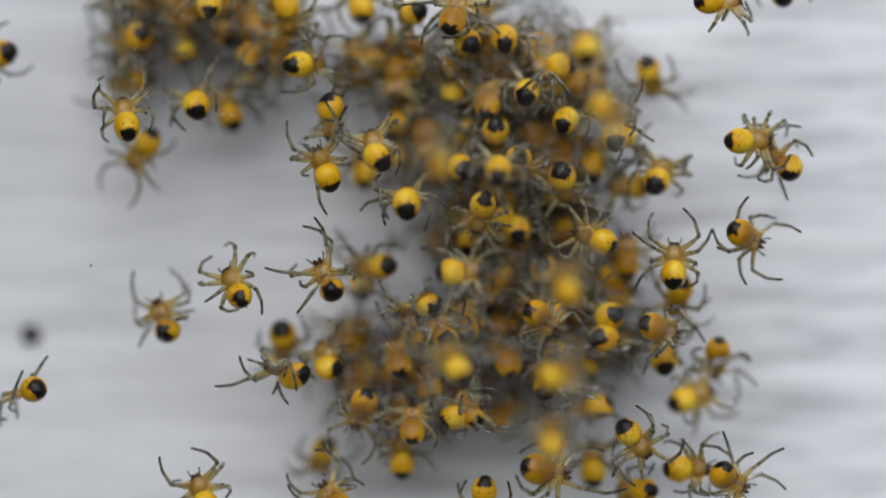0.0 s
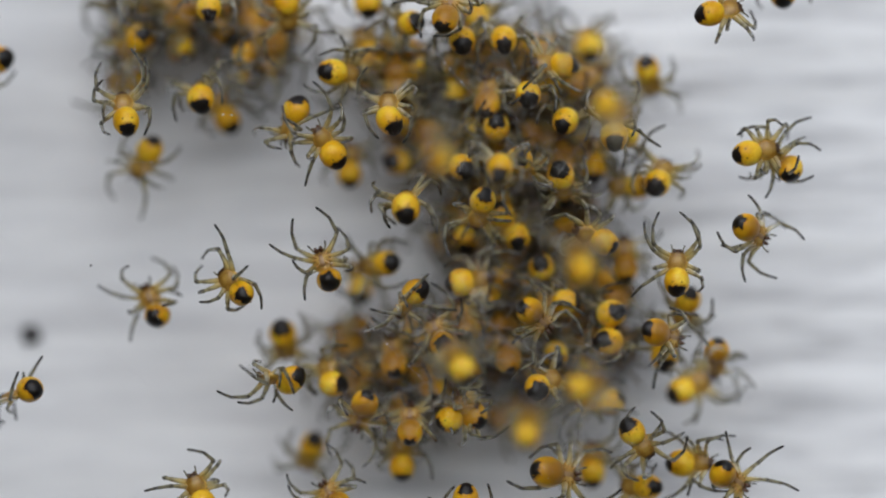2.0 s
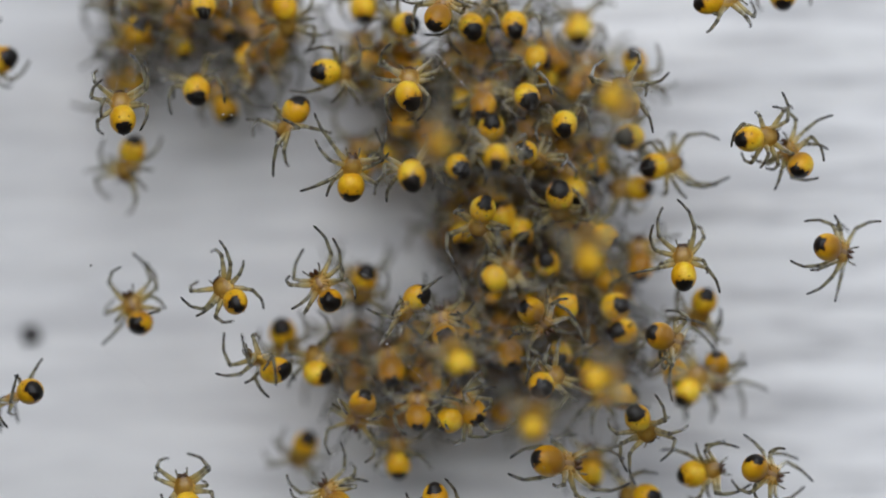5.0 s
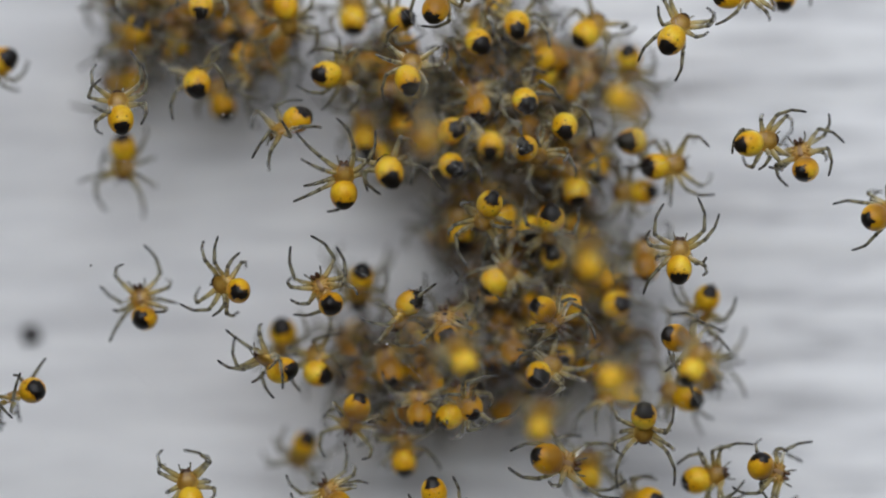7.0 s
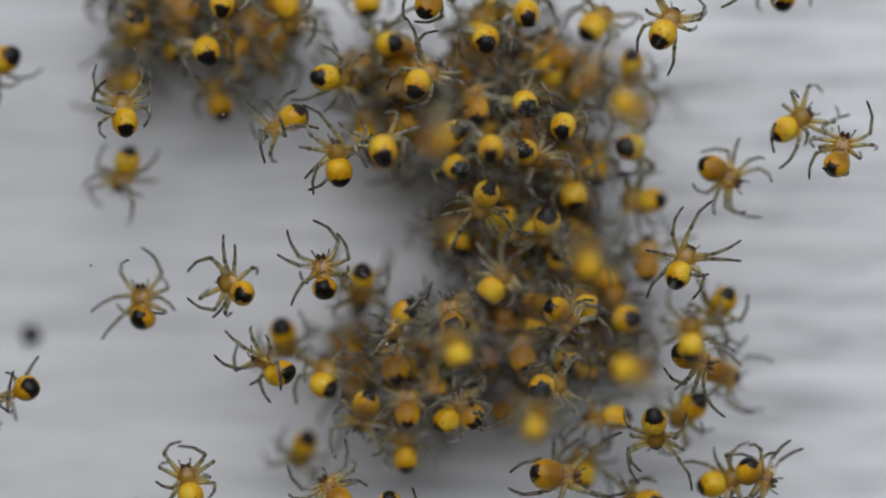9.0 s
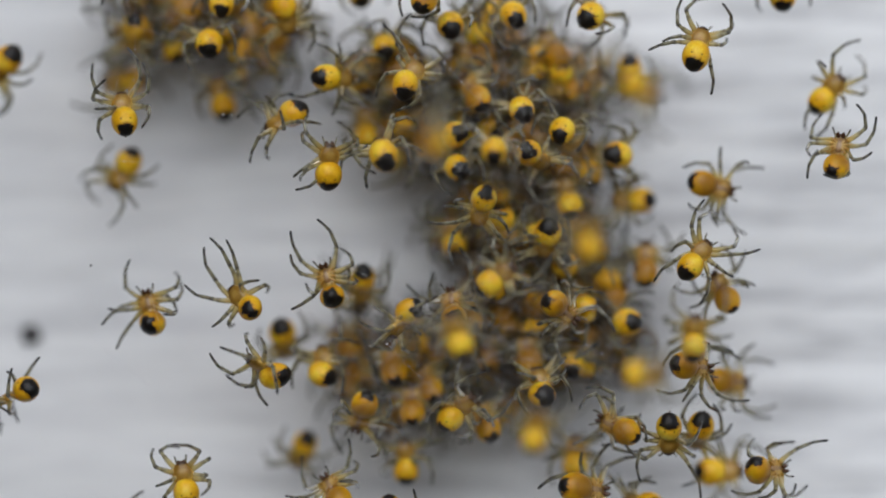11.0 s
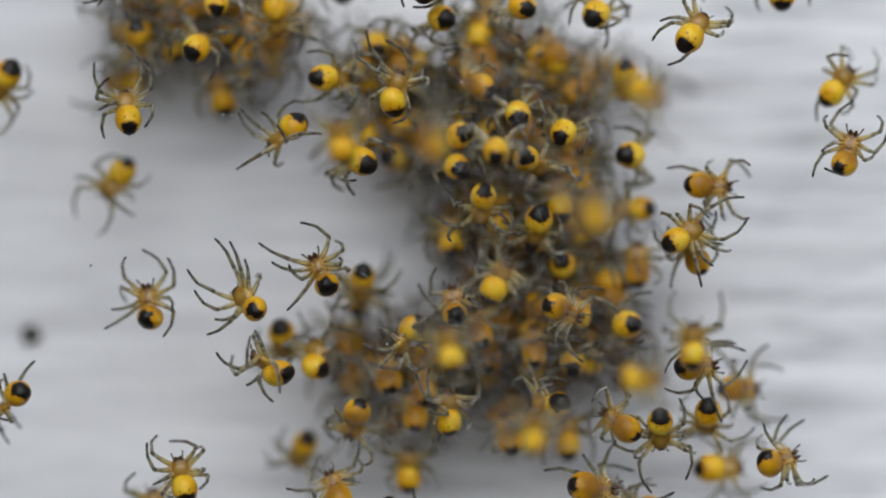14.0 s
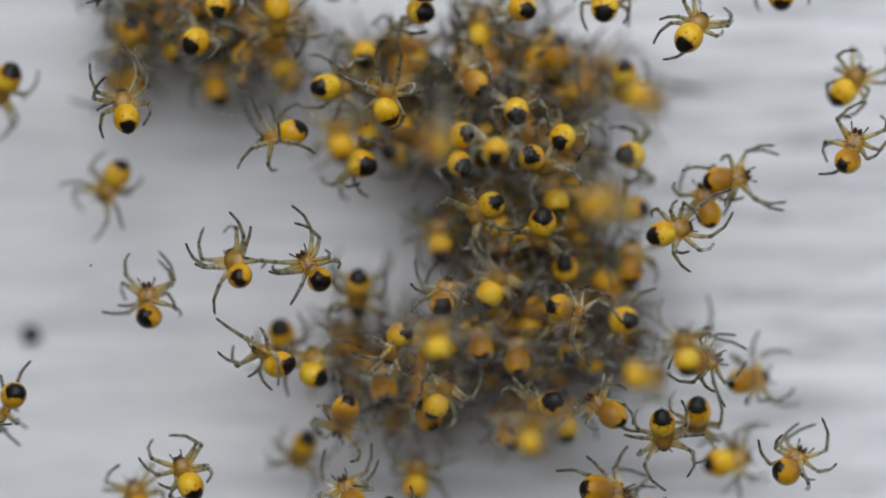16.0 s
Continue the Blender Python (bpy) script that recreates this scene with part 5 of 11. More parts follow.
    go(34, [(0, 0.65, 3.03, 130), (3.5, 0.72, 3.03, 130), (7, 0.34, 3.07, 125), (9, 0.51, 3.03, 130), (12.5, 0.55, 3.01, 130), (15, 0.52, 3.11, 130), (15.5, 0.62, 3.19, 130), (16, 0.65, 3.14, 130)])
    go(35, [(0, 4.44, 2.72, 280), (2, 4.38, 2.76, 280), (3.5, 4.23, 2.55, 275), (4.2, 4.13, 1.81, 275), (5, 4.34, 2.02, 272), (6.3, 4.02, 1.28, 270), (7, 4.02, 1.16, 268), (7.5, 3.99, 1.22, 266.5), (8, 3.83, 1.21, 265), (8.5, 3.68, 1.24, 263.5), (9, 3.87, 1.07, 262), (11.3, 3.92, 0.65, 262), (12.5, 3.77, 0.97, 265), (13, 3.75, 1.21, 263.5), (13.5, 3.70, 1.20, 262), (14.5, 3.49, 1.07, 255), (15, 3.62, 1.08, 257.3), (15.5, 3.68, 1.02, 259.7), (16, 3.70, 1.03, 262)])
    go(36, [(0, 1.49, 1.66, 255), (2, 1.49, 1.81, 255), (3.5, 1.49, 1.66, 255), (4.2, 1.49, 1.49, 255), (6.3, 1.56, 1.60, 255), (7, 1.75, 1.70, 250), (7.5, 1.70, 1.88, 250), (8, 1.42, 2.12, 250), (8.5, 1.53, 2.10, 250), (9, 1.64, 2.08, 250), (11.3, 1.52, 1.87, 255), (12.5, 1.60, 1.81, 255), (13.5, 1.43, 1.81, 268), (14.5, 1.64, 2.13, 255), (16, 1.81, 1.66, 215)])
    go(37, [(0, 2.15, 1.28, 300), (7, 2.23, 1.28, 290), (16, 2.02, 0.86, 290)])
    go(38, [(0, 0.97, 0.23, 90), (7, 0.65, 0.44, 95), (9, 0.59, 0.13, 100), (12.5, 0.34, 0.06, 95), (14.5, 0.27, 0.11, 95), (16, -0.08, 0.02, 95)])
    go(39, [(0, 2.78, 0.69, 95), (0.5, 2.88, 0.50, 95), (1, 2.75, 0.27, 95), (1.5, 2.76, 0.37, 95), (3, 2.80, 0.45, 95), (3.5, 2.80, 0.48, 95), (7, 3.28, 0.69, 80), (12.5, 3.49, 0.34, 70), (16, 3.07, 0.34, 70)])
    go(40, [(0, -2.93, 6.86, 120), (3.5, -2.61, 7.28, 110), (7, -3.03, 6.55, 110), (16, -2.72, 6.13, 100)])
    go(41, [(0, -3.03, 8.90, 95), (3.5, -2.72, 9.18, 95), (7, -3.35, 8.48, 90), (9, -2.82, 9.11, 100), (12.5, -3.45, 9.60, 100), (16, -4.08, 9.81, 90)])
    go(42, [(0, 1.14, 9.11, 90, 3.4, 0, 40), (3.5, 1.39, 8.44, 90, 3.49, 0, 40), (7, 2.02, 8.97, 90, 3.57, 0, 40), (16, 1.39, 8.02, 95, 3.8, 0, 40)])
    go(43, [(0, 5.33, 7.35, 95, -5.4, -15, 0), (1, 5.51, 7.46, 95, -5.4, -15, 0), (1.5, 5.49, 7.43, 95, -5.4, -15, 0), (2.5, 5.43, 7.53, 95, -5.4, -15, 0), (3, 5.41, 7.83, 95, -5.4, -15, 0), (3.5, 5.33, 7.91, 95, -5.4, -15, 0), (4.2, 5.24, 7.98, 92, -5.4, -15, 0), (6.3, 4.76, 8.12, 85, -2.6, 0, 0), (7, 5.28, 7.98, 48, -2.6, 0, 0), (7.5, 5.13, 7.98, 48.5, -2.6, 0, 0), (8.5, 5.27, 8.26, 49.5, -2.6, 0, 0), (9, 5.54, 8.23, 50, -2.6, 0, 0), (11.3, 5.49, 8.69, 40, 1.4, -30, 0), (12.5, 5.28, 8.69, 30, 1.4, -30, 0), (13.5, 5.64, 8.82, 45, 1.4, -30, 0), (14.5, 5.70, 8.65, 60, 1.4, -30, 0), (16, 6.02, 8.97, 80, 1.4, -30, 0)])
    go(44, [(0, 5.77, 5.39, 330), (1, 5.71, 5.46, 330), (1.5, 5.96, 5.45, 330), (2, 5.93, 5.42, 330), (3, 6.08, 5.50, 330), (3.5, 6.08, 5.66, 330), (7, 6.44, 5.66, 335), (9, 6.61, 5.49, 330), (11.3, 7.07, 6.23, 330), (12.5, 7.24, 5.81, 330), (13.5, 7.24, 5.91, 332), (14.5, 7.11, 6.13, 330), (16, 7.11, 5.81, 332)])
    go(45, [(0, 6.40, 4.17, 95, -0.3, -36, 0), (2.5, 6.36, 4.17, 95, -0.3, -36, 0), (3, 5.60, 4.34, 120, -0.3, -36, 0), (3.5, 5.11, 4.61, 140, -0.3, -36, 0), (4.2, 5.70, 5.18, 120, -0.3, -36, 0), (6.3, 8.29, 5.85, 86, 0, -18, 0), (7, 8.50, 7.77, 60, 0, -18, 0), (9.2, 8.17, 7.98, 62, 0, -18, 0), (11.3, 9.49, 7.07, 75, 0, -18, 0), (12.5, 9.43, 6.97, 75, 0, -18, 0), (13, 9.34, 7.05, 67.5, 0, -18, 0), (13.5, 9.18, 7.81, 60, 0, -18, 0), (14, 9.17, 7.83, 56, 0, -18, 0), (14.5, 9.22, 7.91, 52, 0, -18, 0), (16, 9.14, 7.85, 55, 0, -18, 0)])
    go(46, [(0, 7.64, 6.71, 280), (0.5, 7.58, 6.80, 280), (1, 7.67, 6.76, 280), (1.5, 7.74, 6.73, 280), (2, 7.61, 6.72, 280), (3, 7.55, 6.83, 280), (3.5, 7.45, 6.86, 280), (7, 6.92, 7.14, 275), (9, 7.03, 6.97, 270), (12.5, 6.86, 6.65, 270), (16, 6.76, 6.55, 270)])
    go(47, [(0, 7.96, 2.50, 65, 1.6, -34, 0), (2, 7.98, 2.44, 65, 1.6, -34, 0), (2.5, 7.93, 2.53, 61.5, 1.6, -34, 0), (3, 7.66, 2.34, 58, 1.6, -34, 0), (3.5, 7.39, 2.44, 50, 1.6, -34, 0), (4.2, 7.66, 2.90, 20, 1.6, -34, 0), (6.3, 7.91, 3.12, 12, 1.8, -8, 0), (7, 7.91, 3.07, 5, 1.8, -8, 0), (7.5, 8.50, 3.43, 0, 1.8, -8, 0), (8, 9.49, 3.39, -15, 1.6, -12, 175), (8.5, 9.55, 3.46, -22.5, 1.6, -12, 175), (9, 10.02, 3.01, -30, 1.6, -12, 175), (11.3, 9.60, 2.44, -15, 1.6, -12, 175), (12, 9.52, 2.56, -17.9, 1.6, -12, 175), (12.5, 9.43, 2.86, -20, 1.6, -12, 175), (13, 9.87, 2.29, -17.5, 1.4, -12, 175), (13.5, 9.43, 2.34, -15, 1.1, -12, 175), (14, 9.52, 2.38, -3.5, 1.1, -12, 175), (14.5, 10.65, 2.76, 8, 1.1, -12, 175), (16, 10.23, 2.55, 10, 1.1, -12, 175)])
    go(48, [(0, 9.91, 9.22, 5), (1, 9.81, 8.99, 10), (1.5, 9.87, 8.94, 12.5), (2, 9.93, 8.76, 15), (2.5, 9.83, 8.82, 15), (3, 9.86, 8.88, 15), (3.5, 9.85, 8.95, 15), (4.2, 9.66, 9.11, 15), (6.3, 10.50, 9.28, 15), (11.3, 10.86, 10.55, 20), (16, 9.39, 10.55, 80)])
    go(49, [(0, 11.03, 4.02, 0, 0.4, 0, 0), (0.5, 10.97, 3.90, 2.7, 0.4, 0, 0), (1, 11.00, 3.79, 5.3, 0.4, 0, 0), (1.5, 11.07, 3.64, 8, 0.4, 0, 0), (2, 11.32, 3.56, 10, 0.4, 0, 0), (2.5, 11.45, 3.60, 5, 0.4, 0, 0), (3, 11.45, 3.63, 2.5, 0.1, -9, 0), (3.5, 11.53, 3.98, 0, -0.3, -18, 0), (4.2, 11.43, 4.13, 5, -0.3, -18, 0), (6.3, 11.39, 3.98, 8, -0.3, -18, 0), (7, 11.39, 3.92, 10, -0.3, -18, 0), (7.5, 11.52, 3.87, 15, -0.3, -18, 0), (8, 11.75, 4.02, 20, -0.3, -18, 0), (8.5, 12.44, 4.31, 30, 1, 10, 0), (9.2, 12.76, 4.48, 36, 1, 10, 0), (11.3, 14.27, 5.70, 50, 2, 10, 0), (12.5, 14.48, 6.13, 42, 2, 10, 0), (13.5, 14.40, 5.66, 50, 2, 10, 0), (14.5, 14.61, 5.91, 52, 2, 10, 0), (16, 14.90, 5.81, 52, 2, 10, 0)])
    go(50, [(0, 12.92, 3.01, 140, 0.6, -36, 150), (2, 12.92, 2.97, 140, 0.6, -36, 150), (3.5, 13.07, 3.22, 140, 0.6, -36, 150), (4.2, 13.2, 3.18, 135, 0.6, -36, 150), (6.3, 13.39, 3.01, 105, 0, -34, 165), (7, 13.49, 2.97, 100, 0, -34, 165), (7.5, 13.7, 2.97, 98, 0, -34, 165), (8.3, 13.85, 2.97, 92, 0, -34, 165), (8.5, 14.7, 3.1, 87.1, 0, -34, 165), (9.2, 14.65, 3.14, 70, 0, -12, 172), (11.3, 14.65, 3.07, 82, 0, -12, 172), (12, 14.8, 3.1, 83.8, 0, -12, 172), (12.5, 14.8, 3.18, 85, 0, -12, 172), (13, 14.89, 3.11, 80, 0, -12, 172), (13.5, 14.86, 3.07, 75, 0, -12, 172), (14, 14.95, 3.19, 72.5, 0, -12, 172), (14.5, 15.01, 3.28, 70, 0, -12, 172), (15, 15.04, 3.34, 70, 0, -12, 172), (15.5, 15.1, 3.33, 70, 0, -12, 172), (16, 15.07, 3.28, 70, 0, -12, 172)])
    go(51, [(0, 11.07, 0.61, 330), (1, 11.11, 0.76, 330), (1.5, 11.39, 0.76, 328), (2, 11.28, 0.82, 325), (2.5, 11.49, 0.76, 328), (3, 12.44, 0.38, 333), (3.5, 13.74, 0.06, 335), (4.2, 14.06, -0.15, 328), (6.3, 15.39, 0.91, 375), (7, 16.08, 1.18, 380), (7.5, 16.38, 0.82, 375), (8, 17.28, 1.18, 370), (9, 18.02, 1.28, 370), (16, 18.44, 1.28, 370)])
    go(52, [(0, 5.98, 0.27, 160, 0.85, 15, -20), (0.5, 6.06, 0.35, 159.3, 0.85, 15, -20), (1, 5.76, 0.42, 158.7, 0.85, 15, -20), (1.5, 5.91, 0.4, 158, 0.85, 15, -20), (2, 6.01, 0.26, 158.5, 0.85, 15, -20), (2.5, 6.05, 0.39, 159, 0.85, 15, -20), (3, 6.11, 0.25, 159.5, 0.85, 15, -20), (3.5, 6.15, 0.34, 160, 0.85, 15, -20), (4.2, 6.23, 0.27, 158, 0.85, 15, -20), (5, 6.02, 0.44, 160, 1.98, 15, -20), (7, 5.28, 0.44, 150, 4.8, 15, -20), (16, 4.97, 0.23, 150, 5.2, 15, -20)])
    go(53, [(0, 5.56, 3.01, 90), (7, 5.70, 2.97, 95), (16, 4.76, 2.13, 95)])
    go(54, [(0, -10.27, -3.03, 110, 1.9, -14, 168), (0.5, -10.35, -3.06, 110.7, 1.9, -14, 168), (1, -10.53, -2.86, 111.3, 1.9, -14, 168), (1.5, -10.55, -2.40, 112, 1.9, -14, 168), (2, -10.65, -2.46, 112, 1.9, -14, 168), (2.5, -10.83, -2.46, 109.7, 1.9, -14, 168), (3.5, -11.11, -2.67, 105, 1.9, -14, 168), (4.2, -11.18, -2.67, 115, 1.9, -14, 168), (6.3, -11.45, -2.88, 102, 1.3, -14, 168), (7, -11.13, -2.55, 100, 1.3, -14, 168), (7.5, -11.22, -2.52, 98, 1.3, -14, 168), (8, -11.25, -2.72, 96, 1.3, -14, 168), (8.5, -11.27, -2.73, 94, 1.3, -14, 168), (9, -11.20, -2.55, 92, 1.3, -14, 168), (11.3, -10.82, -2.78, 100, 0.9, -14, 168), (12, -10.98, -2.82, 100, 0.9, -14, 168), (12.5, -10.80, -2.82, 100, 0.9, -14, 168), (13.5, -10.92, -2.76, 96, 0.9, -14, 168), (14.5, -10.92, -2.36, 95, 0.9, -14, 168), (16, -10.97, -2.50, 92, 0.9, -14, 168)])
    go(55, [(0, -7.56, -1.77, 120, 0, -12, -12), (0.5, -7.48, -1.95, 122.5, 0, -12, -12), (1, -7.77, -1.77, 125, 0, -12, -12), (1.5, -7.60, -1.73, 130, 0, -12, -12), (2, -7.49, -1.66, 135, 0, -12, -12), (2.5, -7.77, -1.84, 133.3, 0, -12, -12), (3, -7.69, -1.93, 131.7, 0, -12, -12), (3.5, -7.87, -1.98, 130, 0, -12, -12), (4.2, -7.87, -2.08, 130, 0, -12, -12), (6.3, -7.41, -1.66, 148, 0, -24, -18), (7, -7.60, -1.56, 160, 0, -24, -18), (7.5, -7.43, -1.71, 157.5, 0, -24, -18), (8, -7.43, -1.61, 155, 0, -24, -18), (9, -7.45, -1.66, 150, 0, -24, -18), (11.3, -7.16, -2.23, 136, 0, -24, -18), (12, -7.20, -2.09, 138.3, 0, -24, -18), (12.5, -7.09, -2.08, 140, 0, -24, -18), (13.5, -6.99, -2.25, 140, 0, -24, -18), (14.5, -7.03, -2.19, 135, 0, -24, -18), (16, -7.56, -1.03, 115, 0, -24, -18)])
    go(56, [(0, -4.15, -1.52, 115, 0, -16, 170), (0.5, -4.23, -1.68, 111.7, 0, -16, 170), (1, -4.06, -1.45, 108.3, 0, -16, 170), (1.5, -4.34, -1.20, 105, 0, -16, 170), (2, -4.25, -1.14, 108, 0, -16, 170), (2.5, -4.08, -1.29, 108.7, 0, -16, 170), (3, -4.21, -1.41, 109.3, 0, -16, 170), (3.5, -4.29, -1.24, 110, 0, -16, 170), (4.2, -4.36, -1.94, 115, 0, -16, 170), (6.3, -3.94, -1.87, 120, 0, -16, 170), (7, -4.19, -2.04, 118, 0, -16, 170), (7.5, -4.29, -1.70, 110, 0, -16, 170), (8, -4.77, -1.58, 105, 0, -16, 170), (8.5, -4.69, -1.48, 100, 0, -16, 170), (9, -4.42, -1.45, 95, 0, -16, 170), (11.3, -4.13, -1.77, 106, 0, -16, 170), (12.5, -4.42, -1.70, 110, 0, -16, 170), (13.5, -4.46, -1.39, 115, 0, -16, 170), (14.5, -4.21, -1.31, 115, 0, -16, 170), (16, -4.61, -1.14, 125, 0, -16, 170)])
    go(57, [(0, -5.51, -4.71, 165, 0.25, 8, -62), (0.5, -5.46, -4.57, 170, 0.2, 8, -62), (1, -5.72, -4.94, 175, 0.2, 8, -62), (1.5, -5.60, -4.99, 180, 0.25, 8, -62), (2, -5.66, -4.86, 180, 0.25, 8, -62), (2.5, -5.82, -4.77, 171.7, 0.2, 8, -62), (3, -5.86, -4.70, 163.3, 0.2, 8, -62), (3.5, -6.08, -4.61, 155, 0.25, 8, -62), (4.2, -6.29, -4.50, 155, 0.25, 8, -62), (7, -5.98, -4.50, 152, 0.25, 8, -62), (8, -6.00, -4.64, 152, 0.2, 8, -62), (9, -6.08, -4.61, 152, 0.25, 8, -62), (11.3, -6.25, -4.71, 152, 0.25, 8, -62), (12.5, -6.19, -4.55, 150, 0.25, 8, -62), (13, -6.16, -4.53, 150, 0.2, 8, -62), (13.5, -6.17, -4.64, 150, 0.2, 8, -62), (14.5, -6.08, -4.50, 150, 0.25, 8, -62), (15, -6.09, -4.38, 150, 0.2, 8, -62), (15.5, -6.14, -4.45, 150, 0.2, 8, -62), (16, -6.08, -4.29, 150, 0.25, 8, -62)])
    go(58, [(0, -15.24, -5.24, 190), (0.5, -15.16, -5.17, 190.7), (1, -15.14, -5.26, 191.3), (1.5, -15.28, -5.28, 192), (2, -15.37, -5.25, 192.8), (2.5, -15.30, -5.25, 193.5), (3.5, -15.41, -5.35, 195), (7, -15.28, -5.28, 192), (8, -15.45, -5.42, 193.5), (8.5, -15.53, -5.32, 194.2), (9, -15.49, -5.20, 195), (12.5, -15.62, -5.39, 205), (13, -15.69, -5.46, 207.5), (13.5, -15.77, -5.30, 210), (14, -15.82, -5.39, 217.5), (14.5, -16.04, -5.45, 225), (15, -16.08, -5.49, 228.3), (15.5, -16.16, -5.50, 231.7), (16, -15.98, -5.45, 235)])
    go(59, [(0, -5.98, -3.18, 280), (7, -5.98, -3.09, 280), (16, -6.04, -3.14, 278)])
    go(60, [(0, -8.82, -9.56, 110), (2, -8.92, -9.51, 112), (3.5, -9.56, -9.66, 105), (7, -9.39, -9.41, 100), (9, -9.39, -9.24, 100), (12.5, -9.66, -9.07, 100), (13.5, -9.56, -9.03, 100), (14, -9.62, -8.96, 102.5), (14.5, -9.49, -8.92, 105), (15, -9.17, -9.16, 108.3), (15.5, -9.23, -9.11, 111.7), (16, -9.39, -8.86, 115)])
    go(61, [(0, -2.23, -0.65, 190), (0.5, -2.14, -0.53, 190), (1, -1.89, -0.86, 190), (1.5, -2.03, -0.68, 190), (2, -2.10, -0.53, 190), (2.5, -2.19, -0.61, 195), (3, -2.82, -0.86, 220), (3.5, -3.07, -0.82, 250), (4.2, -2.86, -1.07, 255), (7, -3.03, -1.03, 262), (12.5, -2.97, -1.07, 265), (13, -3.03, -0.99, 265), (14, -2.99, -1.04, 265), (15.5, -3.07, -0.94, 265), (16, -3.16, -1.24, 265)])
    go(62, [(0, -0.55, -2.04, 200), (1, -0.88, -1.62, 225), (1.5, -0.99, -1.56, 235), (3.5, -1.03, -1.56, 240), (4.2, -0.93, -1.66, 238), (7, -1.24, -1.98, 245), (9, -1.45, -2.34, 250), (11.3, -1.24, -2.25, 238), (12.5, -1.14, -2.19, 230), (13.5, -0.93, -2.93, 240), (14.5, -1.45, -2.88, 250), (16, -1.60, -3.14, 250)])
    go(63, [(0, 0.29, -0.86, 0), (0.5, 0.50, -1.13, 2.7), (1, 0.55, -1.20, 5.3), (1.5, 0.69, -1.20, 8), (2, 0.65, -1.24, 8), (2.5, 1.28, -1.31, 12), (3, 1.34, -1.46, 16), (3.5, 1.39, -1.35, 20), (4.2, 1.64, -1.07, 25), (6.3, 2.02, -1.24, 38), (7, 1.87, -1.24, 40), (7.5, 1.82, -1.61, 42.5), (8, 1.76, -1.72, 45), (8.5, 1.70, -1.19, 47.5), (9, 1.77, -1.56, 50), (11.3, 1.70, -1.18, 30), (12.5, 2.02, -0.67, 10), (13.5, 1.94, -1.28, 60), (14.5, 1.81, -1.62, 60), (16, 1.73, -1.70, 60)])
    go(64, [(0, 3.77, -0.72, 290, 2.2, -42, 0), (1.5, 3.68, -0.74, 290, 2.22, -42, 0), (2, 3.68, -0.66, 290, 2.23, -42, 0), (2.5, 3.75, -0.58, 290, 2.23, -42, 0), (3.5, 3.85, -0.61, 290, 2.24, -42, 0), (7, 4.13, -0.29, 285, 2.29, -42, 0), (7.5, 4.23, -0.25, 283.8, 2.29, -42, 0), (8.5, 4.1, -0.31, 281.2, 2.31, -42, 0), (9, 4.34, -0.29, 280, 2.31, -42, 0), (12.5, 4.55, -0.72, 280, 2.36, -42, 0), (13.5, 4.44, -0.57, 280, 2.37, -42, 0), (16, 4.55, -0.72, 275, 2.4, -42, 0)])
    go(65, [(0, 4.65, -1.66, 100, -6.5, 20, 0), (0.5, 4.62, -1.48, 100, -6.5, 20, 0), (1, 4.71, -1.24, 100, -6.5, 20, 0), (1.5, 5.14, -0.86, 100, -6.5, 20, 0), (2, 5.18, -0.83, 100, -6.5, 20, 0), (2.5, 5.16, -0.6, 100, -6.5, 20, 0), (3, 5.34, -0.64, 100, -6.5, 20, 0), (3.5, 5.28, -0.51, 100, -6.5, 20, 0), (6.3, 5.6, -0.61, 95, -6.5, 20, 0), (7, 5.49, -0.72, 95, -6.5, 20, 0), (7.5, 5.57, -0.69, 95, -6.5, 20, 0), (8, 5.37, -0.57, 95, -6.5, 20, 0), (8.5, 5.61, -0.74, 95, -6.5, 20, 0), (9, 5.43, -0.72, 95, -6.5, 20, 0), (11.3, 5.49, 0.06, 100, -7.5, 20, 0), (12.5, 6.02, 0.23, 100, -8.59, 20, 0), (13.5, 5.7, 0.76, 100, -9.5, 20, 0), (14.5, 5.7, 1.28, 100, -9.9, 20, 0), (16, 5.6, 1.6, 20, -10.5, 20, 0)])
    go(66, [(0, 4.23, -2.40, 180), (1.5, 4.44, -1.98, 180), (2, 4.58, -2.00, 181.2), (2.5, 4.40, -1.86, 182.5), (3, 4.64, -1.95, 183.8), (3.5, 4.65, -2.04, 185), (7, 4.80, -2.19, 180), (9, 5.39, -2.19, 180), (16, 4.97, -2.61, 180)])
    go(67, [(0, 3.45, -2.40, 320), (1.5, 3.24, -2.29, 320), (3.5, 3.18, -2.34, 310), (7, 3.70, -2.25, 315), (9, 4.23, -2.29, 315), (12.5, 4.08, -1.87, 330), (14.5, 4.23, -2.19, 335), (16, 4.34, -2.19, 335)])
    go(68, [(0, 0.08, -3.35, 110), (0.5, 0.03, -3.48, 110), (1, -0.22, -3.54, 110), (1.5, 0.08, -3.71, 110), (2, -0.04, -3.52, 110), (2.5, -0.12, -3.58, 108.3), (3, -0.24, -3.41, 106.7), (3.5, -0.13, -3.22, 105), (7, 0.13, -3.24, 95), (9, 0.34, -2.82, 95), (12.5, 0.44, -2.50, 95), (13, 0.48, -2.72, 94.2), (13.5, 0.52, -2.61, 93.5), (14, 0.44, -2.43, 92.8), (14.5, 0.38, -2.42, 92), (15, 0.32, -2.24, 86.3), (15.5, 0.24, -2.23, 80.7), (16, -0.04, -2.08, 75)])
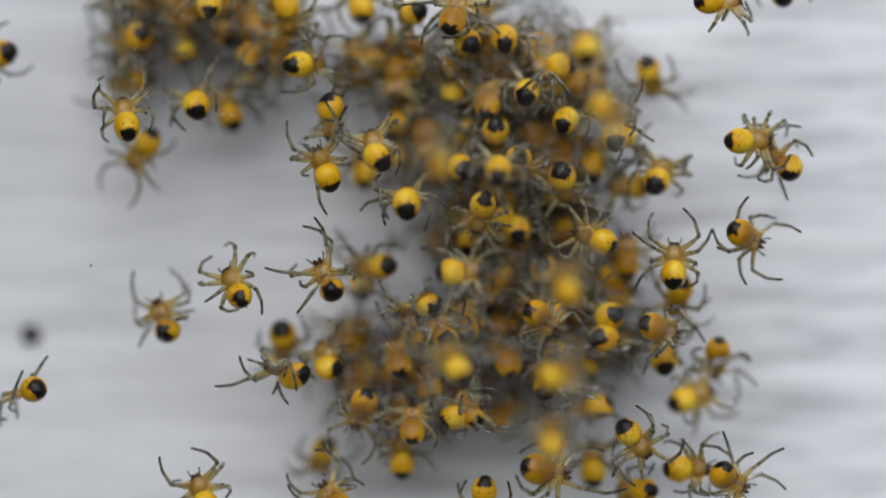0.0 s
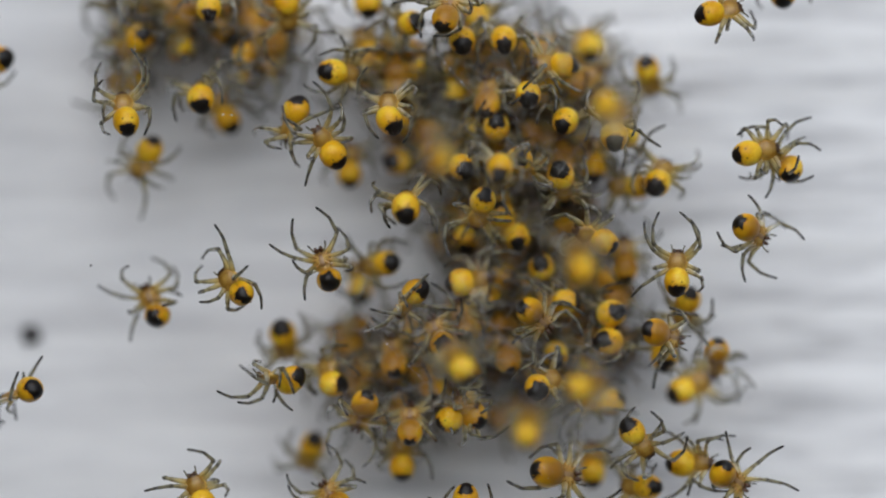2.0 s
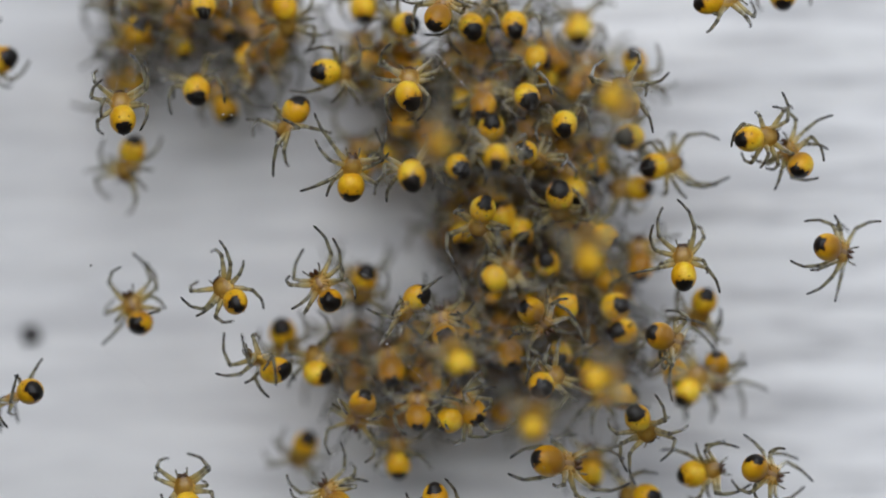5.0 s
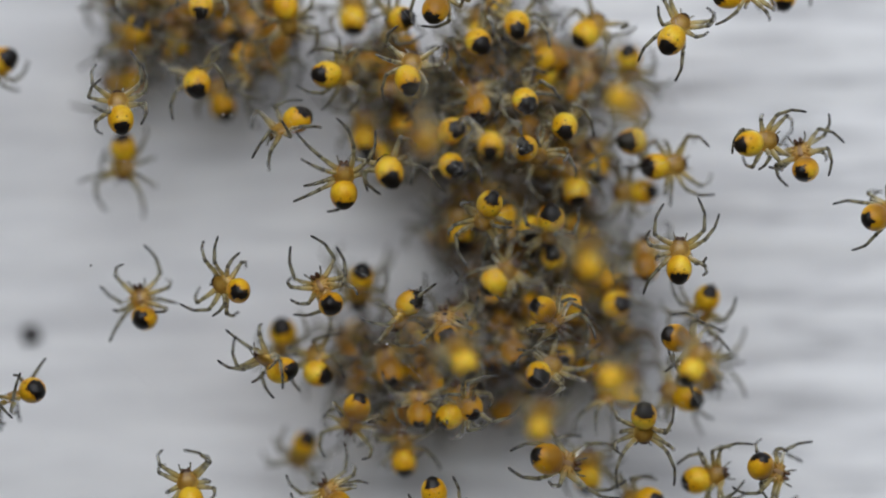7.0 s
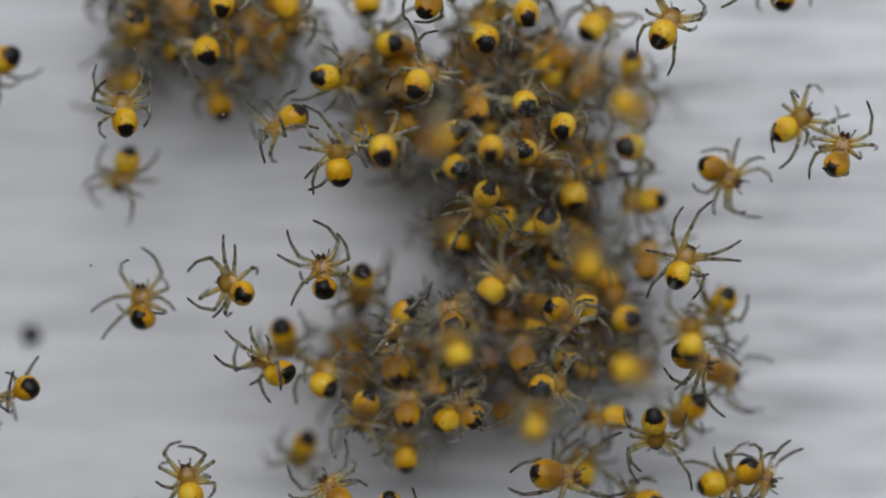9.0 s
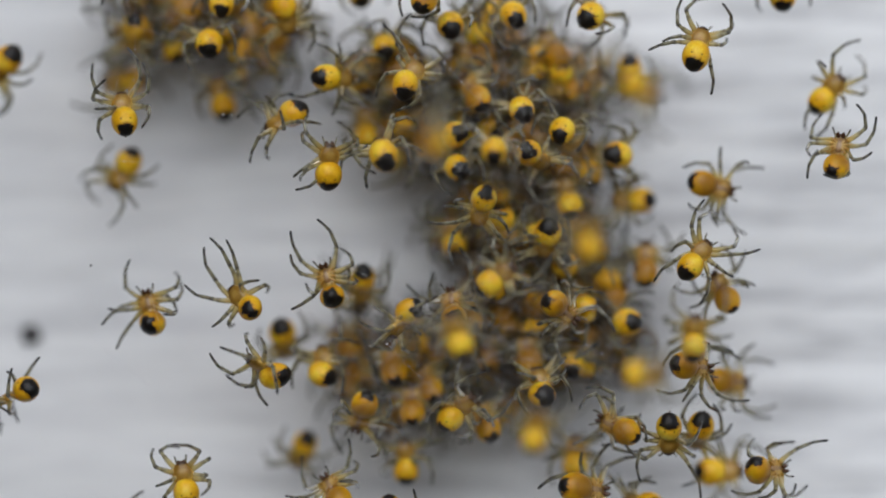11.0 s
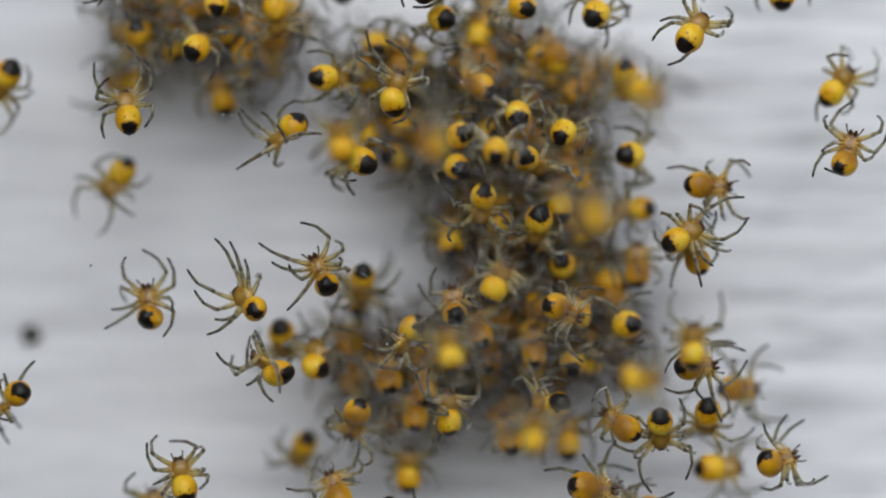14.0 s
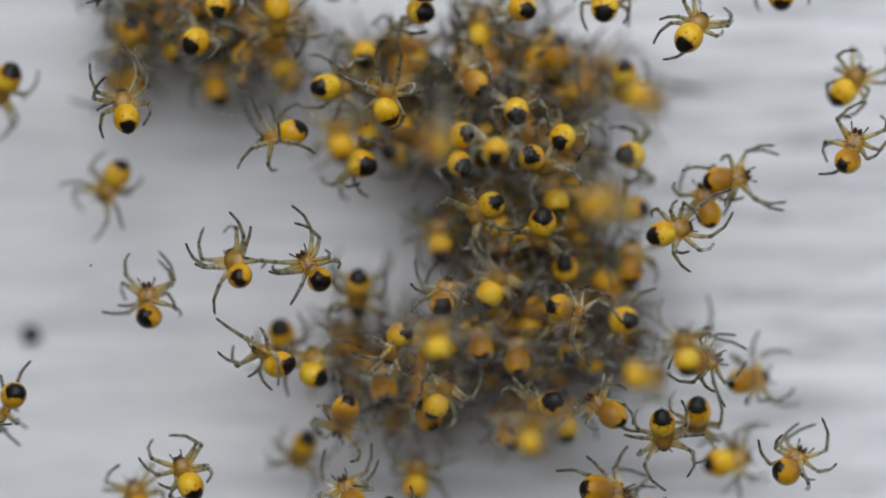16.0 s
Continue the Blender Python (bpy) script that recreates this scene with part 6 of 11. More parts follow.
    go(69, [(0, 0.55, -4.50, 120), (0.5, 0.88, -4.62, 120), (1.5, 0.74, -4.46, 120), (2, 0.76, -4.50, 120), (2.5, 0.71, -4.57, 118.3), (3.5, 0.65, -4.36, 115), (7, 0.82, -4.29, 115), (7.5, 1.05, -4.24, 113.8), (8, 0.85, -4.09, 112.5), (8.5, 0.75, -4.01, 111.2), (9, 0.59, -4.02, 110), (12.5, 0.72, -3.35, 110), (13.5, 0.44, -4.08, 105), (14, 0.32, -4.10, 102.5), (14.5, -0.02, -4.19, 100), (15, -0.13, -3.97, 100), (15.5, -0.14, -3.79, 100), (16, -0.19, -3.77, 100)])
    go(70, [(0, 2.44, -4.29, 100), (7, 2.61, -3.87, 100), (7.5, 2.70, -4.04, 100), (8, 2.63, -4.11, 100), (9, 2.97, -4.08, 100), (12.5, 3.28, -4.29, 95), (14.5, 3.45, -3.81, 90), (16, 2.76, -4.19, 95)])
    go(71, [(0, 4.23, -3.94, 95), (0.5, 4.21, -3.88, 95), (1, 4.12, -3.91, 95), (2, 4.20, -3.95, 95), (3.5, 4.29, -3.94, 95), (7, 4.44, -4.02, 95), (12.5, 4.86, -4.40, 90), (16, 4.76, -3.87, 90)])
    go(72, [(0, 3.81, -5.20, 30), (1, 3.52, -5.19, 30), (1.5, 3.49, -5.20, 30), (3.5, 3.60, -5.11, 35), (6.3, 3.66, -5.09, 35), (7, 3.54, -4.71, 35), (7.5, 3.49, -5.03, 30), (8, 3.83, -4.99, 23.3), (8.5, 3.59, -4.89, 16.7), (9, 3.64, -5.18, 10), (11, 3.70, -5.45, 100), (11.3, 3.66, -5.20, 130), (12.5, 3.75, -5.60, 170), (13.5, 4.13, -5.77, 172), (14.5, 4.38, -5.83, 180), (16, 4.08, -5.77, 190)])
    go(73, [(0, 3.96, -4.78, 20), (0.5, 4.55, -5.03, 20), (1.5, 4.86, -5.28, 20), (3.5, 5.39, -4.86, 15), (4.2, 5.49, -4.93, 15), (6.3, 5.87, -4.82, 12), (7, 6.13, -4.86, 10), (7.5, 6.40, -4.33, 8.8), (8, 6.52, -4.38, 7.5), (8.5, 6.44, -4.33, 6.2), (9, 6.65, -4.50, 5), (11.3, 7.11, -4.71, 5), (12, 7.21, -4.78, 5), (12.5, 6.97, -4.65, 5), (13, 7.01, -4.95, 4.3), (13.5, 7.02, -4.73, 3.6), (14, 7.00, -4.84, 2.9), (14.5, 7.08, -4.69, 2.1), (15, 6.93, -4.60, 1.4), (16, 7.11, -4.71, 0)])
    go(74, [(0, -4.25, -4.44, 110), (0.5, -4.03, -4.59, 111), (1, -4.04, -4.93, 112), (1.5, -4.15, -5.09, 115), (2, -4.08, -5.03, 115), (2.5, -4.23, -4.82, 110), (3, -4.29, -4.26, 106), (3.5, -4.67, -4.40, 102), (4.2, -4.67, -4.65, 102), (7, -4.67, -4.65, 100), (7.5, -4.49, -4.71, 97), (8, -4.67, -4.79, 94), (8.5, -4.55, -4.94, 91), (9, -4.46, -5.09, 88), (12.5, -4.59, -4.40, 95), (14.5, -4.78, -4.40, 95), (16, -4.82, -4.71, 95)])
    go(75, [(0, -2.93, -5.70, 250), (1.5, -2.91, -5.78, 250), (2.5, -2.90, -5.69, 250), (3.5, -2.86, -5.66, 250), (7, -3.20, -5.87, 250), (9, -2.86, -5.77, 250), (12.5, -3.14, -5.83, 250), (13.5, -3.35, -6.08, 250), (14.5, -3.03, -6.04, 250), (16, -3.62, -5.96, 250)])
    go(76, [(0, -1.14, -6.82, 90, 0.68, -36, 180), (0.5, -1.21, -7.01, 90, 0.7, -36, 180), (1.5, -1.31, -6.92, 90, 0.73, -36, 180), (2, -1.23, -6.84, 90.5, 0.74, -36, 180), (2.5, -1.02, -6.66, 91, 0.76, -36, 180), (3, -0.84, -6.9, 91.5, 0.77, -36, 180), (3.5, -0.93, -6.71, 92, 0.79, -36, 180), (7, -0.88, -6.19, 90, 0.9, -36, 180), (7.5, -0.72, -6.46, 95, 1.02, -36, 180), (8, -0.82, -6.46, 93.3, 1.14, -36, 180), (8.5, -1.04, -6.1, 91.7, 1.25, -36, 180), (9, -1.31, -6.19, 90, 1.37, -36, 180), (12.5, -1.03, -6.04, 92, 2.2, -36, 180), (14.5, -1.03, -6.4, 90, 2.2, -36, 180), (16, -0.51, -6.34, 120, 2.2, -36, 180)])
    go(77, [(0, 0.40, -6.25, 20), (1, 0.30, -6.41, 20), (2, 0.23, -6.34, 20), (2.5, 0.19, -6.45, 20), (3, 0.31, -6.46, 20), (3.5, 0.23, -6.44, 20), (7, 0.23, -6.25, 30), (7.5, 0.27, -6.21, 31.2), (8.5, 0.06, -6.28, 33.8), (9, 0.13, -6.40, 35), (12.5, 0.27, -6.29, 60), (13, 0.26, -6.46, 68.8), (13.5, 0.16, -6.50, 77.5), (14.5, 0.27, -6.25, 95), (15, 0.13, -5.95, 83.3), (15.5, -0.21, -6.20, 71.7), (16, -0.29, -5.87, 60)])
    go(78, [(0, -4.40, -7.45, 250), (1, -4.40, -7.39, 250), (1.5, -4.76, -7.28, 250), (2, -4.86, -7.28, 250), (3.5, -5.03, -7.24, 245), (7, -5.14, -7.24, 245), (16, -5.14, -7.24, 245)])
    go(79, [(0, -1.52, -8.08, 90, 2.55, 10, 0), (1, -1.64, -8.05, 90.6, 2.55, 10, 0), (1.5, -1.58, -8.12, 90.9, 2.55, 10, 0), (2.5, -1.51, -8.15, 91.4, 2.55, 10, 0), (3, -1.71, -8.11, 91.7, 2.55, 10, 0), (3.5, -1.7, -8.15, 92, 2.55, 10, 0), (7, -1.45, -7.98, 95, 2.55, 10, 0), (7.5, -1.28, -7.97, 95, 2.55, 10, 0), (8, -1.31, -7.83, 95, 2.55, 10, 0), (8.5, -1.27, -7.72, 95, 2.55, 10, 0), (9, -1.39, -7.87, 95, 2.55, 10, 0), (12.5, -1.35, -8.4, 90, 3.2, 10, 0), (14.5, -1.24, -8.71, 88, 3.43, 10, 0), (16, -1.03, -8.92, 85, 3.6, 10, 0)])
    go(80, [(0, 4.02, -7.35, 100, -6, 25, 0), (1.5, 3.07, -7.03, 85, -6, 25, 0), (3.5, 3.39, -6.82, 85, -6, 25, 0), (4.2, 3.22, -6.78, 85, -6, 25, 0), (6.3, 3.60, -6.61, 82, -6, 25, 0), (7, 3.60, -6.71, 80, -6, 25, 0), (8, 3.33, -6.68, 80, -6, 25, 0), (9, 3.39, -6.71, 80, -6, 25, 0), (12.5, 3.39, -7.35, 85, -6, 25, 0), (14, 3.35, -7.19, 85, -6, 25, 0), (14.5, 3.42, -7.20, 85, -6, 25, 0), (15, 3.36, -7.15, 85, -6, 25, 0), (15.5, 3.31, -7.23, 85, -6, 25, 0), (16, 3.28, -7.24, 85, -6, 25, 0)])
    go(81, [(0, 1.54, -8.99, 265), (0.5, 1.22, -8.76, 266), (1, 1.15, -8.80, 267), (1.5, 0.93, -8.92, 268), (2, 0.85, -9.26, 268.5), (2.5, 0.39, -8.98, 269), (3, 0.44, -9.05, 269.5), (3.5, -0.19, -9.45, 270), (5, -0.29, -9.24, 275), (7, -0.34, -9.03, 280), (9, -1.98, -9.56, 275), (16, -1.98, -9.77, 275)])
    go(82, [(0, 3.49, -8.19, 345), (0.5, 3.42, -8.13, 345), (1, 3.34, -8.23, 345), (1.5, 3.45, -8.29, 345), (2, 3.86, -8.30, 347.5), (2.5, 3.65, -8.21, 350), (3.5, 3.75, -8.29, 355), (6.3, 3.92, -7.56, 342), (7, 3.87, -7.81, 342), (7.5, 3.92, -7.94, 342), (8, 3.90, -8.24, 344.7), (8.5, 3.99, -8.39, 347.3), (9, 3.85, -8.40, 350), (11.3, 4.97, -8.92, 350), (12.5, 4.90, -8.76, 350), (13.5, 5.18, -8.92, 350), (14.5, 5.28, -8.82, 350), (16, 5.70, -8.99, 350)])
    go(83, [(0, -3.87, -9.60, 125), (7, -3.87, -9.56, 125), (7.5, -3.97, -9.58, 125), (8, -3.81, -9.54, 125), (8.5, -3.81, -9.62, 125), (9, -3.87, -9.39, 125), (12.5, -3.87, -9.35, 115), (14.5, -3.87, -9.28, 110), (16, -3.35, -9.51, 112)])
    go(84, [(0, -1.64, -4.29, 95), (1, -1.67, -4.41, 95), (1.5, -1.73, -4.45, 95), (2, -1.82, -4.30, 95), (3, -1.40, -4.32, 95), (3.5, -1.68, -4.40, 95), (7, -1.98, -4.61, 100), (9, -1.77, -4.50, 100), (16, -2.19, -5.24, 100)])
    go(85, [(0, -0.51, -5.24, 100), (7, -0.29, -5.24, 110), (16, -0.93, -5.45, 100)])
    go(86, [(0, -3.03, -1.41, 90), (7, -3.14, -1.87, 90), (16, -3.14, -2.08, 90)])
    go(87, [(0, 5.60, -8.36, 90), (0.5, 5.42, -8.28, 90), (1, 5.63, -8.40, 90), (2.5, 5.53, -8.37, 90), (3, 5.64, -8.37, 90), (3.5, 5.60, -8.36, 90), (7, 5.39, -8.61, 90), (12.5, 4.76, -7.77, 90), (16, 4.55, -6.71, 95)])
    go(88, [(0, -1.03, -3.45, 100), (16, -0.93, -3.77, 100)])
    go(89, [(0, 1.64, -1.87, 90), (9, 1.73, -1.77, 90), (16, 2.44, -1.24, 90)])
    go(90, [(0, 0.80, -2.93, 100), (7, 0.65, -3.03, 100), (9, 0.65, -2.61, 100), (12.5, 1.28, -2.93, 100), (16, 1.39, -3.77, 100)])
    go(91, [(0, 8.59, -0.97, 88), (0.5, 8.52, -0.87, 88), (1, 8.42, -0.62, 88), (1.5, 8.61, -1.07, 88), (2, 8.71, -1.24, 88), (2.5, 8.97, -1.24, 92), (3, 9.09, -1.18, 93.5), (3.5, 9.11, -1.28, 95), (4.2, 9.39, -1.62, 95), (5, 8.97, -1.03, 92), (6.3, 9.03, -1.62, 88), (7, 8.80, -0.78, 88), (9, 8.76, -0.99, 65), (11.3, 9.22, -0.51, 52), (12, 9.07, 0.10, 49.7), (12.5, 8.97, 0.17, 48), (13, 9.16, -0.18, 44), (13.5, 9.14, 0.02, 40), (14.5, 8.17, 0.48, 20), (16, 8.12, 0.55, 15)])
    go(92, [(0, 6.23, -2.5, 200, 1.53, -34, 0), (0.5, 6.21, -2.41, 200, 1.53, -34, 0), (1, 6.25, -2.31, 200, 1.53, -34, 0), (2, 6.29, -2.4, 200, 1.53, -34, 0), (3, 6.27, -1.9, 196.7, 1.53, -34, 0), (3.5, 6.4, -2.19, 195, 1.53, -34, 0), (7, 6.48, -2.08, 190, 2.8, -34, 0), (9, 6.86, -2.61, 182, 2.8, -34, 0), (12.5, 6.9, -2.76, 180, 1.8, -34, 0), (14.5, 6.86, -2.82, 180, 1.8, -34, 0), (16, 6.76, -2.67, 180, 1.8, -34, 0)])
    go(93, [(0, 5.98, -3.35, 20, 1.36, -30, -30), (0.5, 5.97, -3.27, 18.8, 1.36, -30, -30), (1, 6.02, -3.35, 17.5, 1.36, -30, -30), (1.5, 6.04, -3.43, 16.2, 1.36, -30, -30), (2, 6.13, -3.45, 15, 1.36, -30, -30), (2.5, 6.23, -3.36, 16.7, 1.36, -30, -30), (3, 6.47, -3.27, 18.3, 1.36, -30, -30), (3.5, 6.61, -3.35, 20, 1.36, -30, -30), (4.2, 6.71, -3.14, 20, 1.36, -30, -30), (7, 6.44, -3.03, 15, 4.6, -30, -30), (9, 6.44, -3.35, 15, 4.69, -30, -30), (16, 6.34, -3.56, 15, 5, -30, -30)])
    go(94, [(0, 7.81, -2.88, 340), (2, 7.91, -3.09, 340), (3.5, 8.02, -3.35, 338), (4.2, 7.98, -3.30, 338), (6.3, 8.44, -3.20, 336), (7, 8.65, -3.30, 335), (9, 9.03, -3.94, 335), (12.5, 8.92, -4.40, 360), (14.5, 9.22, -4.36, 360), (16, 9.28, -4.19, 365)])
    go(95, [(0, 8.23, -4.15, 90, 2.5, -20, 0), (3.5, 8.34, -4.02, 95, 2.5, -20, 0), (5, 8.76, -4.71, 120, 2.5, -20, 0), (7, 9.14, -5.56, 160, 2.5, -20, 0), (9, 9.35, -5.83, 220, 2.5, -20, 0), (11.3, 9.70, -6.61, 255, 1.1, -38, 0), (12, 9.89, -6.45, 259.1, 1.1, -38, 0), (12.5, 9.81, -6.40, 262, 1.1, -38, 0), (13, 9.90, -6.22, 262, 1.1, -38, 0), (13.5, 9.87, -5.98, 262, 1.1, -38, 0), (14, 9.88, -6.07, 262, 1.1, -38, 0), (14.5, 9.56, -5.98, 262, 1.1, -38, 0), (15, 9.48, -6.11, 263, 1.1, -38, 0), (15.5, 9.54, -6.04, 264, 1.1, -38, 0), (16, 9.49, -6.04, 265, 1.1, -38, 0)])
    go(96, [(0, 10.23, -3.77, 262), (3.5, 10.19, -3.94, 262), (4.2, 10.33, -4.29, 265), (7, 9.60, -4.29, 300), (9, 10.06, -4.50, 340), (12.5, 10.44, -5.14, 355), (14.5, 10.82, -5.20, 360), (16, 11.07, -4.93, 370)])
    go(97, [(0, 8.90, -5.66, 20, -3.2, 0, 0), (0.5, 8.92, -5.80, 20.7, -3.2, 0, 0), (1, 8.65, -5.54, 21.3, -3.2, 0, 0), (1.5, 8.86, -5.45, 22, -3.2, 0, 0), (2, 8.86, -5.30, 25, -3.2, 0, 0), (2.5, 8.91, -5.15, 35, -3.2, 0, 0), (3, 9.16, -4.87, 45, -3.2, 0, 0), (3.5, 9.18, -5.24, 55, -3.2, 0, 0), (4.2, 9.07, -5.39, 55, -3.2, 0, 0), (6.3, 9.07, -5.24, 58, -3.2, 0, 0), (7, 9.22, -4.61, 60, -3.2, 0, 0), (9, 9.22, -3.66, 88, -2.6, 15, 0), (12.5, 9.39, -3.77, 85, -2.6, 15, 0), (13, 9.21, -3.95, 86.2, -2.6, 15, 0), (13.5, 9.16, -4.05, 87.5, -2.6, 15, 0), (14, 9.30, -3.98, 88.8, -2.6, 15, 0), (14.5, 9.28, -4.29, 90, -2.6, 15, 0), (15, 9.20, -4.29, 91.7, -2.6, 15, 0), (15.5, 8.93, -4.29, 93.3, -2.6, 15, 0), (16, 9.07, -4.19, 95, -2.6, 15, 0)])
    go(98, [(0, 6.90, -6.82, 310, 0, -2, 0), (2, 7.03, -6.78, 308, 0, -2, 0), (2.5, 7.28, -6.40, 300, 0, -2, 0), (3.5, 7.54, -5.83, 290, 0, -25, 0), (4.2, 7.43, -6.19, 300, 0, -25, 0), (6.3, 7.07, -6.29, 302, 0, -25, 0), (7, 7.49, -6.19, 270, 0, -25, 0), (7.5, 7.72, -6.12, 271.2, 0, -25, 0), (8, 7.73, -6.53, 272.5, 0, -25, 0), (8.5, 7.41, -6.53, 273.8, 0, -25, 0), (9, 7.87, -6.40, 275, 0, -25, 0), (11.3, 8.44, -6.61, 270, 0, -25, 0), (12, 8.50, -6.51, 275.8, 0, -25, 0), (12.5, 8.08, -6.65, 280, 0, -25, 0), (13, 8.03, -6.66, 277.5, 0, -25, 0), (13.5, 8.34, -6.44, 275, 0, -25, 0), (14, 8.09, -6.42, 272.5, 0, -25, 0), (14.5, 8.23, -6.50, 270, 0, -25, 0), (15, 8.34, -6.69, 271.7, 0, -25, 0), (16, 8.17, -6.46, 275, 0, -25, 0)])
    go(99, [(0, 8.76, -8.19, 0, 1.5, 20, 0), (2, 8.86, -7.98, 0, 1.5, 20, 0), (3.5, 9.18, -8.23, 12, 1.5, 20, 0), (4.2, 9.28, -8.25, 12, 1.5, 20, 0), (6.3, 9.28, -8.61, 12, 1.5, 20, 0), (7, 9.43, -8.61, 15, 1.5, 20, 0), (7.5, 9.75, -8.34, 15, 1.5, 20, 0), (8, 9.63, -8.82, 15, 1.5, 20, 0), (8.5, 9.76, -8.83, 15, 1.5, 20, 0), (9, 10.02, -8.78, 15, 1.5, 20, 0), (11.3, 9.81, -8.23, 0, -3.2, 0, -10), (12, 9.54, -8.07, -2.9, -3.2, 0, -10), (12.5, 9.81, -7.98, -5, -3.2, 0, -10), (13, 9.76, -8.15, -2.5, -3.2, 0, -10), (13.5, 9.87, -8.19, 0, -3.2, 0, -10), (14.5, 10.02, -8.19, 5, -3.2, 0, -10), (15, 10.22, -8.11, 7.3, -3.2, 0, -10), (15.5, 10.23, -7.87, 9.7, -3.2, 0, -10), (16, 10.27, -7.98, 12, -3.2, 0, -10)])
    go(100, [(0, 10.44, -8.40, 325), (2, 10.44, -8.36, 325), (2.5, 10.36, -8.34, 327.5), (3, 10.86, -8.23, 330), (3.5, 11.07, -8.29, 330), (4.2, 11.39, -8.15, 332), (6.3, 11.77, -8.15, 335), (7, 11.85, -8.08, 335), (7.5, 11.88, -8.03, 333.9), (8, 11.98, -7.98, 332.7), (8.5, 11.66, -8.12, 331.6), (9.2, 11.39, -8.29, 330), (11.3, 11.75, -8.19, 360), (12.5, 11.60, -8.08, 360), (13, 11.86, -8.14, 365), (13.5, 12.08, -7.94, 370), (14, 12.17, -7.96, 372.5), (14.5, 12.59, -8.08, 375), (15, 12.64, -8.13, 386), (16, 12.76, -8.29, 408)])
    go(101, [(0, 7.49, -8.99, 180), (1.5, 7.66, -8.86, 178.5), (2, 7.64, -8.86, 178), (2.5, 7.54, -8.87, 178.7), (3.5, 7.54, -9.03, 180), (7, 7.70, -9.35, 180), (16, 7.70, -9.77, 180)])
    go(102, [(0, 6.86, -0.61, 90), (0.5, 6.82, -0.59, 90.3), (1.5, 6.70, -0.72, 90.9), (2.5, 6.97, -0.74, 91.4), (3, 7.12, -0.47, 91.7), (3.5, 7.18, -0.61, 92), (7, 7.56, -0.72, 90), (9, 7.60, -0.72, 88), (12.5, 7.39, -1.03, 90), (13, 7.14, -0.97, 89.7), (13.5, 7.08, -0.87, 89.4), (14, 7.25, -0.94, 89.1), (15, 7.11, -0.98, 88.6), (15.5, 6.73, -0.98, 88.3), (16, 7.03, -0.82, 88)])
    go(103, [(0, 8.86, -1.49, 250, 2.4, -25, 0), (1.5, 9.07, -1.77, 250, 2.4, -25, 0), (3.5, 9.43, -2.08, 250, 2.4, -25, 0), (6.3, 9.87, -1.81, 250, 2.4, -25, 0), (7, 9.85, -1.81, 248, 2.4, -25, 0), (9, 10.50, -1.87, 240, 2.4, -25, 0), (11.3, 10.61, -1.92, 125, 1.2, -20, 170), (12.5, 10.27, -0.93, 150, 1.2, -20, 170), (13.5, 9.56, -0.82, 120, 1.2, -20, 170), (14.5, 9.49, 0.02, 110, 1.2, -20, 170), (16, 9.91, 1.28, 100, 1.2, -20, 170)])
    go(104, [(0, 5.81, -5.87, 180, 2.5, 0, 60), (7, 6.86, -5.45, 180, 2.5, 0, 60), (9, 6.48, -6.29, 175, 2.5, 0, 60), (11.3, 6.86, -6.82, 150, 0.3, -25, 165), (12.5, 6.86, -6.46, 145, 0.3, -25, 165), (13.5, 6.92, -6.76, 140, 0.3, -25, 165), (14.5, 6.76, -6.61, 145, 0.3, -25, 165), (16, 6.34, -6.19, 140, 0.3, -25, 165)])
    go(105, [(0, 6.65, 4.23, 10), (3.5, 6.82, 4.23, 10), (7, 7.03, 4.02, 5), (9, 6.97, 3.81, 5), (11.3, 6.48, 3.49, 0), (12.5, 6.80, 3.64, 0), (13.5, 6.97, 3.49, 0), (16, 6.97, 3.49, 0)])
    go(106, [(0, 7.28, 2.34, 180), (7, 7.49, 2.13, 180), (9, 7.81, 1.81, 180), (11.3, 7.39, 1.81, 180), (12.5, 7.43, 1.60, 180), (14.5, 7.39, 1.49, 180), (16, 7.18, 1.49, 180)])
    go(107, [(0, 4.23, 2.02, 100), (7, 4.97, 2.13, 100), (12.5, 4.55, 1.45, 100), (16, 4.23, 1.70, 100)])
    go(108, [(0, 12.65, 9.58, 95), (9, 12.65, 9.41, 95), (16, 12.59, 9.45, 95)])
    go(109, [(0, 1.07, -6.19, 130, 0.85, -36, 170), (3.5, 1.22, -6.25, 130, 0.85, -36, 170), (7, 1.01, -5.91, 120, 0.85, -36, 170), (9, 1.07, -6.25, 120, 0.85, -36, 170), (11.5, 2.02, -6.92, 110, 2.2, -36, 170), (12.5, 2.55, -7.24, 100, 2.24, -36, 170), (16, 2.55, -7.03, 100, 2.4, -36, 170)])
    go(110, [(0, 4.02, 6.23, 270), (7, 3.81, 6.55, 270), (9, 4.02, 6.55, 265), (12.5, 4.55, 6.80, 265), (13.5, 4.34, 6.97, 262), (14.5, 4.23, 7.18, 265), (16, 4.23, 7.43, 262)])
    go(111, [(0, 1.39, 7.98, 90), (16, 1.35, 7.85, 90)])
    go(112, [(0, -13.98, 11.60, 0), (9, -13.98, 11.39, 0), (11.3, -13.13, 10.29, 20), (12.5, -13.09, 10.23, 20), (16, -13.13, 10.25, 20)])
    go(113, [(0, -11.03, -11.56, 90), (11, -10.61, -10.92, 90), (13.5, -10.40, -10.29, 100), (14.5, -10.99, -9.98, 100), (16, -11.28, -9.77, 105)])
    go(114, [(0, -11.62, 9.72, 286), (3.5, -11.53, 9.58, 279), (7, -11.53, 9.43, 281), (9, -11.39, 9.56, 281), (12.5, -11.49, 9.56, 282), (16, -11.66, 9.64, 278)])
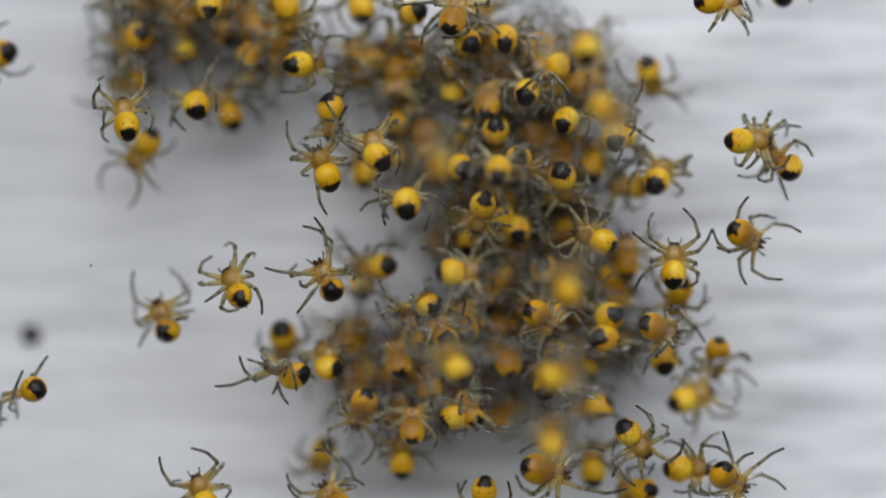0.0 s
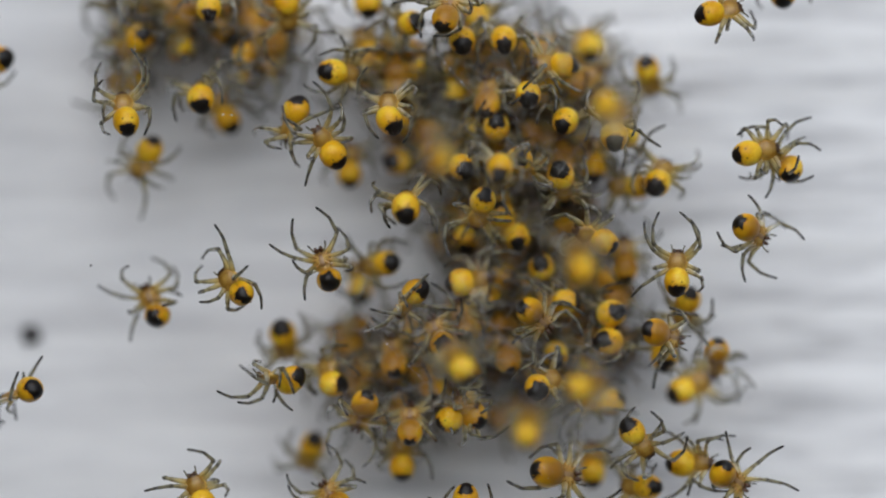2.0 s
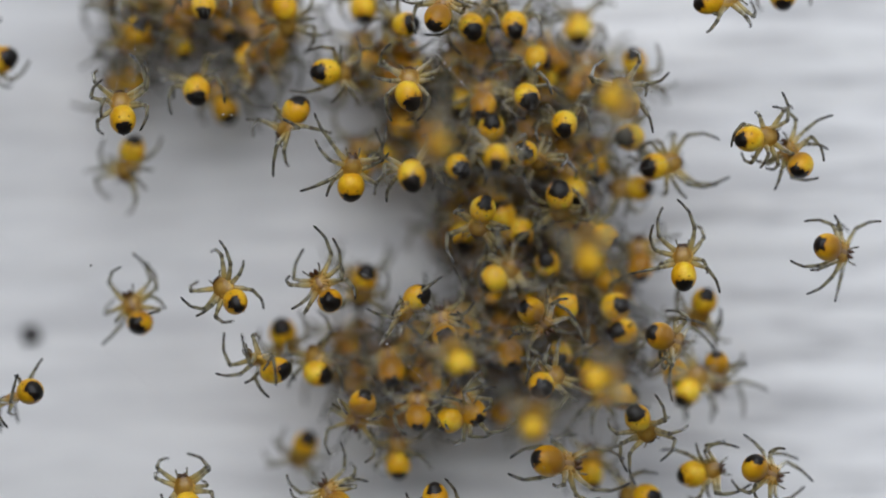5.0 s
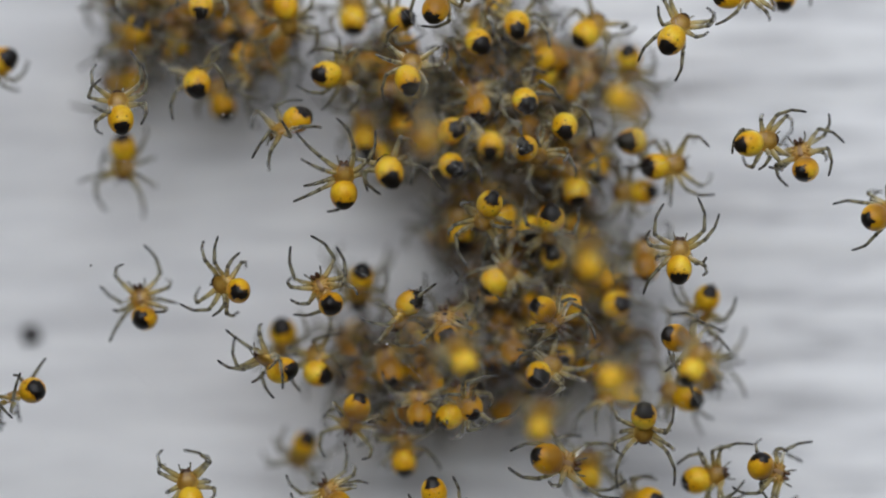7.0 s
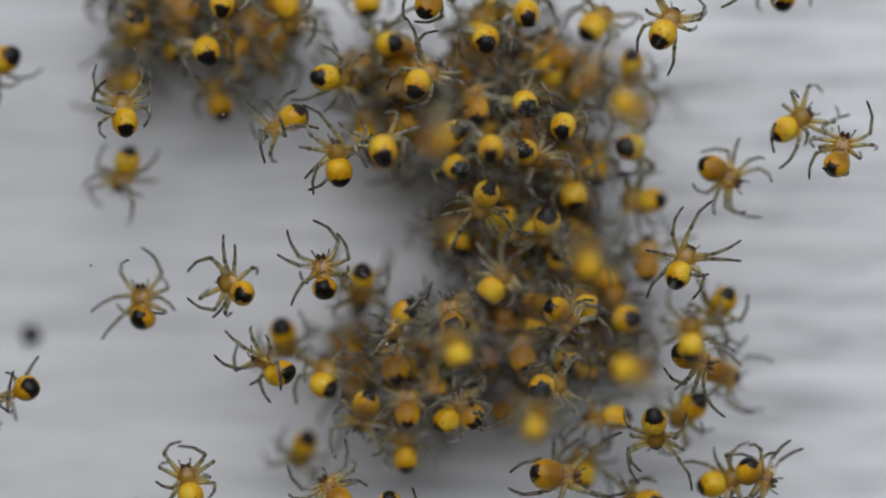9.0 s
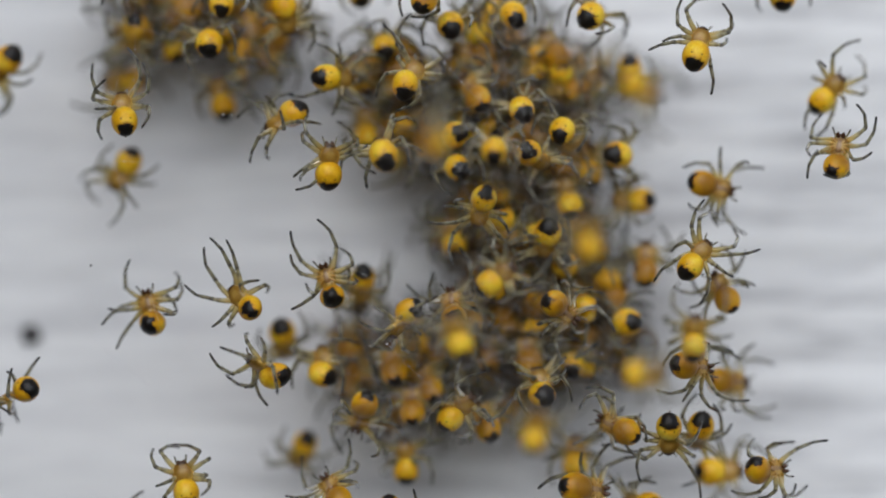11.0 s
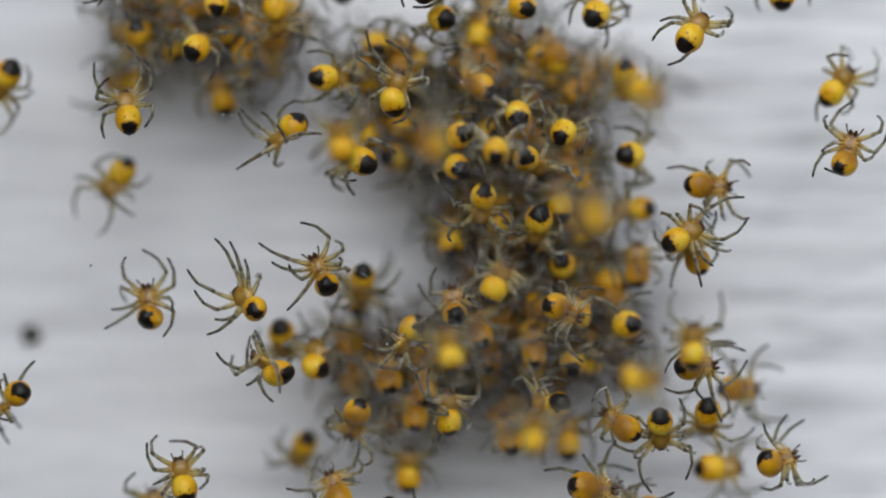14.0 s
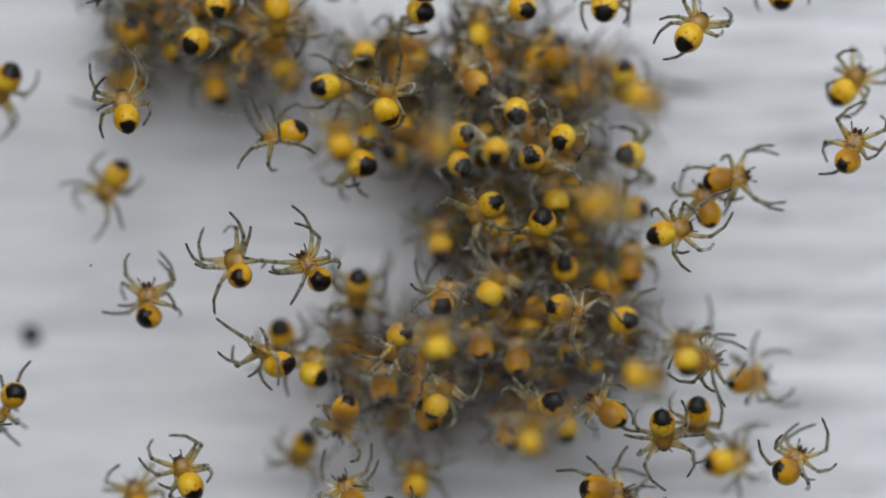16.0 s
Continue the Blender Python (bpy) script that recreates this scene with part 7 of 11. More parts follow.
    go(115, [(0, -10.12, 8.92, 314), (3.5, -10.23, 8.76, 320), (7, -10.31, 8.61, 320), (9, -10.23, 8.71, 327), (12.5, -10.17, 8.55, 334), (16, -10.25, 8.61, 328)])
    go(116, [(0, -8.27, 8.95, 122), (3.5, -8.17, 8.95, 119), (7, -8.17, 8.88, 112), (9, -8.00, 9.05, 116), (12.5, -7.85, 9.20, 120), (16, -7.91, 9.18, 112)])
    go(117, [(0, -8.92, 9.24, 128), (3.5, -8.82, 9.37, 132), (7, -8.69, 9.24, 124), (9, -8.52, 9.39, 122), (12.5, -8.48, 9.24, 119), (16, -8.34, 9.22, 116)])
    go(118, [(0, -11.05, 10.15, 58), (3.5, -10.86, 10.12, 57), (7, -10.97, 10.10, 62), (9, -10.99, 10.12, 55), (12.5, -10.82, 10.27, 55), (16, -10.69, 10.40, 58)])
    go(119, [(0, -9.49, 9.54, 163), (3.5, -9.35, 9.37, 162), (7, -9.35, 9.30, 162), (9, -9.43, 9.32, 156), (12.5, -9.47, 9.16, 164), (16, -9.43, 9.16, 161)])
    go(120, [(0, -11.51, 8.10, 279), (3.5, -11.45, 8.02, 277), (7, -11.37, 8.10, 277), (9, -11.26, 8.04, 273), (12.5, -11.09, 7.98, 275), (16, -11.28, 7.96, 271)])
    go(121, [(0, -11.41, 9.83, 298), (3.5, -11.28, 9.70, 301), (7, -11.11, 9.54, 301), (9, -11.09, 9.66, 307), (12.5, -10.92, 9.66, 310), (16, -10.84, 9.58, 305)])
    go(122, [(0, -11.64, 9.75, 229), (3.5, -11.83, 9.85, 228), (7, -11.77, 9.96, 231), (9, -11.70, 10.10, 231), (12.5, -11.81, 10.25, 225), (16, -11.89, 10.38, 220)])
    go(123, [(0, -10.15, 8.99, 146), (3.5, -10.17, 9.11, 151), (7, -10.23, 9.26, 153), (9, -10.38, 9.26, 150), (12.5, -10.33, 9.09, 156), (16, -10.38, 8.99, 158)])
    go(124, [(0, -8.00, 9.30, 219), (3.5, -7.85, 9.47, 213), (7, -7.81, 9.43, 207), (9, -7.77, 9.30, 205), (12.5, -7.79, 9.39, 202), (16, -7.62, 9.43, 209)])
    go(125, [(0, -11.16, 7.83, 177), (3.5, -11.16, 7.96, 179), (7, -11.18, 8.02, 183), (9, -11.05, 8.19, 184), (12.5, -11.16, 8.04, 189), (16, -11.24, 8.12, 183)])
    go(126, [(0, -11.28, 9.75, 268), (3.5, -11.20, 9.81, 268), (7, -11.26, 9.87, 269), (9, -11.26, 9.91, 273), (12.5, -11.24, 10.08, 269), (16, -11.26, 9.93, 275)])
    go(127, [(0, -11.26, 9.62, 328), (3.5, -11.30, 9.49, 323), (7, -11.39, 9.39, 316), (9, -11.26, 9.32, 315), (12.5, -11.35, 9.22, 322), (16, -11.47, 9.24, 323)])
    go(128, [(0, -9.96, 9.28, 83), (3.5, -9.85, 9.22, 75), (7, -9.77, 9.05, 83), (9, -9.68, 9.20, 89), (12.5, -9.79, 9.16, 96), (16, -9.70, 9.28, 93)])
    go(129, [(0, -9.45, 8.86, 137), (3.5, -9.62, 8.82, 140), (7, -9.47, 8.95, 139), (9, -9.56, 8.92, 139), (12.5, -9.39, 8.97, 132), (16, -9.30, 9.07, 134)])
    go(130, [(0, -7.11, 7.83, 92), (3.5, -7.11, 7.94, 87), (7, -7.16, 7.87, 82), (9, -7.07, 7.81, 75), (12.5, -7.01, 7.96, 69), (16, -6.99, 8.04, 76)])
    go(131, [(0, -6.19, 7.75, 245), (3.5, -6.34, 7.60, 248), (7, -6.21, 7.72, 250), (9, -6.27, 7.81, 247), (12.5, -6.23, 7.85, 245), (16, -6.36, 7.75, 248)])
    go(132, [(0, -7.96, 9.28, 266), (3.5, -8.12, 9.43, 262), (7, -8.29, 9.30, 261), (9, -8.19, 9.47, 261), (12.5, -8.04, 9.43, 260), (16, -8.06, 9.58, 254)])
    go(133, [(0, -7.14, 8.25, 103), (3.5, -7.14, 8.42, 110), (7, -7.20, 8.27, 113), (9, -7.11, 8.27, 120), (12.5, -7.26, 8.21, 117), (16, -7.20, 8.15, 112)])
    go(134, [(0, -8.21, 8.04, 131), (3.5, -8.23, 8.10, 135), (7, -8.15, 8.21, 131), (9, -8.08, 8.06, 133), (12.5, -8.10, 7.91, 125), (16, -8.27, 7.81, 124)])
    go(135, [(0, -5.77, 8.23, 177), (3.5, -5.94, 8.31, 170), (7, -5.98, 8.48, 166), (9, -6.02, 8.55, 159), (12.5, -6.19, 8.38, 153), (16, -6.19, 8.42, 154)])
    go(136, [(0, -6.02, 9.22, 308), (3.5, -6.21, 9.20, 308), (7, -6.19, 9.24, 310), (9, -6.10, 9.11, 307), (12.5, -6.13, 9.01, 303), (16, -6.27, 9.07, 296)])
    go(137, [(0, -6.19, 8.34, 208), (3.5, -6.36, 8.27, 200), (7, -6.48, 8.34, 198), (9, -6.63, 8.38, 195), (12.5, -6.53, 8.36, 202), (16, -6.48, 8.27, 203)])
    go(138, [(0, -7.20, 9.81, 96), (3.5, -7.24, 9.93, 89), (7, -7.37, 10.00, 92), (9, -7.45, 10.15, 96), (12.5, -7.43, 10.31, 89), (16, -7.58, 10.36, 95)])
    go(139, [(0, -5.91, 8.67, 298), (3.5, -6.06, 8.67, 292), (7, -5.98, 8.69, 299), (9, -5.87, 8.82, 297), (12.5, -5.70, 8.84, 295), (16, -5.73, 8.74, 302)])
    go(140, [(0, 2.08, 7.72, 19), (3.5, 1.92, 7.70, 19), (7, 2.06, 7.72, 14), (9, 1.98, 7.83, 15), (12.5, 1.92, 7.75, 11), (16, 1.85, 7.83, 19)])
    go(141, [(0, 0.48, 6.95, 61), (3.5, 0.57, 6.82, 56), (7, 0.67, 6.88, 59), (9, 0.82, 6.84, 64), (12.5, 0.78, 7.01, 64), (16, 0.80, 7.11, 62)])
    go(142, [(0, -1.79, 6.80, 144), (3.5, -1.66, 6.67, 147), (7, -1.60, 6.65, 152), (9, -1.66, 6.63, 154), (12.5, -1.64, 6.69, 148), (16, -1.81, 6.74, 149)])
    go(143, [(0, 3.98, 6.48, 241), (3.5, 4.13, 6.42, 247), (7, 4.21, 6.38, 242), (9, 4.21, 6.25, 238), (12.5, 4.40, 6.23, 236), (16, 4.21, 6.27, 231)])
    go(144, [(0, 0.29, 6.69, 248), (3.5, 0.36, 6.74, 254), (7, 0.25, 6.80, 250), (9, 0.29, 6.67, 245), (12.5, 0.36, 6.59, 241), (16, 0.19, 6.57, 246)])
    go(145, [(0, 0.57, 6.34, 218), (3.5, 0.44, 6.48, 212), (7, 0.46, 6.46, 207), (9, 0.36, 6.42, 209), (12.5, 0.42, 6.36, 202), (16, 0.42, 6.23, 209)])
    go(146, [(0, 1.58, 5.91, 303), (3.5, 1.41, 6.02, 297), (7, 1.26, 6.15, 299), (9, 1.12, 6.06, 303), (12.5, 1.24, 5.96, 306), (16, 1.39, 5.81, 308)])
    go(147, [(0, -1.68, 6.69, 267), (3.5, -1.70, 6.69, 265), (7, -1.85, 6.65, 263), (9, -1.79, 6.65, 271), (12.5, -1.62, 6.80, 275), (16, -1.54, 6.86, 269)])
    go(148, [(0, -0.25, 6.50, 180), (3.5, -0.13, 6.48, 176), (7, -0.19, 6.36, 177), (9, -0.36, 6.40, 172), (12.5, -0.29, 6.53, 169), (16, -0.46, 6.55, 176)])
    go(149, [(0, 4.31, 6.92, 130), (3.5, 4.21, 6.95, 128), (7, 4.23, 7.09, 124), (9, 4.40, 7.11, 123), (12.5, 4.25, 7.20, 130), (16, 4.31, 7.18, 123)])
    go(150, [(0, 3.54, 7.56, 229), (3.5, 3.35, 7.45, 228), (7, 3.49, 7.35, 234), (9, 3.45, 7.18, 238), (12.5, 3.60, 7.30, 243), (16, 3.56, 7.14, 251)])
    go(151, [(0, 2.23, 6.61, 165), (3.5, 2.19, 6.46, 171), (7, 2.06, 6.63, 176), (9, 2.25, 6.59, 170), (12.5, 2.15, 6.46, 177), (16, 1.96, 6.57, 176)])
    go(152, [(0, 2.67, 6.23, 351), (3.5, 2.50, 6.36, 353), (7, 2.46, 6.40, 353), (9, 2.50, 6.25, 349), (12.5, 2.53, 6.31, 350), (16, 2.61, 6.44, 349)])
    go(153, [(0, 1.41, 7.26, 180), (3.5, 1.37, 7.30, 173), (7, 1.28, 7.32, 175), (9, 1.45, 7.37, 175), (12.5, 1.52, 7.22, 183), (16, 1.70, 7.28, 177)])
    go(154, [(0, -1.60, 4.63, 333), (3.5, -1.58, 4.53, 327), (7, -1.64, 4.53, 328), (9, -1.75, 4.55, 321), (12.5, -1.89, 4.59, 315), (16, -1.73, 4.67, 312)])
    go(155, [(0, -0.74, 5.05, 95), (3.5, -0.76, 4.90, 90), (7, -0.91, 5.07, 93), (9, -0.88, 5.22, 86), (12.5, -0.76, 5.22, 92), (16, -0.93, 5.20, 86)])
    go(156, [(0, 1.33, 4.61, 23), (3.5, 1.18, 4.76, 22), (7, 1.24, 4.63, 26), (9, 1.07, 4.59, 31), (12.5, 0.93, 4.50, 28), (16, 0.86, 4.67, 32)])
    go(157, [(0, 1.68, 4.69, 32), (3.5, 1.54, 4.71, 34), (7, 1.58, 4.82, 28), (9, 1.58, 4.76, 27), (12.5, 1.60, 4.63, 21), (16, 1.52, 4.63, 22)])
    go(158, [(0, 0.95, 5.94, 106), (3.5, 0.86, 6.00, 112), (7, 0.78, 5.96, 114), (9, 0.95, 6.08, 118), (12.5, 0.88, 6.21, 121), (16, 1.01, 6.19, 113)])
    go(159, [(0, -0.13, 3.98, 23), (3.5, -0.17, 3.85, 16), (7, -0.23, 3.96, 23), (9, -0.13, 3.83, 23), (12.5, -0.27, 3.85, 19), (16, -0.46, 3.83, 16)])
    go(160, [(0, -0.65, 4.34, 277), (3.5, -0.63, 4.46, 285), (7, -0.63, 4.48, 281), (9, -0.61, 4.34, 280), (12.5, -0.72, 4.31, 286), (16, -0.76, 4.27, 293)])
    go(161, [(0, -1.73, 4.21, 330), (3.5, -1.73, 4.27, 334), (7, -1.81, 4.29, 338), (9, -1.77, 4.40, 334), (12.5, -1.70, 4.34, 327), (16, -1.52, 4.46, 322)])
    go(162, [(0, 1.70, 3.24, 38), (3.5, 1.62, 3.28, 31), (7, 1.70, 3.41, 35), (9, 1.64, 3.39, 37), (12.5, 1.62, 3.26, 44), (16, 1.56, 3.30, 50)])
    go(163, [(0, 0.46, 5.87, 0), (3.5, 0.38, 5.77, 3), (7, 0.36, 5.64, 6), (9, 0.29, 5.56, 6), (12.5, 0.38, 5.54, 11), (16, 0.25, 5.54, 3)])
    go(164, [(0, -1.79, 4.69, 43), (3.5, -1.62, 4.59, 39), (7, -1.49, 4.53, 37), (9, -1.43, 4.61, 33), (12.5, -1.62, 4.57, 35), (16, -1.54, 4.57, 34)])
    go(165, [(0, 0.02, 4.82, 94), (3.5, -0.11, 4.97, 86), (7, 0.00, 5.11, 85), (9, -0.02, 5.01, 85), (12.5, -0.02, 5.16, 90), (16, 0.08, 5.11, 95)])
    go(166, [(0, 3.28, 4.23, 356), (3.5, 3.12, 4.29, 350), (7, 3.07, 4.44, 345), (9, 2.88, 4.46, 342), (12.5, 2.97, 4.48, 337), (16, 3.14, 4.36, 340)])
    go(167, [(0, 0.63, 5.83, 310), (3.5, 0.74, 5.70, 316), (7, 0.84, 5.75, 319), (9, 0.91, 5.60, 322), (12.5, 0.88, 5.70, 320), (16, 0.78, 5.66, 324)])
    go(168, [(0, 2.38, 3.70, 130), (3.5, 2.29, 3.87, 125), (7, 2.27, 4.00, 117), (9, 2.27, 3.85, 122), (12.5, 2.21, 3.70, 116), (16, 2.08, 3.87, 108)])
    go(169, [(0, -1.47, 5.22, 61), (3.5, -1.49, 5.11, 57), (7, -1.56, 5.01, 50), (9, -1.56, 5.09, 53), (12.5, -1.52, 5.24, 57), (16, -1.56, 5.28, 62)])
    go(170, [(0, 2.80, 4.50, 231), (3.5, 2.86, 4.65, 231), (7, 2.84, 4.67, 225), (9, 2.76, 4.69, 218), (12.5, 2.82, 4.78, 215), (16, 2.67, 4.84, 222)])
    go(171, [(0, 4.38, 2.93, 166), (3.5, 4.50, 2.99, 169), (7, 4.48, 2.86, 162), (9, 4.38, 2.93, 158), (12.5, 4.50, 2.93, 156), (16, 4.50, 2.82, 157)])
    go(172, [(0, 2.67, 4.13, 158), (3.5, 2.61, 4.19, 160), (7, 2.63, 4.29, 159), (9, 2.74, 4.44, 153), (12.5, 2.82, 4.31, 146), (16, 2.67, 4.27, 142)])
    go(173, [(0, 0.80, 4.55, 303), (3.5, 0.93, 4.65, 303), (7, 0.86, 4.61, 296), (9, 1.01, 4.65, 301), (12.5, 1.18, 4.50, 299), (16, 1.31, 4.34, 293)])
    go(174, [(0, 4.65, 3.37, 335), (3.5, 4.55, 3.33, 334), (7, 4.59, 3.35, 331), (9, 4.42, 3.24, 334), (12.5, 4.31, 3.24, 335), (16, 4.31, 3.09, 339)])
    go(175, [(0, 2.06, 4.44, 189), (3.5, 1.96, 4.27, 194), (7, 1.85, 4.29, 187), (9, 1.70, 4.40, 194), (12.5, 1.62, 4.48, 187), (16, 1.47, 4.31, 191)])
    go(176, [(0, 4.50, 3.58, 24), (3.5, 4.59, 3.58, 16), (7, 4.50, 3.47, 21), (9, 4.61, 3.39, 28), (12.5, 4.63, 3.43, 29), (16, 4.55, 3.58, 25)])
    go(177, [(0, 0.82, 4.29, 268), (3.5, 0.76, 4.34, 265), (7, 0.80, 4.21, 270), (9, 0.74, 4.34, 262), (12.5, 0.76, 4.42, 254), (16, 0.69, 4.53, 249)])
    go(178, [(0, 4.53, 2.69, 43), (3.5, 4.61, 2.61, 43), (7, 4.74, 2.57, 46), (9, 4.59, 2.67, 45), (12.5, 4.61, 2.82, 49), (16, 4.55, 2.82, 49)])
    go(179, [(0, 3.30, 3.16, 216), (3.5, 3.18, 3.18, 217), (7, 3.05, 3.33, 224), (9, 2.88, 3.33, 221), (12.5, 2.69, 3.39, 215), (16, 2.65, 3.26, 209)])
    go(180, [(0, 3.94, 3.45, 322), (3.5, 3.83, 3.45, 322), (7, 3.70, 3.39, 325), (9, 3.68, 3.39, 330), (12.5, 3.87, 3.35, 323), (16, 3.87, 3.28, 320)])
    go(181, [(0, 3.01, 5.98, 254), (3.5, 3.05, 5.94, 246), (7, 3.16, 6.04, 246), (9, 3.16, 5.96, 251), (12.5, 3.14, 5.81, 250), (16, 3.18, 5.64, 247)])
    go(182, [(0, 2.36, 5.58, 284), (3.5, 2.23, 5.58, 286), (7, 2.29, 5.43, 291), (9, 2.42, 5.58, 290), (12.5, 2.59, 5.43, 294), (16, 2.53, 5.33, 294)])
    go(183, [(0, 1.14, 4.38, 202), (3.5, 1.33, 4.44, 202), (7, 1.16, 4.55, 209), (9, 1.05, 4.61, 214), (12.5, 0.97, 4.55, 215), (16, 1.12, 4.57, 212)])
    go(184, [(0, 4.76, 3.58, 277), (3.5, 4.69, 3.66, 273), (7, 4.76, 3.68, 267), (9, 4.76, 3.75, 262), (12.5, 4.86, 3.89, 261), (16, 4.97, 3.87, 267)])
    go(185, [(0, 3.52, 2.57, 258), (3.5, 3.64, 2.74, 255), (7, 3.62, 2.59, 261), (9, 3.49, 2.42, 262), (12.5, 3.41, 2.57, 261), (16, 3.43, 2.59, 258)])
    go(186, [(0, 2.50, 0.46, 37), (3.5, 2.69, 0.42, 38), (7, 2.76, 0.36, 38), (9, 2.69, 0.48, 31), (12.5, 2.57, 0.51, 23), (16, 2.63, 0.57, 19)])
    go(187, [(0, 4.48, 0.67, 208), (3.5, 4.57, 0.82, 214), (7, 4.74, 0.78, 207), (9, 4.71, 0.65, 209), (12.5, 4.61, 0.76, 202), (16, 4.61, 0.86, 201)])
    go(188, [(0, 4.08, 0.36, 312), (3.5, 4.23, 0.44, 319), (7, 4.17, 0.29, 325), (9, 4.31, 0.21, 318), (12.5, 4.23, 0.17, 324), (16, 4.31, 0.32, 322)])
    go(189, [(0, 0.36, 0.63, 215), (3.5, 0.51, 0.80, 221), (7, 0.36, 0.91, 225), (9, 0.46, 0.86, 224), (12.5, 0.55, 0.88, 219), (16, 0.44, 1.01, 212)])
    go(190, [(0, 2.04, 0.19, 177), (3.5, 2.19, 0.04, 170), (7, 2.17, 0.13, 172), (9, 2.13, 0.21, 169), (12.5, 2.15, 0.21, 169), (16, 2.23, 0.21, 176)])
    go(191, [(0, 2.17, 1.83, 150), (3.5, 2.00, 1.77, 147), (7, 1.89, 1.92, 140), (9, 1.98, 1.96, 139), (12.5, 2.04, 1.83, 142), (16, 1.94, 1.66, 137)])
    go(192, [(0, 0.80, 1.96, 50), (3.5, 0.72, 1.92, 54), (7, 0.65, 2.00, 51), (9, 0.84, 1.96, 50), (12.5, 0.86, 1.89, 47), (16, 0.69, 2.02, 48)])
    go(193, [(0, 0.91, 0.88, 134), (3.5, 0.95, 1.01, 141), (7, 0.95, 0.93, 142), (9, 0.99, 0.88, 136), (12.5, 0.84, 0.82, 133), (16, 0.72, 0.72, 137)])
    go(194, [(0, 2.88, 0.27, 251), (3.5, 2.69, 0.25, 255), (7, 2.74, 0.08, 251), (9, 2.82, 0.11, 252), (12.5, 2.74, 0.19, 253), (16, 2.78, 0.06, 255)])
    go(195, [(0, 2.06, 1.12, 61), (3.5, 2.15, 1.07, 61), (7, 2.25, 1.14, 59), (9, 2.36, 1.07, 57), (12.5, 2.50, 1.22, 58), (16, 2.63, 1.09, 53)])
    go(196, [(0, 1.41, 2.15, 357), (3.5, 1.37, 2.27, 360), (7, 1.20, 2.17, 354), (9, 1.07, 2.02, 354), (12.5, 1.18, 2.06, 350), (16, 1.14, 1.89, 345)])
    go(197, [(0, 1.45, 1.62, 220), (3.5, 1.49, 1.73, 215), (7, 1.54, 1.87, 207), (9, 1.49, 1.96, 207), (12.5, 1.33, 1.94, 210), (16, 1.26, 1.92, 210)])
    go(198, [(0, -1.18, -3.62, 41), (3.5, -1.05, -3.45, 47), (7, -1.01, -3.58, 51), (9, -1.05, -3.45, 55), (12.5, -0.99, -3.43, 51), (16, -1.03, -3.58, 51)])
    go(199, [(0, -2.99, -4.55, 246), (3.5, -2.95, -4.44, 242), (7, -2.93, -4.42, 248), (9, -3.07, -4.57, 244), (12.5, -3.14, -4.42, 241), (16, -2.95, -4.38, 247)])
    go(200, [(0, -0.88, -4.53, 121), (3.5, -0.80, -4.53, 117), (7, -0.91, -4.42, 111), (9, -0.93, -4.27, 111), (12.5, -1.01, -4.36, 108), (16, -0.88, -4.50, 115)])
    go(201, [(0, -1.68, -5.07, 132), (3.5, -1.60, -5.05, 125), (7, -1.70, -5.03, 123), (9, -1.66, -4.86, 122), (12.5, -1.52, -5.01, 125), (16, -1.45, -5.05, 133)])
    go(202, [(0, -3.56, -3.66, 111), (3.5, -3.56, -3.81, 119), (7, -3.39, -3.96, 111), (9, -3.54, -3.92, 117), (12.5, -3.52, -3.83, 110), (16, -3.62, -3.70, 105)])
    go(203, [(0, -3.05, -3.01, 261), (3.5, -3.16, -2.99, 259), (7, -3.20, -3.14, 258), (9, -3.07, -3.18, 252), (12.5, -3.18, -3.20, 256), (16, -3.28, -3.12, 254)])
    go(204, [(0, -1.83, -4.71, 183), (3.5, -1.87, -4.57, 185), (7, -1.75, -4.69, 187), (9, -1.79, -4.71, 188), (12.5, -1.92, -4.74, 188), (16, -2.02, -4.71, 193)])
    go(205, [(0, -3.28, -4.13, 226), (3.5, -3.33, -4.15, 227), (7, -3.26, -4.04, 223), (9, -3.09, -3.94, 226), (12.5, -3.20, -3.94, 225), (16, -3.28, -3.81, 232)])
    go(206, [(0, -0.74, -5.03, 353), (3.5, -0.67, -4.99, 361), (7, -0.63, -5.11, 364), (9, -0.76, -5.09, 367), (12.5, -0.91, -4.97, 375), (16, -0.74, -5.01, 368)])
    go(207, [(0, 0.17, -3.58, 27), (3.5, 0.34, -3.64, 34), (7, 0.21, -3.52, 37), (9, 0.19, -3.52, 32), (12.5, 0.27, -3.60, 36), (16, 0.25, -3.60, 34)])
    go(208, [(0, -1.24, -3.54, 241), (3.5, -1.31, -3.66, 248), (7, -1.45, -3.70, 247), (9, -1.47, -3.73, 252), (12.5, -1.43, -3.85, 248), (16, -1.31, -3.83, 243)])
    go(209, [(0, 4.04, -2.02, 196), (3.5, 3.96, -2.04, 203), (7, 4.02, -1.96, 206), (9, 4.06, -1.92, 209), (12.5, 4.02, -2.00, 207), (16, 4.15, -1.94, 202)])
    go(210, [(0, 2.36, -2.38, 317), (3.5, 2.27, -2.29, 317), (7, 2.13, -2.21, 316), (9, 1.98, -2.08, 317), (12.5, 1.89, -2.23, 325), (16, 1.98, -2.15, 329)])
    go(211, [(0, 3.09, -1.41, 55), (3.5, 3.26, -1.24, 51), (7, 3.20, -1.22, 57), (9, 3.07, -1.09, 49), (12.5, 3.01, -1.18, 49), (16, 3.05, -1.18, 46)])
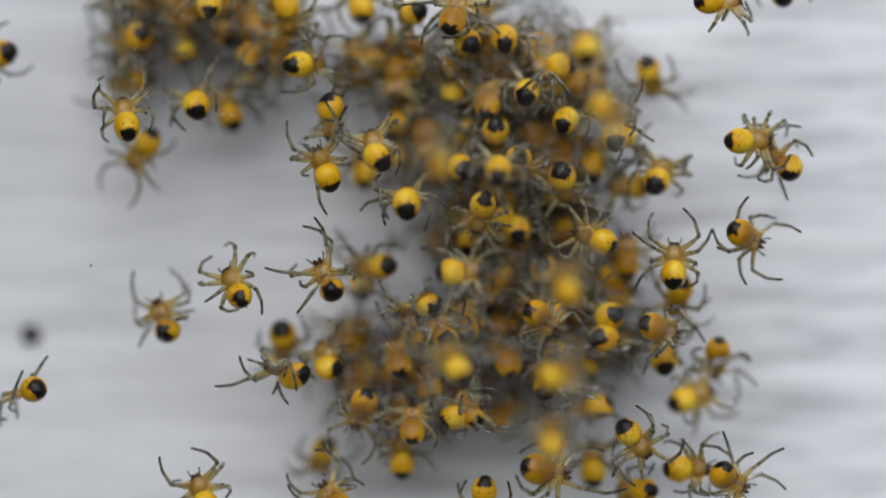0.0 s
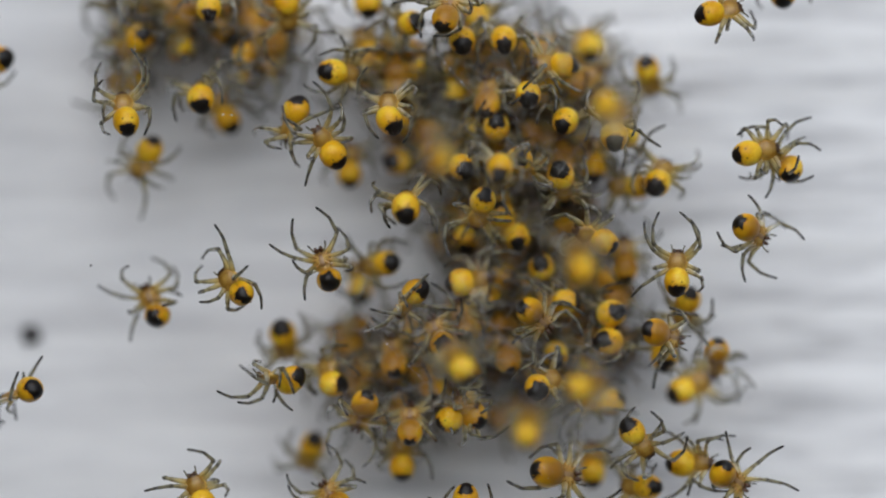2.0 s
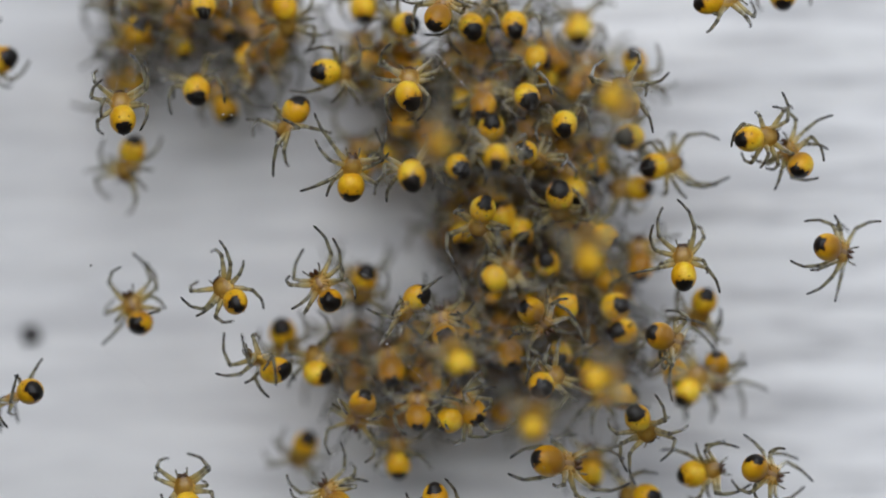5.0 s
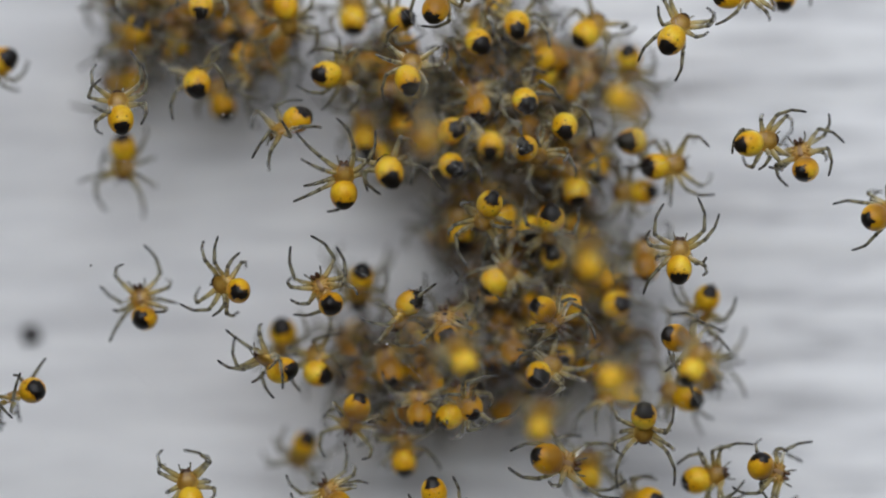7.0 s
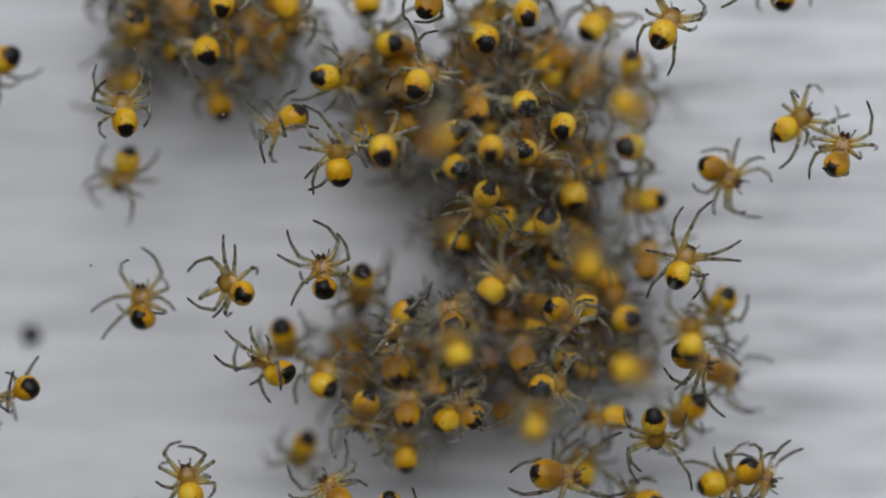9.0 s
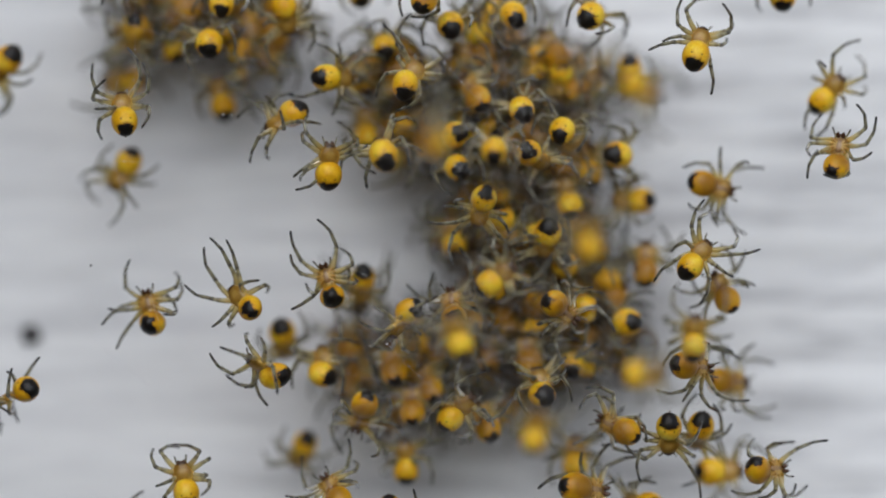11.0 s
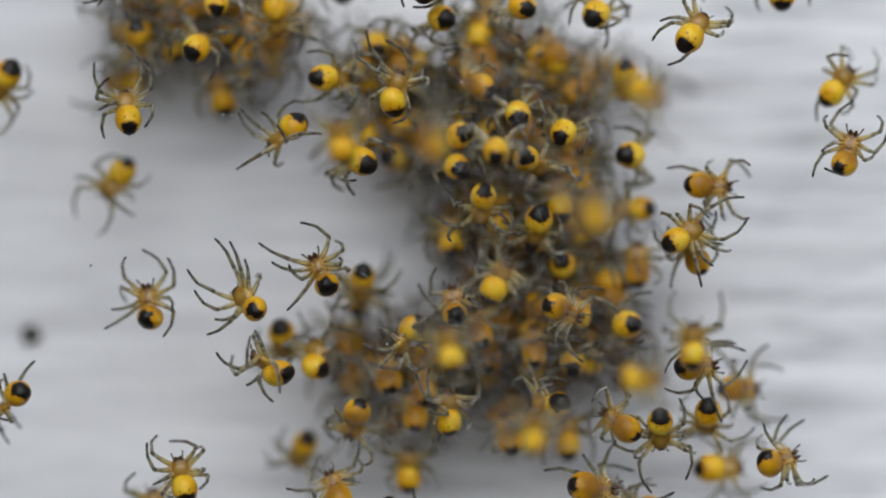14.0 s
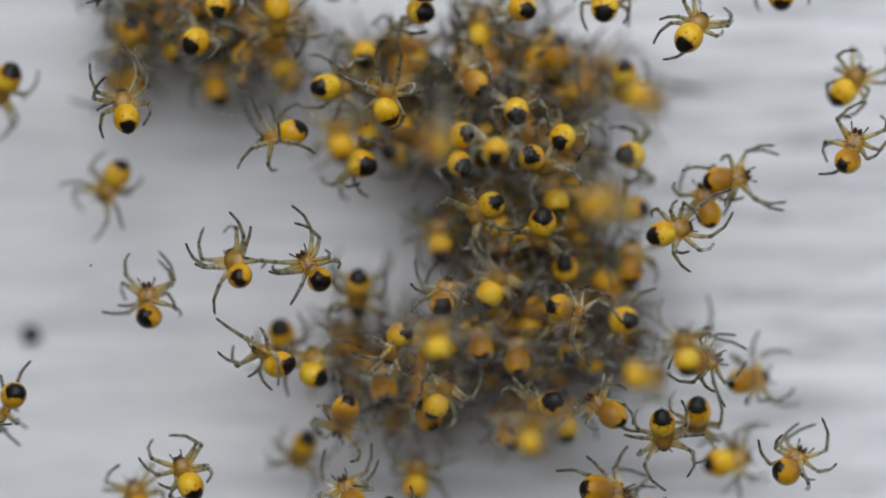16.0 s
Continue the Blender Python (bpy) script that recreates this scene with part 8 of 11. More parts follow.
    go(212, [(0, 3.68, -2.38, 282), (3.5, 3.79, -2.46, 276), (7, 3.92, -2.36, 270), (9, 4.00, -2.48, 267), (12.5, 3.96, -2.55, 264), (16, 3.94, -2.72, 258)])
    go(213, [(0, 3.85, -3.07, 206), (3.5, 3.83, -3.05, 213), (7, 3.70, -2.97, 219), (9, 3.73, -3.07, 226), (12.5, 3.83, -3.09, 230), (16, 3.85, -3.01, 228)])
    go(214, [(0, 4.40, -2.04, 177), (3.5, 4.46, -2.08, 177), (7, 4.61, -2.21, 182), (9, 4.69, -2.29, 177), (12.5, 4.69, -2.21, 172), (16, 4.86, -2.13, 177)])
    go(215, [(0, 2.27, -2.80, 59), (3.5, 2.38, -2.88, 60), (7, 2.40, -2.72, 56), (9, 2.38, -2.57, 49), (12.5, 2.55, -2.63, 50), (16, 2.61, -2.76, 52)])
    go(216, [(0, 3.96, -2.95, 231), (3.5, 4.02, -2.86, 235), (7, 4.04, -2.88, 228), (9, 4.21, -3.05, 232), (12.5, 4.13, -3.12, 226), (16, 4.15, -3.07, 226)])
    go(217, [(0, 3.24, -2.21, 351), (3.5, 3.41, -2.17, 344), (7, 3.37, -2.19, 337), (9, 3.39, -2.02, 334), (12.5, 3.47, -2.13, 329), (16, 3.43, -2.27, 326)])
    go(218, [(0, 2.25, -1.12, 224), (3.5, 2.23, -1.05, 223), (7, 2.27, -1.22, 226), (9, 2.29, -1.33, 227), (12.5, 2.17, -1.39, 223), (16, 2.06, -1.35, 223)])
    go(219, [(0, 1.68, -2.00, 146), (3.5, 1.60, -2.06, 145), (7, 1.66, -2.02, 147), (9, 1.56, -2.00, 147), (12.5, 1.37, -1.89, 146), (16, 1.47, -1.98, 152)])
    go(220, [(0, 4.38, -4.27, 68), (3.5, 4.23, -4.42, 64), (7, 4.13, -4.46, 67), (9, 3.96, -4.48, 67), (12.5, 3.98, -4.48, 72), (16, 4.10, -4.61, 69)])
    go(221, [(0, 3.87, -1.89, 250), (3.5, 3.96, -1.94, 245), (7, 4.10, -1.92, 246), (9, 4.00, -2.04, 245), (12.5, 4.08, -2.15, 246), (16, 4.13, -2.15, 241)])
    go(222, [(0, 1.52, -3.22, 158), (3.5, 1.41, -3.33, 159), (7, 1.58, -3.22, 157), (9, 1.62, -3.30, 156), (12.5, 1.49, -3.26, 157), (16, 1.66, -3.33, 163)])
    go(223, [(0, 3.52, -4.46, 105), (3.5, 3.43, -4.53, 108), (7, 3.60, -4.57, 107), (9, 3.75, -4.44, 109), (12.5, 3.92, -4.38, 103), (16, 3.79, -4.23, 107)])
    go(224, [(0, 1.83, -3.96, 95), (3.5, 1.75, -3.89, 94), (7, 1.77, -4.06, 88), (9, 1.62, -4.19, 85), (12.5, 1.64, -4.13, 91), (16, 1.79, -4.15, 84)])
    go(225, [(0, -0.06, -4.00, 139), (3.5, -0.19, -4.08, 138), (7, -0.23, -4.17, 135), (9, -0.40, -4.21, 139), (12.5, -0.57, -4.17, 145), (16, -0.57, -4.13, 139)])
    go(226, [(0, 4.55, -2.93, 25), (3.5, 4.50, -2.78, 18), (7, 4.65, -2.90, 12), (9, 4.50, -3.07, 7), (12.5, 4.42, -2.97, 2), (16, 4.25, -2.97, 7)])
    go(227, [(0, 1.20, -3.01, 258), (3.5, 1.31, -2.93, 264), (7, 1.22, -3.01, 264), (9, 1.14, -3.01, 263), (12.5, 0.99, -3.03, 264), (16, 1.07, -2.97, 266)])
    go(228, [(0, 3.09, -3.98, 25), (3.5, 3.12, -3.89, 19), (7, 3.26, -3.83, 15), (9, 3.22, -3.94, 18), (12.5, 3.39, -3.96, 16), (16, 3.39, -3.81, 19)])
    go(229, [(0, 1.18, -2.88, 337), (3.5, 1.05, -3.03, 339), (7, 0.95, -3.16, 341), (9, 0.99, -3.28, 338), (12.5, 0.91, -3.30, 333), (16, 0.99, -3.30, 329)])
    go(230, [(0, 3.35, -1.64, 204), (3.5, 3.28, -1.60, 210), (7, 3.18, -1.64, 212), (9, 3.01, -1.66, 216), (12.5, 3.16, -1.64, 223), (16, 2.99, -1.79, 226)])
    go(231, [(0, 2.50, -1.56, 82), (3.5, 2.50, -1.49, 87), (7, 2.42, -1.60, 86), (9, 2.29, -1.75, 80), (12.5, 2.15, -1.58, 78), (16, 1.96, -1.47, 85)])
    go(232, [(0, 3.62, -3.16, 343), (3.5, 3.52, -3.01, 346), (7, 3.45, -2.90, 345), (9, 3.54, -2.84, 346), (12.5, 3.41, -2.86, 338), (16, 3.58, -3.01, 339)])
    go(233, [(0, 0.13, -3.98, 65), (3.5, 0.02, -3.87, 71), (7, -0.04, -3.96, 64), (9, 0.13, -3.96, 68), (12.5, -0.04, -3.98, 73), (16, -0.11, -3.85, 71)])
    go(234, [(0, 4.00, -2.67, 31), (3.5, 4.13, -2.65, 34), (7, 4.21, -2.78, 29), (9, 4.31, -2.93, 34), (12.5, 4.31, -2.88, 41), (16, 4.50, -2.99, 42)])
    go(235, [(0, 1.16, -4.23, 181), (3.5, 1.26, -4.38, 178), (7, 1.45, -4.31, 175), (9, 1.54, -4.48, 175), (12.5, 1.66, -4.59, 172), (16, 1.70, -4.74, 165)])
    go(236, [(0, 3.05, -2.06, 50), (3.5, 3.14, -2.10, 50), (7, 2.95, -2.27, 43), (9, 2.86, -2.38, 50), (12.5, 2.95, -2.34, 54), (16, 3.01, -2.36, 59)])
    go(237, [(0, 1.94, -2.86, 315), (3.5, 1.94, -2.80, 315), (7, 1.98, -2.69, 315), (9, 2.15, -2.57, 311), (12.5, 2.04, -2.44, 303), (16, 2.21, -2.59, 296)])
    go(238, [(0, 4.44, -4.04, 242), (3.5, 4.36, -3.92, 244), (7, 4.27, -3.96, 248), (9, 4.10, -4.02, 256), (12.5, 4.06, -4.06, 253), (16, 4.21, -3.96, 247)])
    go(239, [(0, 3.22, -4.25, 14), (3.5, 3.35, -4.17, 13), (7, 3.18, -4.27, 21), (9, 3.22, -4.44, 20), (12.5, 3.35, -4.55, 27), (16, 3.35, -4.55, 20)])
    go(240, [(0, 5.39, -4.23, 108), (3.5, 5.35, -4.19, 111), (7, 5.43, -4.34, 117), (9, 5.33, -4.38, 120), (12.5, 5.43, -4.25, 118), (16, 5.49, -4.19, 124)])
    go(241, [(0, 3.62, -4.53, 354), (3.5, 3.45, -4.59, 362), (7, 3.26, -4.69, 364), (9, 3.26, -4.57, 364), (12.5, 3.26, -4.48, 371), (16, 3.35, -4.36, 373)])
    go(242, [(0, 6.17, -3.83, 55), (3.5, 6.02, -3.94, 57), (7, 6.06, -4.08, 63), (9, 6.15, -4.13, 64), (12.5, 6.17, -3.98, 59), (16, 6.23, -3.96, 58)])
    go(243, [(0, 3.52, -3.01, 211), (3.5, 3.41, -2.93, 216), (7, 3.52, -2.88, 218), (9, 3.49, -2.90, 214), (12.5, 3.43, -3.05, 220), (16, 3.28, -2.93, 226)])
    go(244, [(0, 5.51, -3.28, 310), (3.5, 5.35, -3.22, 310), (7, 5.47, -3.24, 318), (9, 5.35, -3.20, 319), (12.5, 5.39, -3.26, 319), (16, 5.22, -3.37, 324)])
    go(245, [(0, 5.75, -3.89, 225), (3.5, 5.87, -3.79, 227), (7, 5.79, -3.64, 222), (9, 5.64, -3.52, 215), (12.5, 5.83, -3.47, 219), (16, 5.79, -3.47, 215)])
    go(246, [(0, 5.22, -3.26, 355), (3.5, 5.26, -3.28, 354), (7, 5.43, -3.45, 362), (9, 5.30, -3.45, 365), (12.5, 5.18, -3.58, 369), (16, 5.03, -3.52, 372)])
    go(247, [(0, 4.80, -3.96, 12), (3.5, 4.65, -3.87, 10), (7, 4.53, -3.77, 6), (9, 4.69, -3.75, 8), (12.5, 4.71, -3.89, 13), (16, 4.88, -4.02, 17)])
    go(248, [(0, 6.02, -1.54, 360), (3.5, 5.98, -1.62, 361), (7, 5.85, -1.49, 367), (9, 5.75, -1.52, 372), (12.5, 5.75, -1.49, 367), (16, 5.91, -1.54, 370)])
    go(249, [(0, 6.04, -1.26, 237), (3.5, 6.10, -1.41, 234), (7, 6.23, -1.49, 235), (9, 6.27, -1.39, 227), (12.5, 6.08, -1.52, 225), (16, 6.13, -1.49, 231)])
    go(250, [(0, 5.94, -1.64, 328), (3.5, 5.79, -1.79, 323), (7, 5.85, -1.73, 318), (9, 5.98, -1.85, 324), (12.5, 6.04, -1.89, 318), (16, 6.23, -1.83, 321)])
    go(251, [(0, 6.42, -1.85, 128), (3.5, 6.38, -1.92, 132), (7, 6.34, -1.79, 134), (9, 6.38, -1.79, 141), (12.5, 6.31, -1.79, 134), (16, 6.19, -1.68, 129)])
    go(252, [(0, 4.63, -1.81, 102), (3.5, 4.71, -1.79, 94), (7, 4.53, -1.64, 98), (9, 4.36, -1.62, 98), (12.5, 4.29, -1.56, 105), (16, 4.48, -1.64, 106)])
    go(253, [(0, 4.80, -2.23, 75), (3.5, 4.74, -2.23, 81), (7, 4.88, -2.34, 77), (9, 5.01, -2.25, 79), (12.5, 5.03, -2.17, 79), (16, 4.93, -2.27, 75)])
    go(254, [(0, 6.17, -1.26, 91), (3.5, 6.10, -1.31, 87), (7, 5.98, -1.47, 80), (9, 5.85, -1.41, 77), (12.5, 5.87, -1.41, 72), (16, 6.00, -1.49, 67)])
    go(255, [(0, 6.23, -1.09, 170), (3.5, 6.10, -1.18, 163), (7, 6.15, -1.24, 156), (9, 6.02, -1.16, 155), (12.5, 6.15, -1.26, 153), (16, 5.96, -1.26, 148)])
    go(256, [(0, 4.97, -0.97, 22), (3.5, 5.03, -0.84, 16), (7, 4.97, -0.78, 19), (9, 5.14, -0.84, 18), (12.5, 5.33, -0.99, 17), (16, 5.33, -0.99, 10)])
    go(257, [(0, -0.27, -4.53, 264), (3.5, -0.11, -4.69, 258), (7, 0.08, -4.57, 264), (9, 0.15, -4.67, 261), (12.5, 0.06, -4.57, 255), (16, -0.08, -4.44, 260)])
    go(258, [(0, 2.00, -6.34, 41), (3.5, 2.13, -6.21, 37), (7, 2.19, -6.08, 43), (9, 2.27, -6.10, 47), (12.5, 2.15, -6.21, 48), (16, 2.10, -6.31, 47)])
    go(259, [(0, -1.39, -5.87, 230), (3.5, -1.49, -5.98, 223), (7, -1.47, -6.04, 225), (9, -1.64, -5.91, 227), (12.5, -1.54, -5.96, 235), (16, -1.45, -5.94, 242)])
    go(260, [(0, -1.20, -5.14, 68), (3.5, -1.22, -5.20, 73), (7, -1.09, -5.26, 66), (9, -1.07, -5.33, 61), (12.5, -1.12, -5.33, 58), (16, -1.28, -5.26, 56)])
    go(261, [(0, 0.40, -5.33, 259), (3.5, 0.34, -5.37, 253), (7, 0.51, -5.35, 252), (9, 0.40, -5.47, 260), (12.5, 0.36, -5.47, 256), (16, 0.44, -5.51, 262)])
    go(262, [(0, -0.53, -4.99, 42), (3.5, -0.34, -4.90, 41), (7, -0.21, -4.76, 34), (9, -0.17, -4.80, 26), (12.5, -0.04, -4.90, 28), (16, -0.13, -5.05, 23)])
    go(263, [(0, -2.21, 6.61, 348), (3.5, -2.36, 6.48, 352), (7, -2.46, 6.57, 345), (9, -2.34, 6.71, 351), (12.5, -2.23, 6.55, 344), (16, -2.10, 6.69, 338)])
    go(264, [(0, -2.44, 6.84, 322), (3.5, -2.25, 6.78, 321), (7, -2.42, 6.65, 325), (9, -2.57, 6.59, 322), (12.5, -2.59, 6.69, 315), (16, -2.59, 6.63, 318)])
    go(265, [(0, -1.20, 6.84, 328), (3.5, -1.05, 6.67, 327), (7, -1.05, 6.82, 320), (9, -0.91, 6.78, 316), (12.5, -1.03, 6.92, 321), (16, -1.12, 7.07, 326)])
    go(266, [(0, -2.46, 7.16, 195), (3.5, -2.46, 6.99, 190), (7, -2.50, 7.01, 189), (9, -2.57, 6.97, 196), (12.5, -2.69, 6.99, 204), (16, -2.88, 6.92, 202)])
    go(267, [(0, -2.90, 6.50, 185), (3.5, -2.84, 6.42, 187), (7, -2.78, 6.36, 183), (9, -2.63, 6.31, 183), (12.5, -2.59, 6.36, 179), (16, -2.42, 6.46, 177)])
    go(268, [(0, -1.28, 7.60, 173), (3.5, -1.45, 7.43, 172), (7, -1.45, 7.58, 167), (9, -1.45, 7.43, 174), (12.5, -1.49, 7.43, 170), (16, -1.37, 7.54, 166)])
    go(269, [(0, 5.43, 5.68, 114), (3.5, 5.33, 5.56, 120), (7, 5.26, 5.66, 122), (9, 5.09, 5.64, 119), (12.5, 5.16, 5.77, 122), (16, 5.07, 5.75, 126)])
    go(270, [(0, 4.46, 6.74, 140), (3.5, 4.61, 6.74, 138), (7, 4.46, 6.76, 135), (9, 4.29, 6.69, 141), (12.5, 4.25, 6.71, 147), (16, 4.42, 6.57, 151)])
    go(271, [(0, 4.69, 5.89, 358), (3.5, 4.71, 5.91, 361), (7, 4.53, 5.81, 368), (9, 4.61, 5.85, 371), (12.5, 4.50, 5.77, 375), (16, 4.53, 5.68, 379)])
    go(272, [(0, 4.13, 7.01, 72), (3.5, 3.96, 6.90, 76), (7, 3.83, 6.76, 79), (9, 3.73, 6.82, 82), (12.5, 3.77, 6.80, 88), (16, 3.70, 6.67, 95)])
    go(273, [(0, 5.01, 6.06, 33), (3.5, 4.93, 6.06, 38), (7, 4.88, 5.91, 38), (9, 5.05, 5.98, 35), (12.5, 4.93, 5.87, 36), (16, 5.09, 5.87, 40)])
    go(274, [(0, 4.67, 6.57, 345), (3.5, 4.50, 6.61, 350), (7, 4.69, 6.59, 356), (9, 4.65, 6.50, 349), (12.5, 4.71, 6.61, 353), (16, 4.63, 6.76, 352)])
    go(275, [(0, 3.12, 7.47, 173), (3.5, 3.03, 7.43, 177), (7, 2.95, 7.56, 181), (9, 2.84, 7.47, 181), (12.5, 2.69, 7.54, 188), (16, 2.82, 7.47, 196)])
    go(276, [(0, 4.95, 7.11, 340), (3.5, 5.05, 6.95, 342), (7, 5.14, 7.07, 346), (9, 4.97, 6.95, 351), (12.5, 5.11, 6.86, 347), (16, 5.16, 6.86, 353)])
    feet(0, 0, [(0.61, 2.61, 0.71), (1.13, 1.44, -0.84), (0.73, 0.50, -0.83), (0.73, -0.48, 0.42), (-0.46, 2.36, -0.65), (-0.85, 1.42, 0.97), (-0.85, 0.09, 0.03), (-0.59, -0.09, -1.13)])
    feet(0, 2, [(0.47, 2.64, 0.70), (0.95, 2.27, 0.64), (0.81, 0.54, -0.77), (0.57, -0.65, 0.08), (-0.62, 2.45, 0.03), (-0.77, 1.37, 1.00), (-0.82, 0.07, 0.08), (-0.51, -0.02, -1.12)])
    feet(0, 4.2, [(0.43, 2.40, 0.60), (0.98, 2.18, 0.60), (0.98, 0.41, -0.47), (0.52, -0.60, 0.12), (-0.65, 2.29, -0.68), (-0.70, 1.29, 0.98), (-0.76, 0.06, 0.17), (-0.61, -0.07, -1.12)])
    feet(0, 7.5, [(0.55, 2.56, 0.68), (0.96, 2.01, 0.55), (0.97, 0.39, -0.57), (0.64, -0.45, 0.55), (-0.64, 2.44, -0.22), (-0.64, 1.32, 1.01), (-1.02, 0.57, 0.30), (-0.57, 0.00, -1.26)])
    feet(0, 13.5, [(0.16, 2.73, 0.68), (0.75, 2.17, 0.57), (1.00, 0.42, -0.55), (0.49, -0.53, 0.49), (-1.06, 2.28, 0.29), (-0.64, 1.39, 0.94), (-1.08, 0.46, 0.03), (-0.88, -0.41, -0.67)])
    feet(11, 2, [(1.39, 1.61, 0.23), (0.99, 1.21, -1.19), (0.74, 0.52, -0.83), (0.61, -0.08, -1.13), (-1.34, 1.54, 0.45), (-0.18, 1.77, -1.22), (-0.72, 0.49, 0.61), (-0.68, -0.93, -1.23)])
    feet(11, 3.5, [(1.43, 1.65, 0.22), (0.87, 1.07, 1.45), (0.67, 0.52, -0.84), (0.55, -0.18, -1.17), (-0.38, 2.40, -0.71), (0.32, 1.69, -1.21), (-0.76, 0.51, 0.65), (-1.01, 0.38, -1.05)])
    feet(11, 4.2, [(1.43, 1.66, 0.15), (0.71, 1.45, 1.17), (0.67, 0.58, -0.74), (1.26, 0.22, 0.10), (-0.46, 2.57, -0.85), (0.28, 1.63, -1.14), (-0.72, 0.61, 0.61), (-0.88, 0.66, -1.59)])
    feet(11, 6.3, [(1.20, 1.96, -0.14), (0.63, 1.43, 1.07), (0.50, 0.79, 0.80), (1.18, 0.24, 0.06), (-1.06, 2.16, -0.06), (-0.62, 1.96, -1.14), (-0.74, 0.53, 0.69), (-0.30, -0.72, -0.58)])
    feet(11, 7.5, [(1.37, 1.58, -0.42), (-0.44, 1.36, 1.18), (0.45, 0.69, 0.82), (0.42, -0.50, 0.67), (-1.06, 2.16, -0.18), (-0.01, 1.49, -1.41), (-0.71, 0.57, 0.64), (-0.34, -0.67, -0.59)])
    feet(11, 9, [(1.10, 1.61, -0.89), (0.67, 1.37, 1.10), (0.54, 0.75, 0.90), (0.46, -0.52, 0.74), (-1.40, 1.68, -0.49), (0.16, 1.26, -1.48), (-0.65, 0.47, 0.63), (-0.41, -0.67, -0.65)])
    feet(11, 11.3, [(1.07, 2.03, 0.40), (0.63, 1.42, 1.13), (0.51, 0.70, 0.91), (0.92, -0.31, 0.24), (-0.41, 2.38, -0.76), (0.10, 1.57, -1.36), (-0.62, 0.42, 0.73), (-0.44, -0.76, -0.69)])
    feet(11, 13.5, [(0.85, 1.42, 1.40), (0.86, 1.28, 1.43), (0.51, 0.72, 1.00), (0.38, -0.63, 0.60), (0.01, 2.72, -0.04), (0.63, 1.22, -1.31), (-0.60, 0.49, 0.80), (-0.40, -0.69, -0.74)])
    feet(11, 16, [(1.13, 1.66, 0.80), (0.89, 1.30, 1.37), (0.57, 0.69, 0.98), (0.53, -0.33, 0.86), (-0.47, 2.27, -0.87), (0.17, 0.82, -1.54), (-0.56, 0.46, 0.89), (-0.41, -0.71, -0.84)])
    feet(31, 0, [(0.61, 1.83, 1.08), (0.86, 1.41, -1.19), (0.73, 0.49, -0.83), (0.93, 0.44, -1.19), (-0.69, 1.79, -1.30), (-0.65, 0.08, 0.89), (-0.76, 0.58, -0.83), (0.12, 0.86, -1.49)])
    feet(31, 7.5, [(0.59, 1.88, 1.16), (1.10, 1.61, -0.55), (0.74, 0.21, 0.51), (0.98, 0.35, -1.22), (-0.35, 2.44, 0.31), (-1.02, 0.86, 0.98), (-0.53, 1.01, -1.00), (0.05, 0.83, -1.47)])
    feet(31, 13.5, [(0.62, 1.96, 1.08), (1.09, 1.53, -0.59), (0.31, 0.30, 0.76), (0.96, 0.28, -1.22), (-0.46, 2.48, -0.02), (-1.20, 0.77, 0.83), (-0.25, 1.61, -0.57), (-0.26, 0.69, -1.52)])
    feet(14, 1.5, [(0.48, 1.89, -1.30), (0.99, 0.55, 1.06), (0.74, 0.52, -0.83), (0.41, -0.64, -0.65), (-0.62, 1.83, 1.08), (-0.78, 1.75, -0.93), (-0.72, 0.48, -0.83), (-0.60, -0.51, 0.39)])
    feet(14, 3.5, [(0.43, 1.85, -1.35), (1.02, 0.58, 0.98), (0.89, 1.03, -0.66), (0.36, -0.70, -0.65), (-0.67, 1.74, 1.02), (-0.81, 1.76, -0.90), (-1.32, 0.86, -0.04), (-0.33, -0.73, -0.69)])
    feet(14, 6.3, [(0.38, 1.94, -1.29), (1.20, 1.34, 0.80), (0.62, 1.23, -0.75), (0.33, -0.74, -0.62), (-0.75, 1.65, 1.02), (-0.76, 1.72, -0.98), (-1.47, 0.76, -0.08), (-0.70, -0.74, -0.69)])
    feet(14, 9, [(0.33, 1.84, -1.33), (0.77, 0.67, 1.20), (0.59, 1.32, -0.79), (0.26, -0.82, -0.56), (-0.84, 1.73, 0.97), (-2.28, 1.61, 0.26), (-0.64, 1.22, -0.75), (-0.64, -0.73, -0.79)])
    feet(14, 13.5, [(-0.92, 2.16, 0.48), (0.98, 0.94, 1.10), (0.61, 1.41, -0.88), (0.17, -0.87, -0.53), (-1.87, 2.57, 0.65), (-1.79, 1.40, 0.17), (-0.63, 1.25, -0.73), (-0.64, -0.79, -0.73)])
    feet(14, 16, [(0.25, 2.94, 0.80), (0.74, 0.85, 1.23), (1.59, 1.03, 0.02), (0.10, -0.83, -0.59), (-0.18, 3.22, 0.91), (-1.88, 1.44, 0.20), (-0.59, 1.15, -0.81), (-0.71, -0.72, -0.83)])
    feet(36, 0, [(0.53, 2.45, 0.60), (0.59, 2.14, -0.34), (0.73, 0.51, -0.83), (0.64, -0.06, 0.91), (-0.42, 1.90, -1.30), (-0.62, 1.63, -1.11), (-1.22, 0.60, -0.15), (-0.58, -0.10, -1.13)])
    feet(36, 4.2, [(0.58, 2.09, 0.96), (0.43, 2.05, -0.69), (0.78, 0.42, -0.84), (0.61, -0.12, 0.99), (-0.41, 1.87, -1.22), (-0.60, 1.60, -1.03), (-1.21, 0.54, -0.17), (-0.67, 1.03, -1.28)])
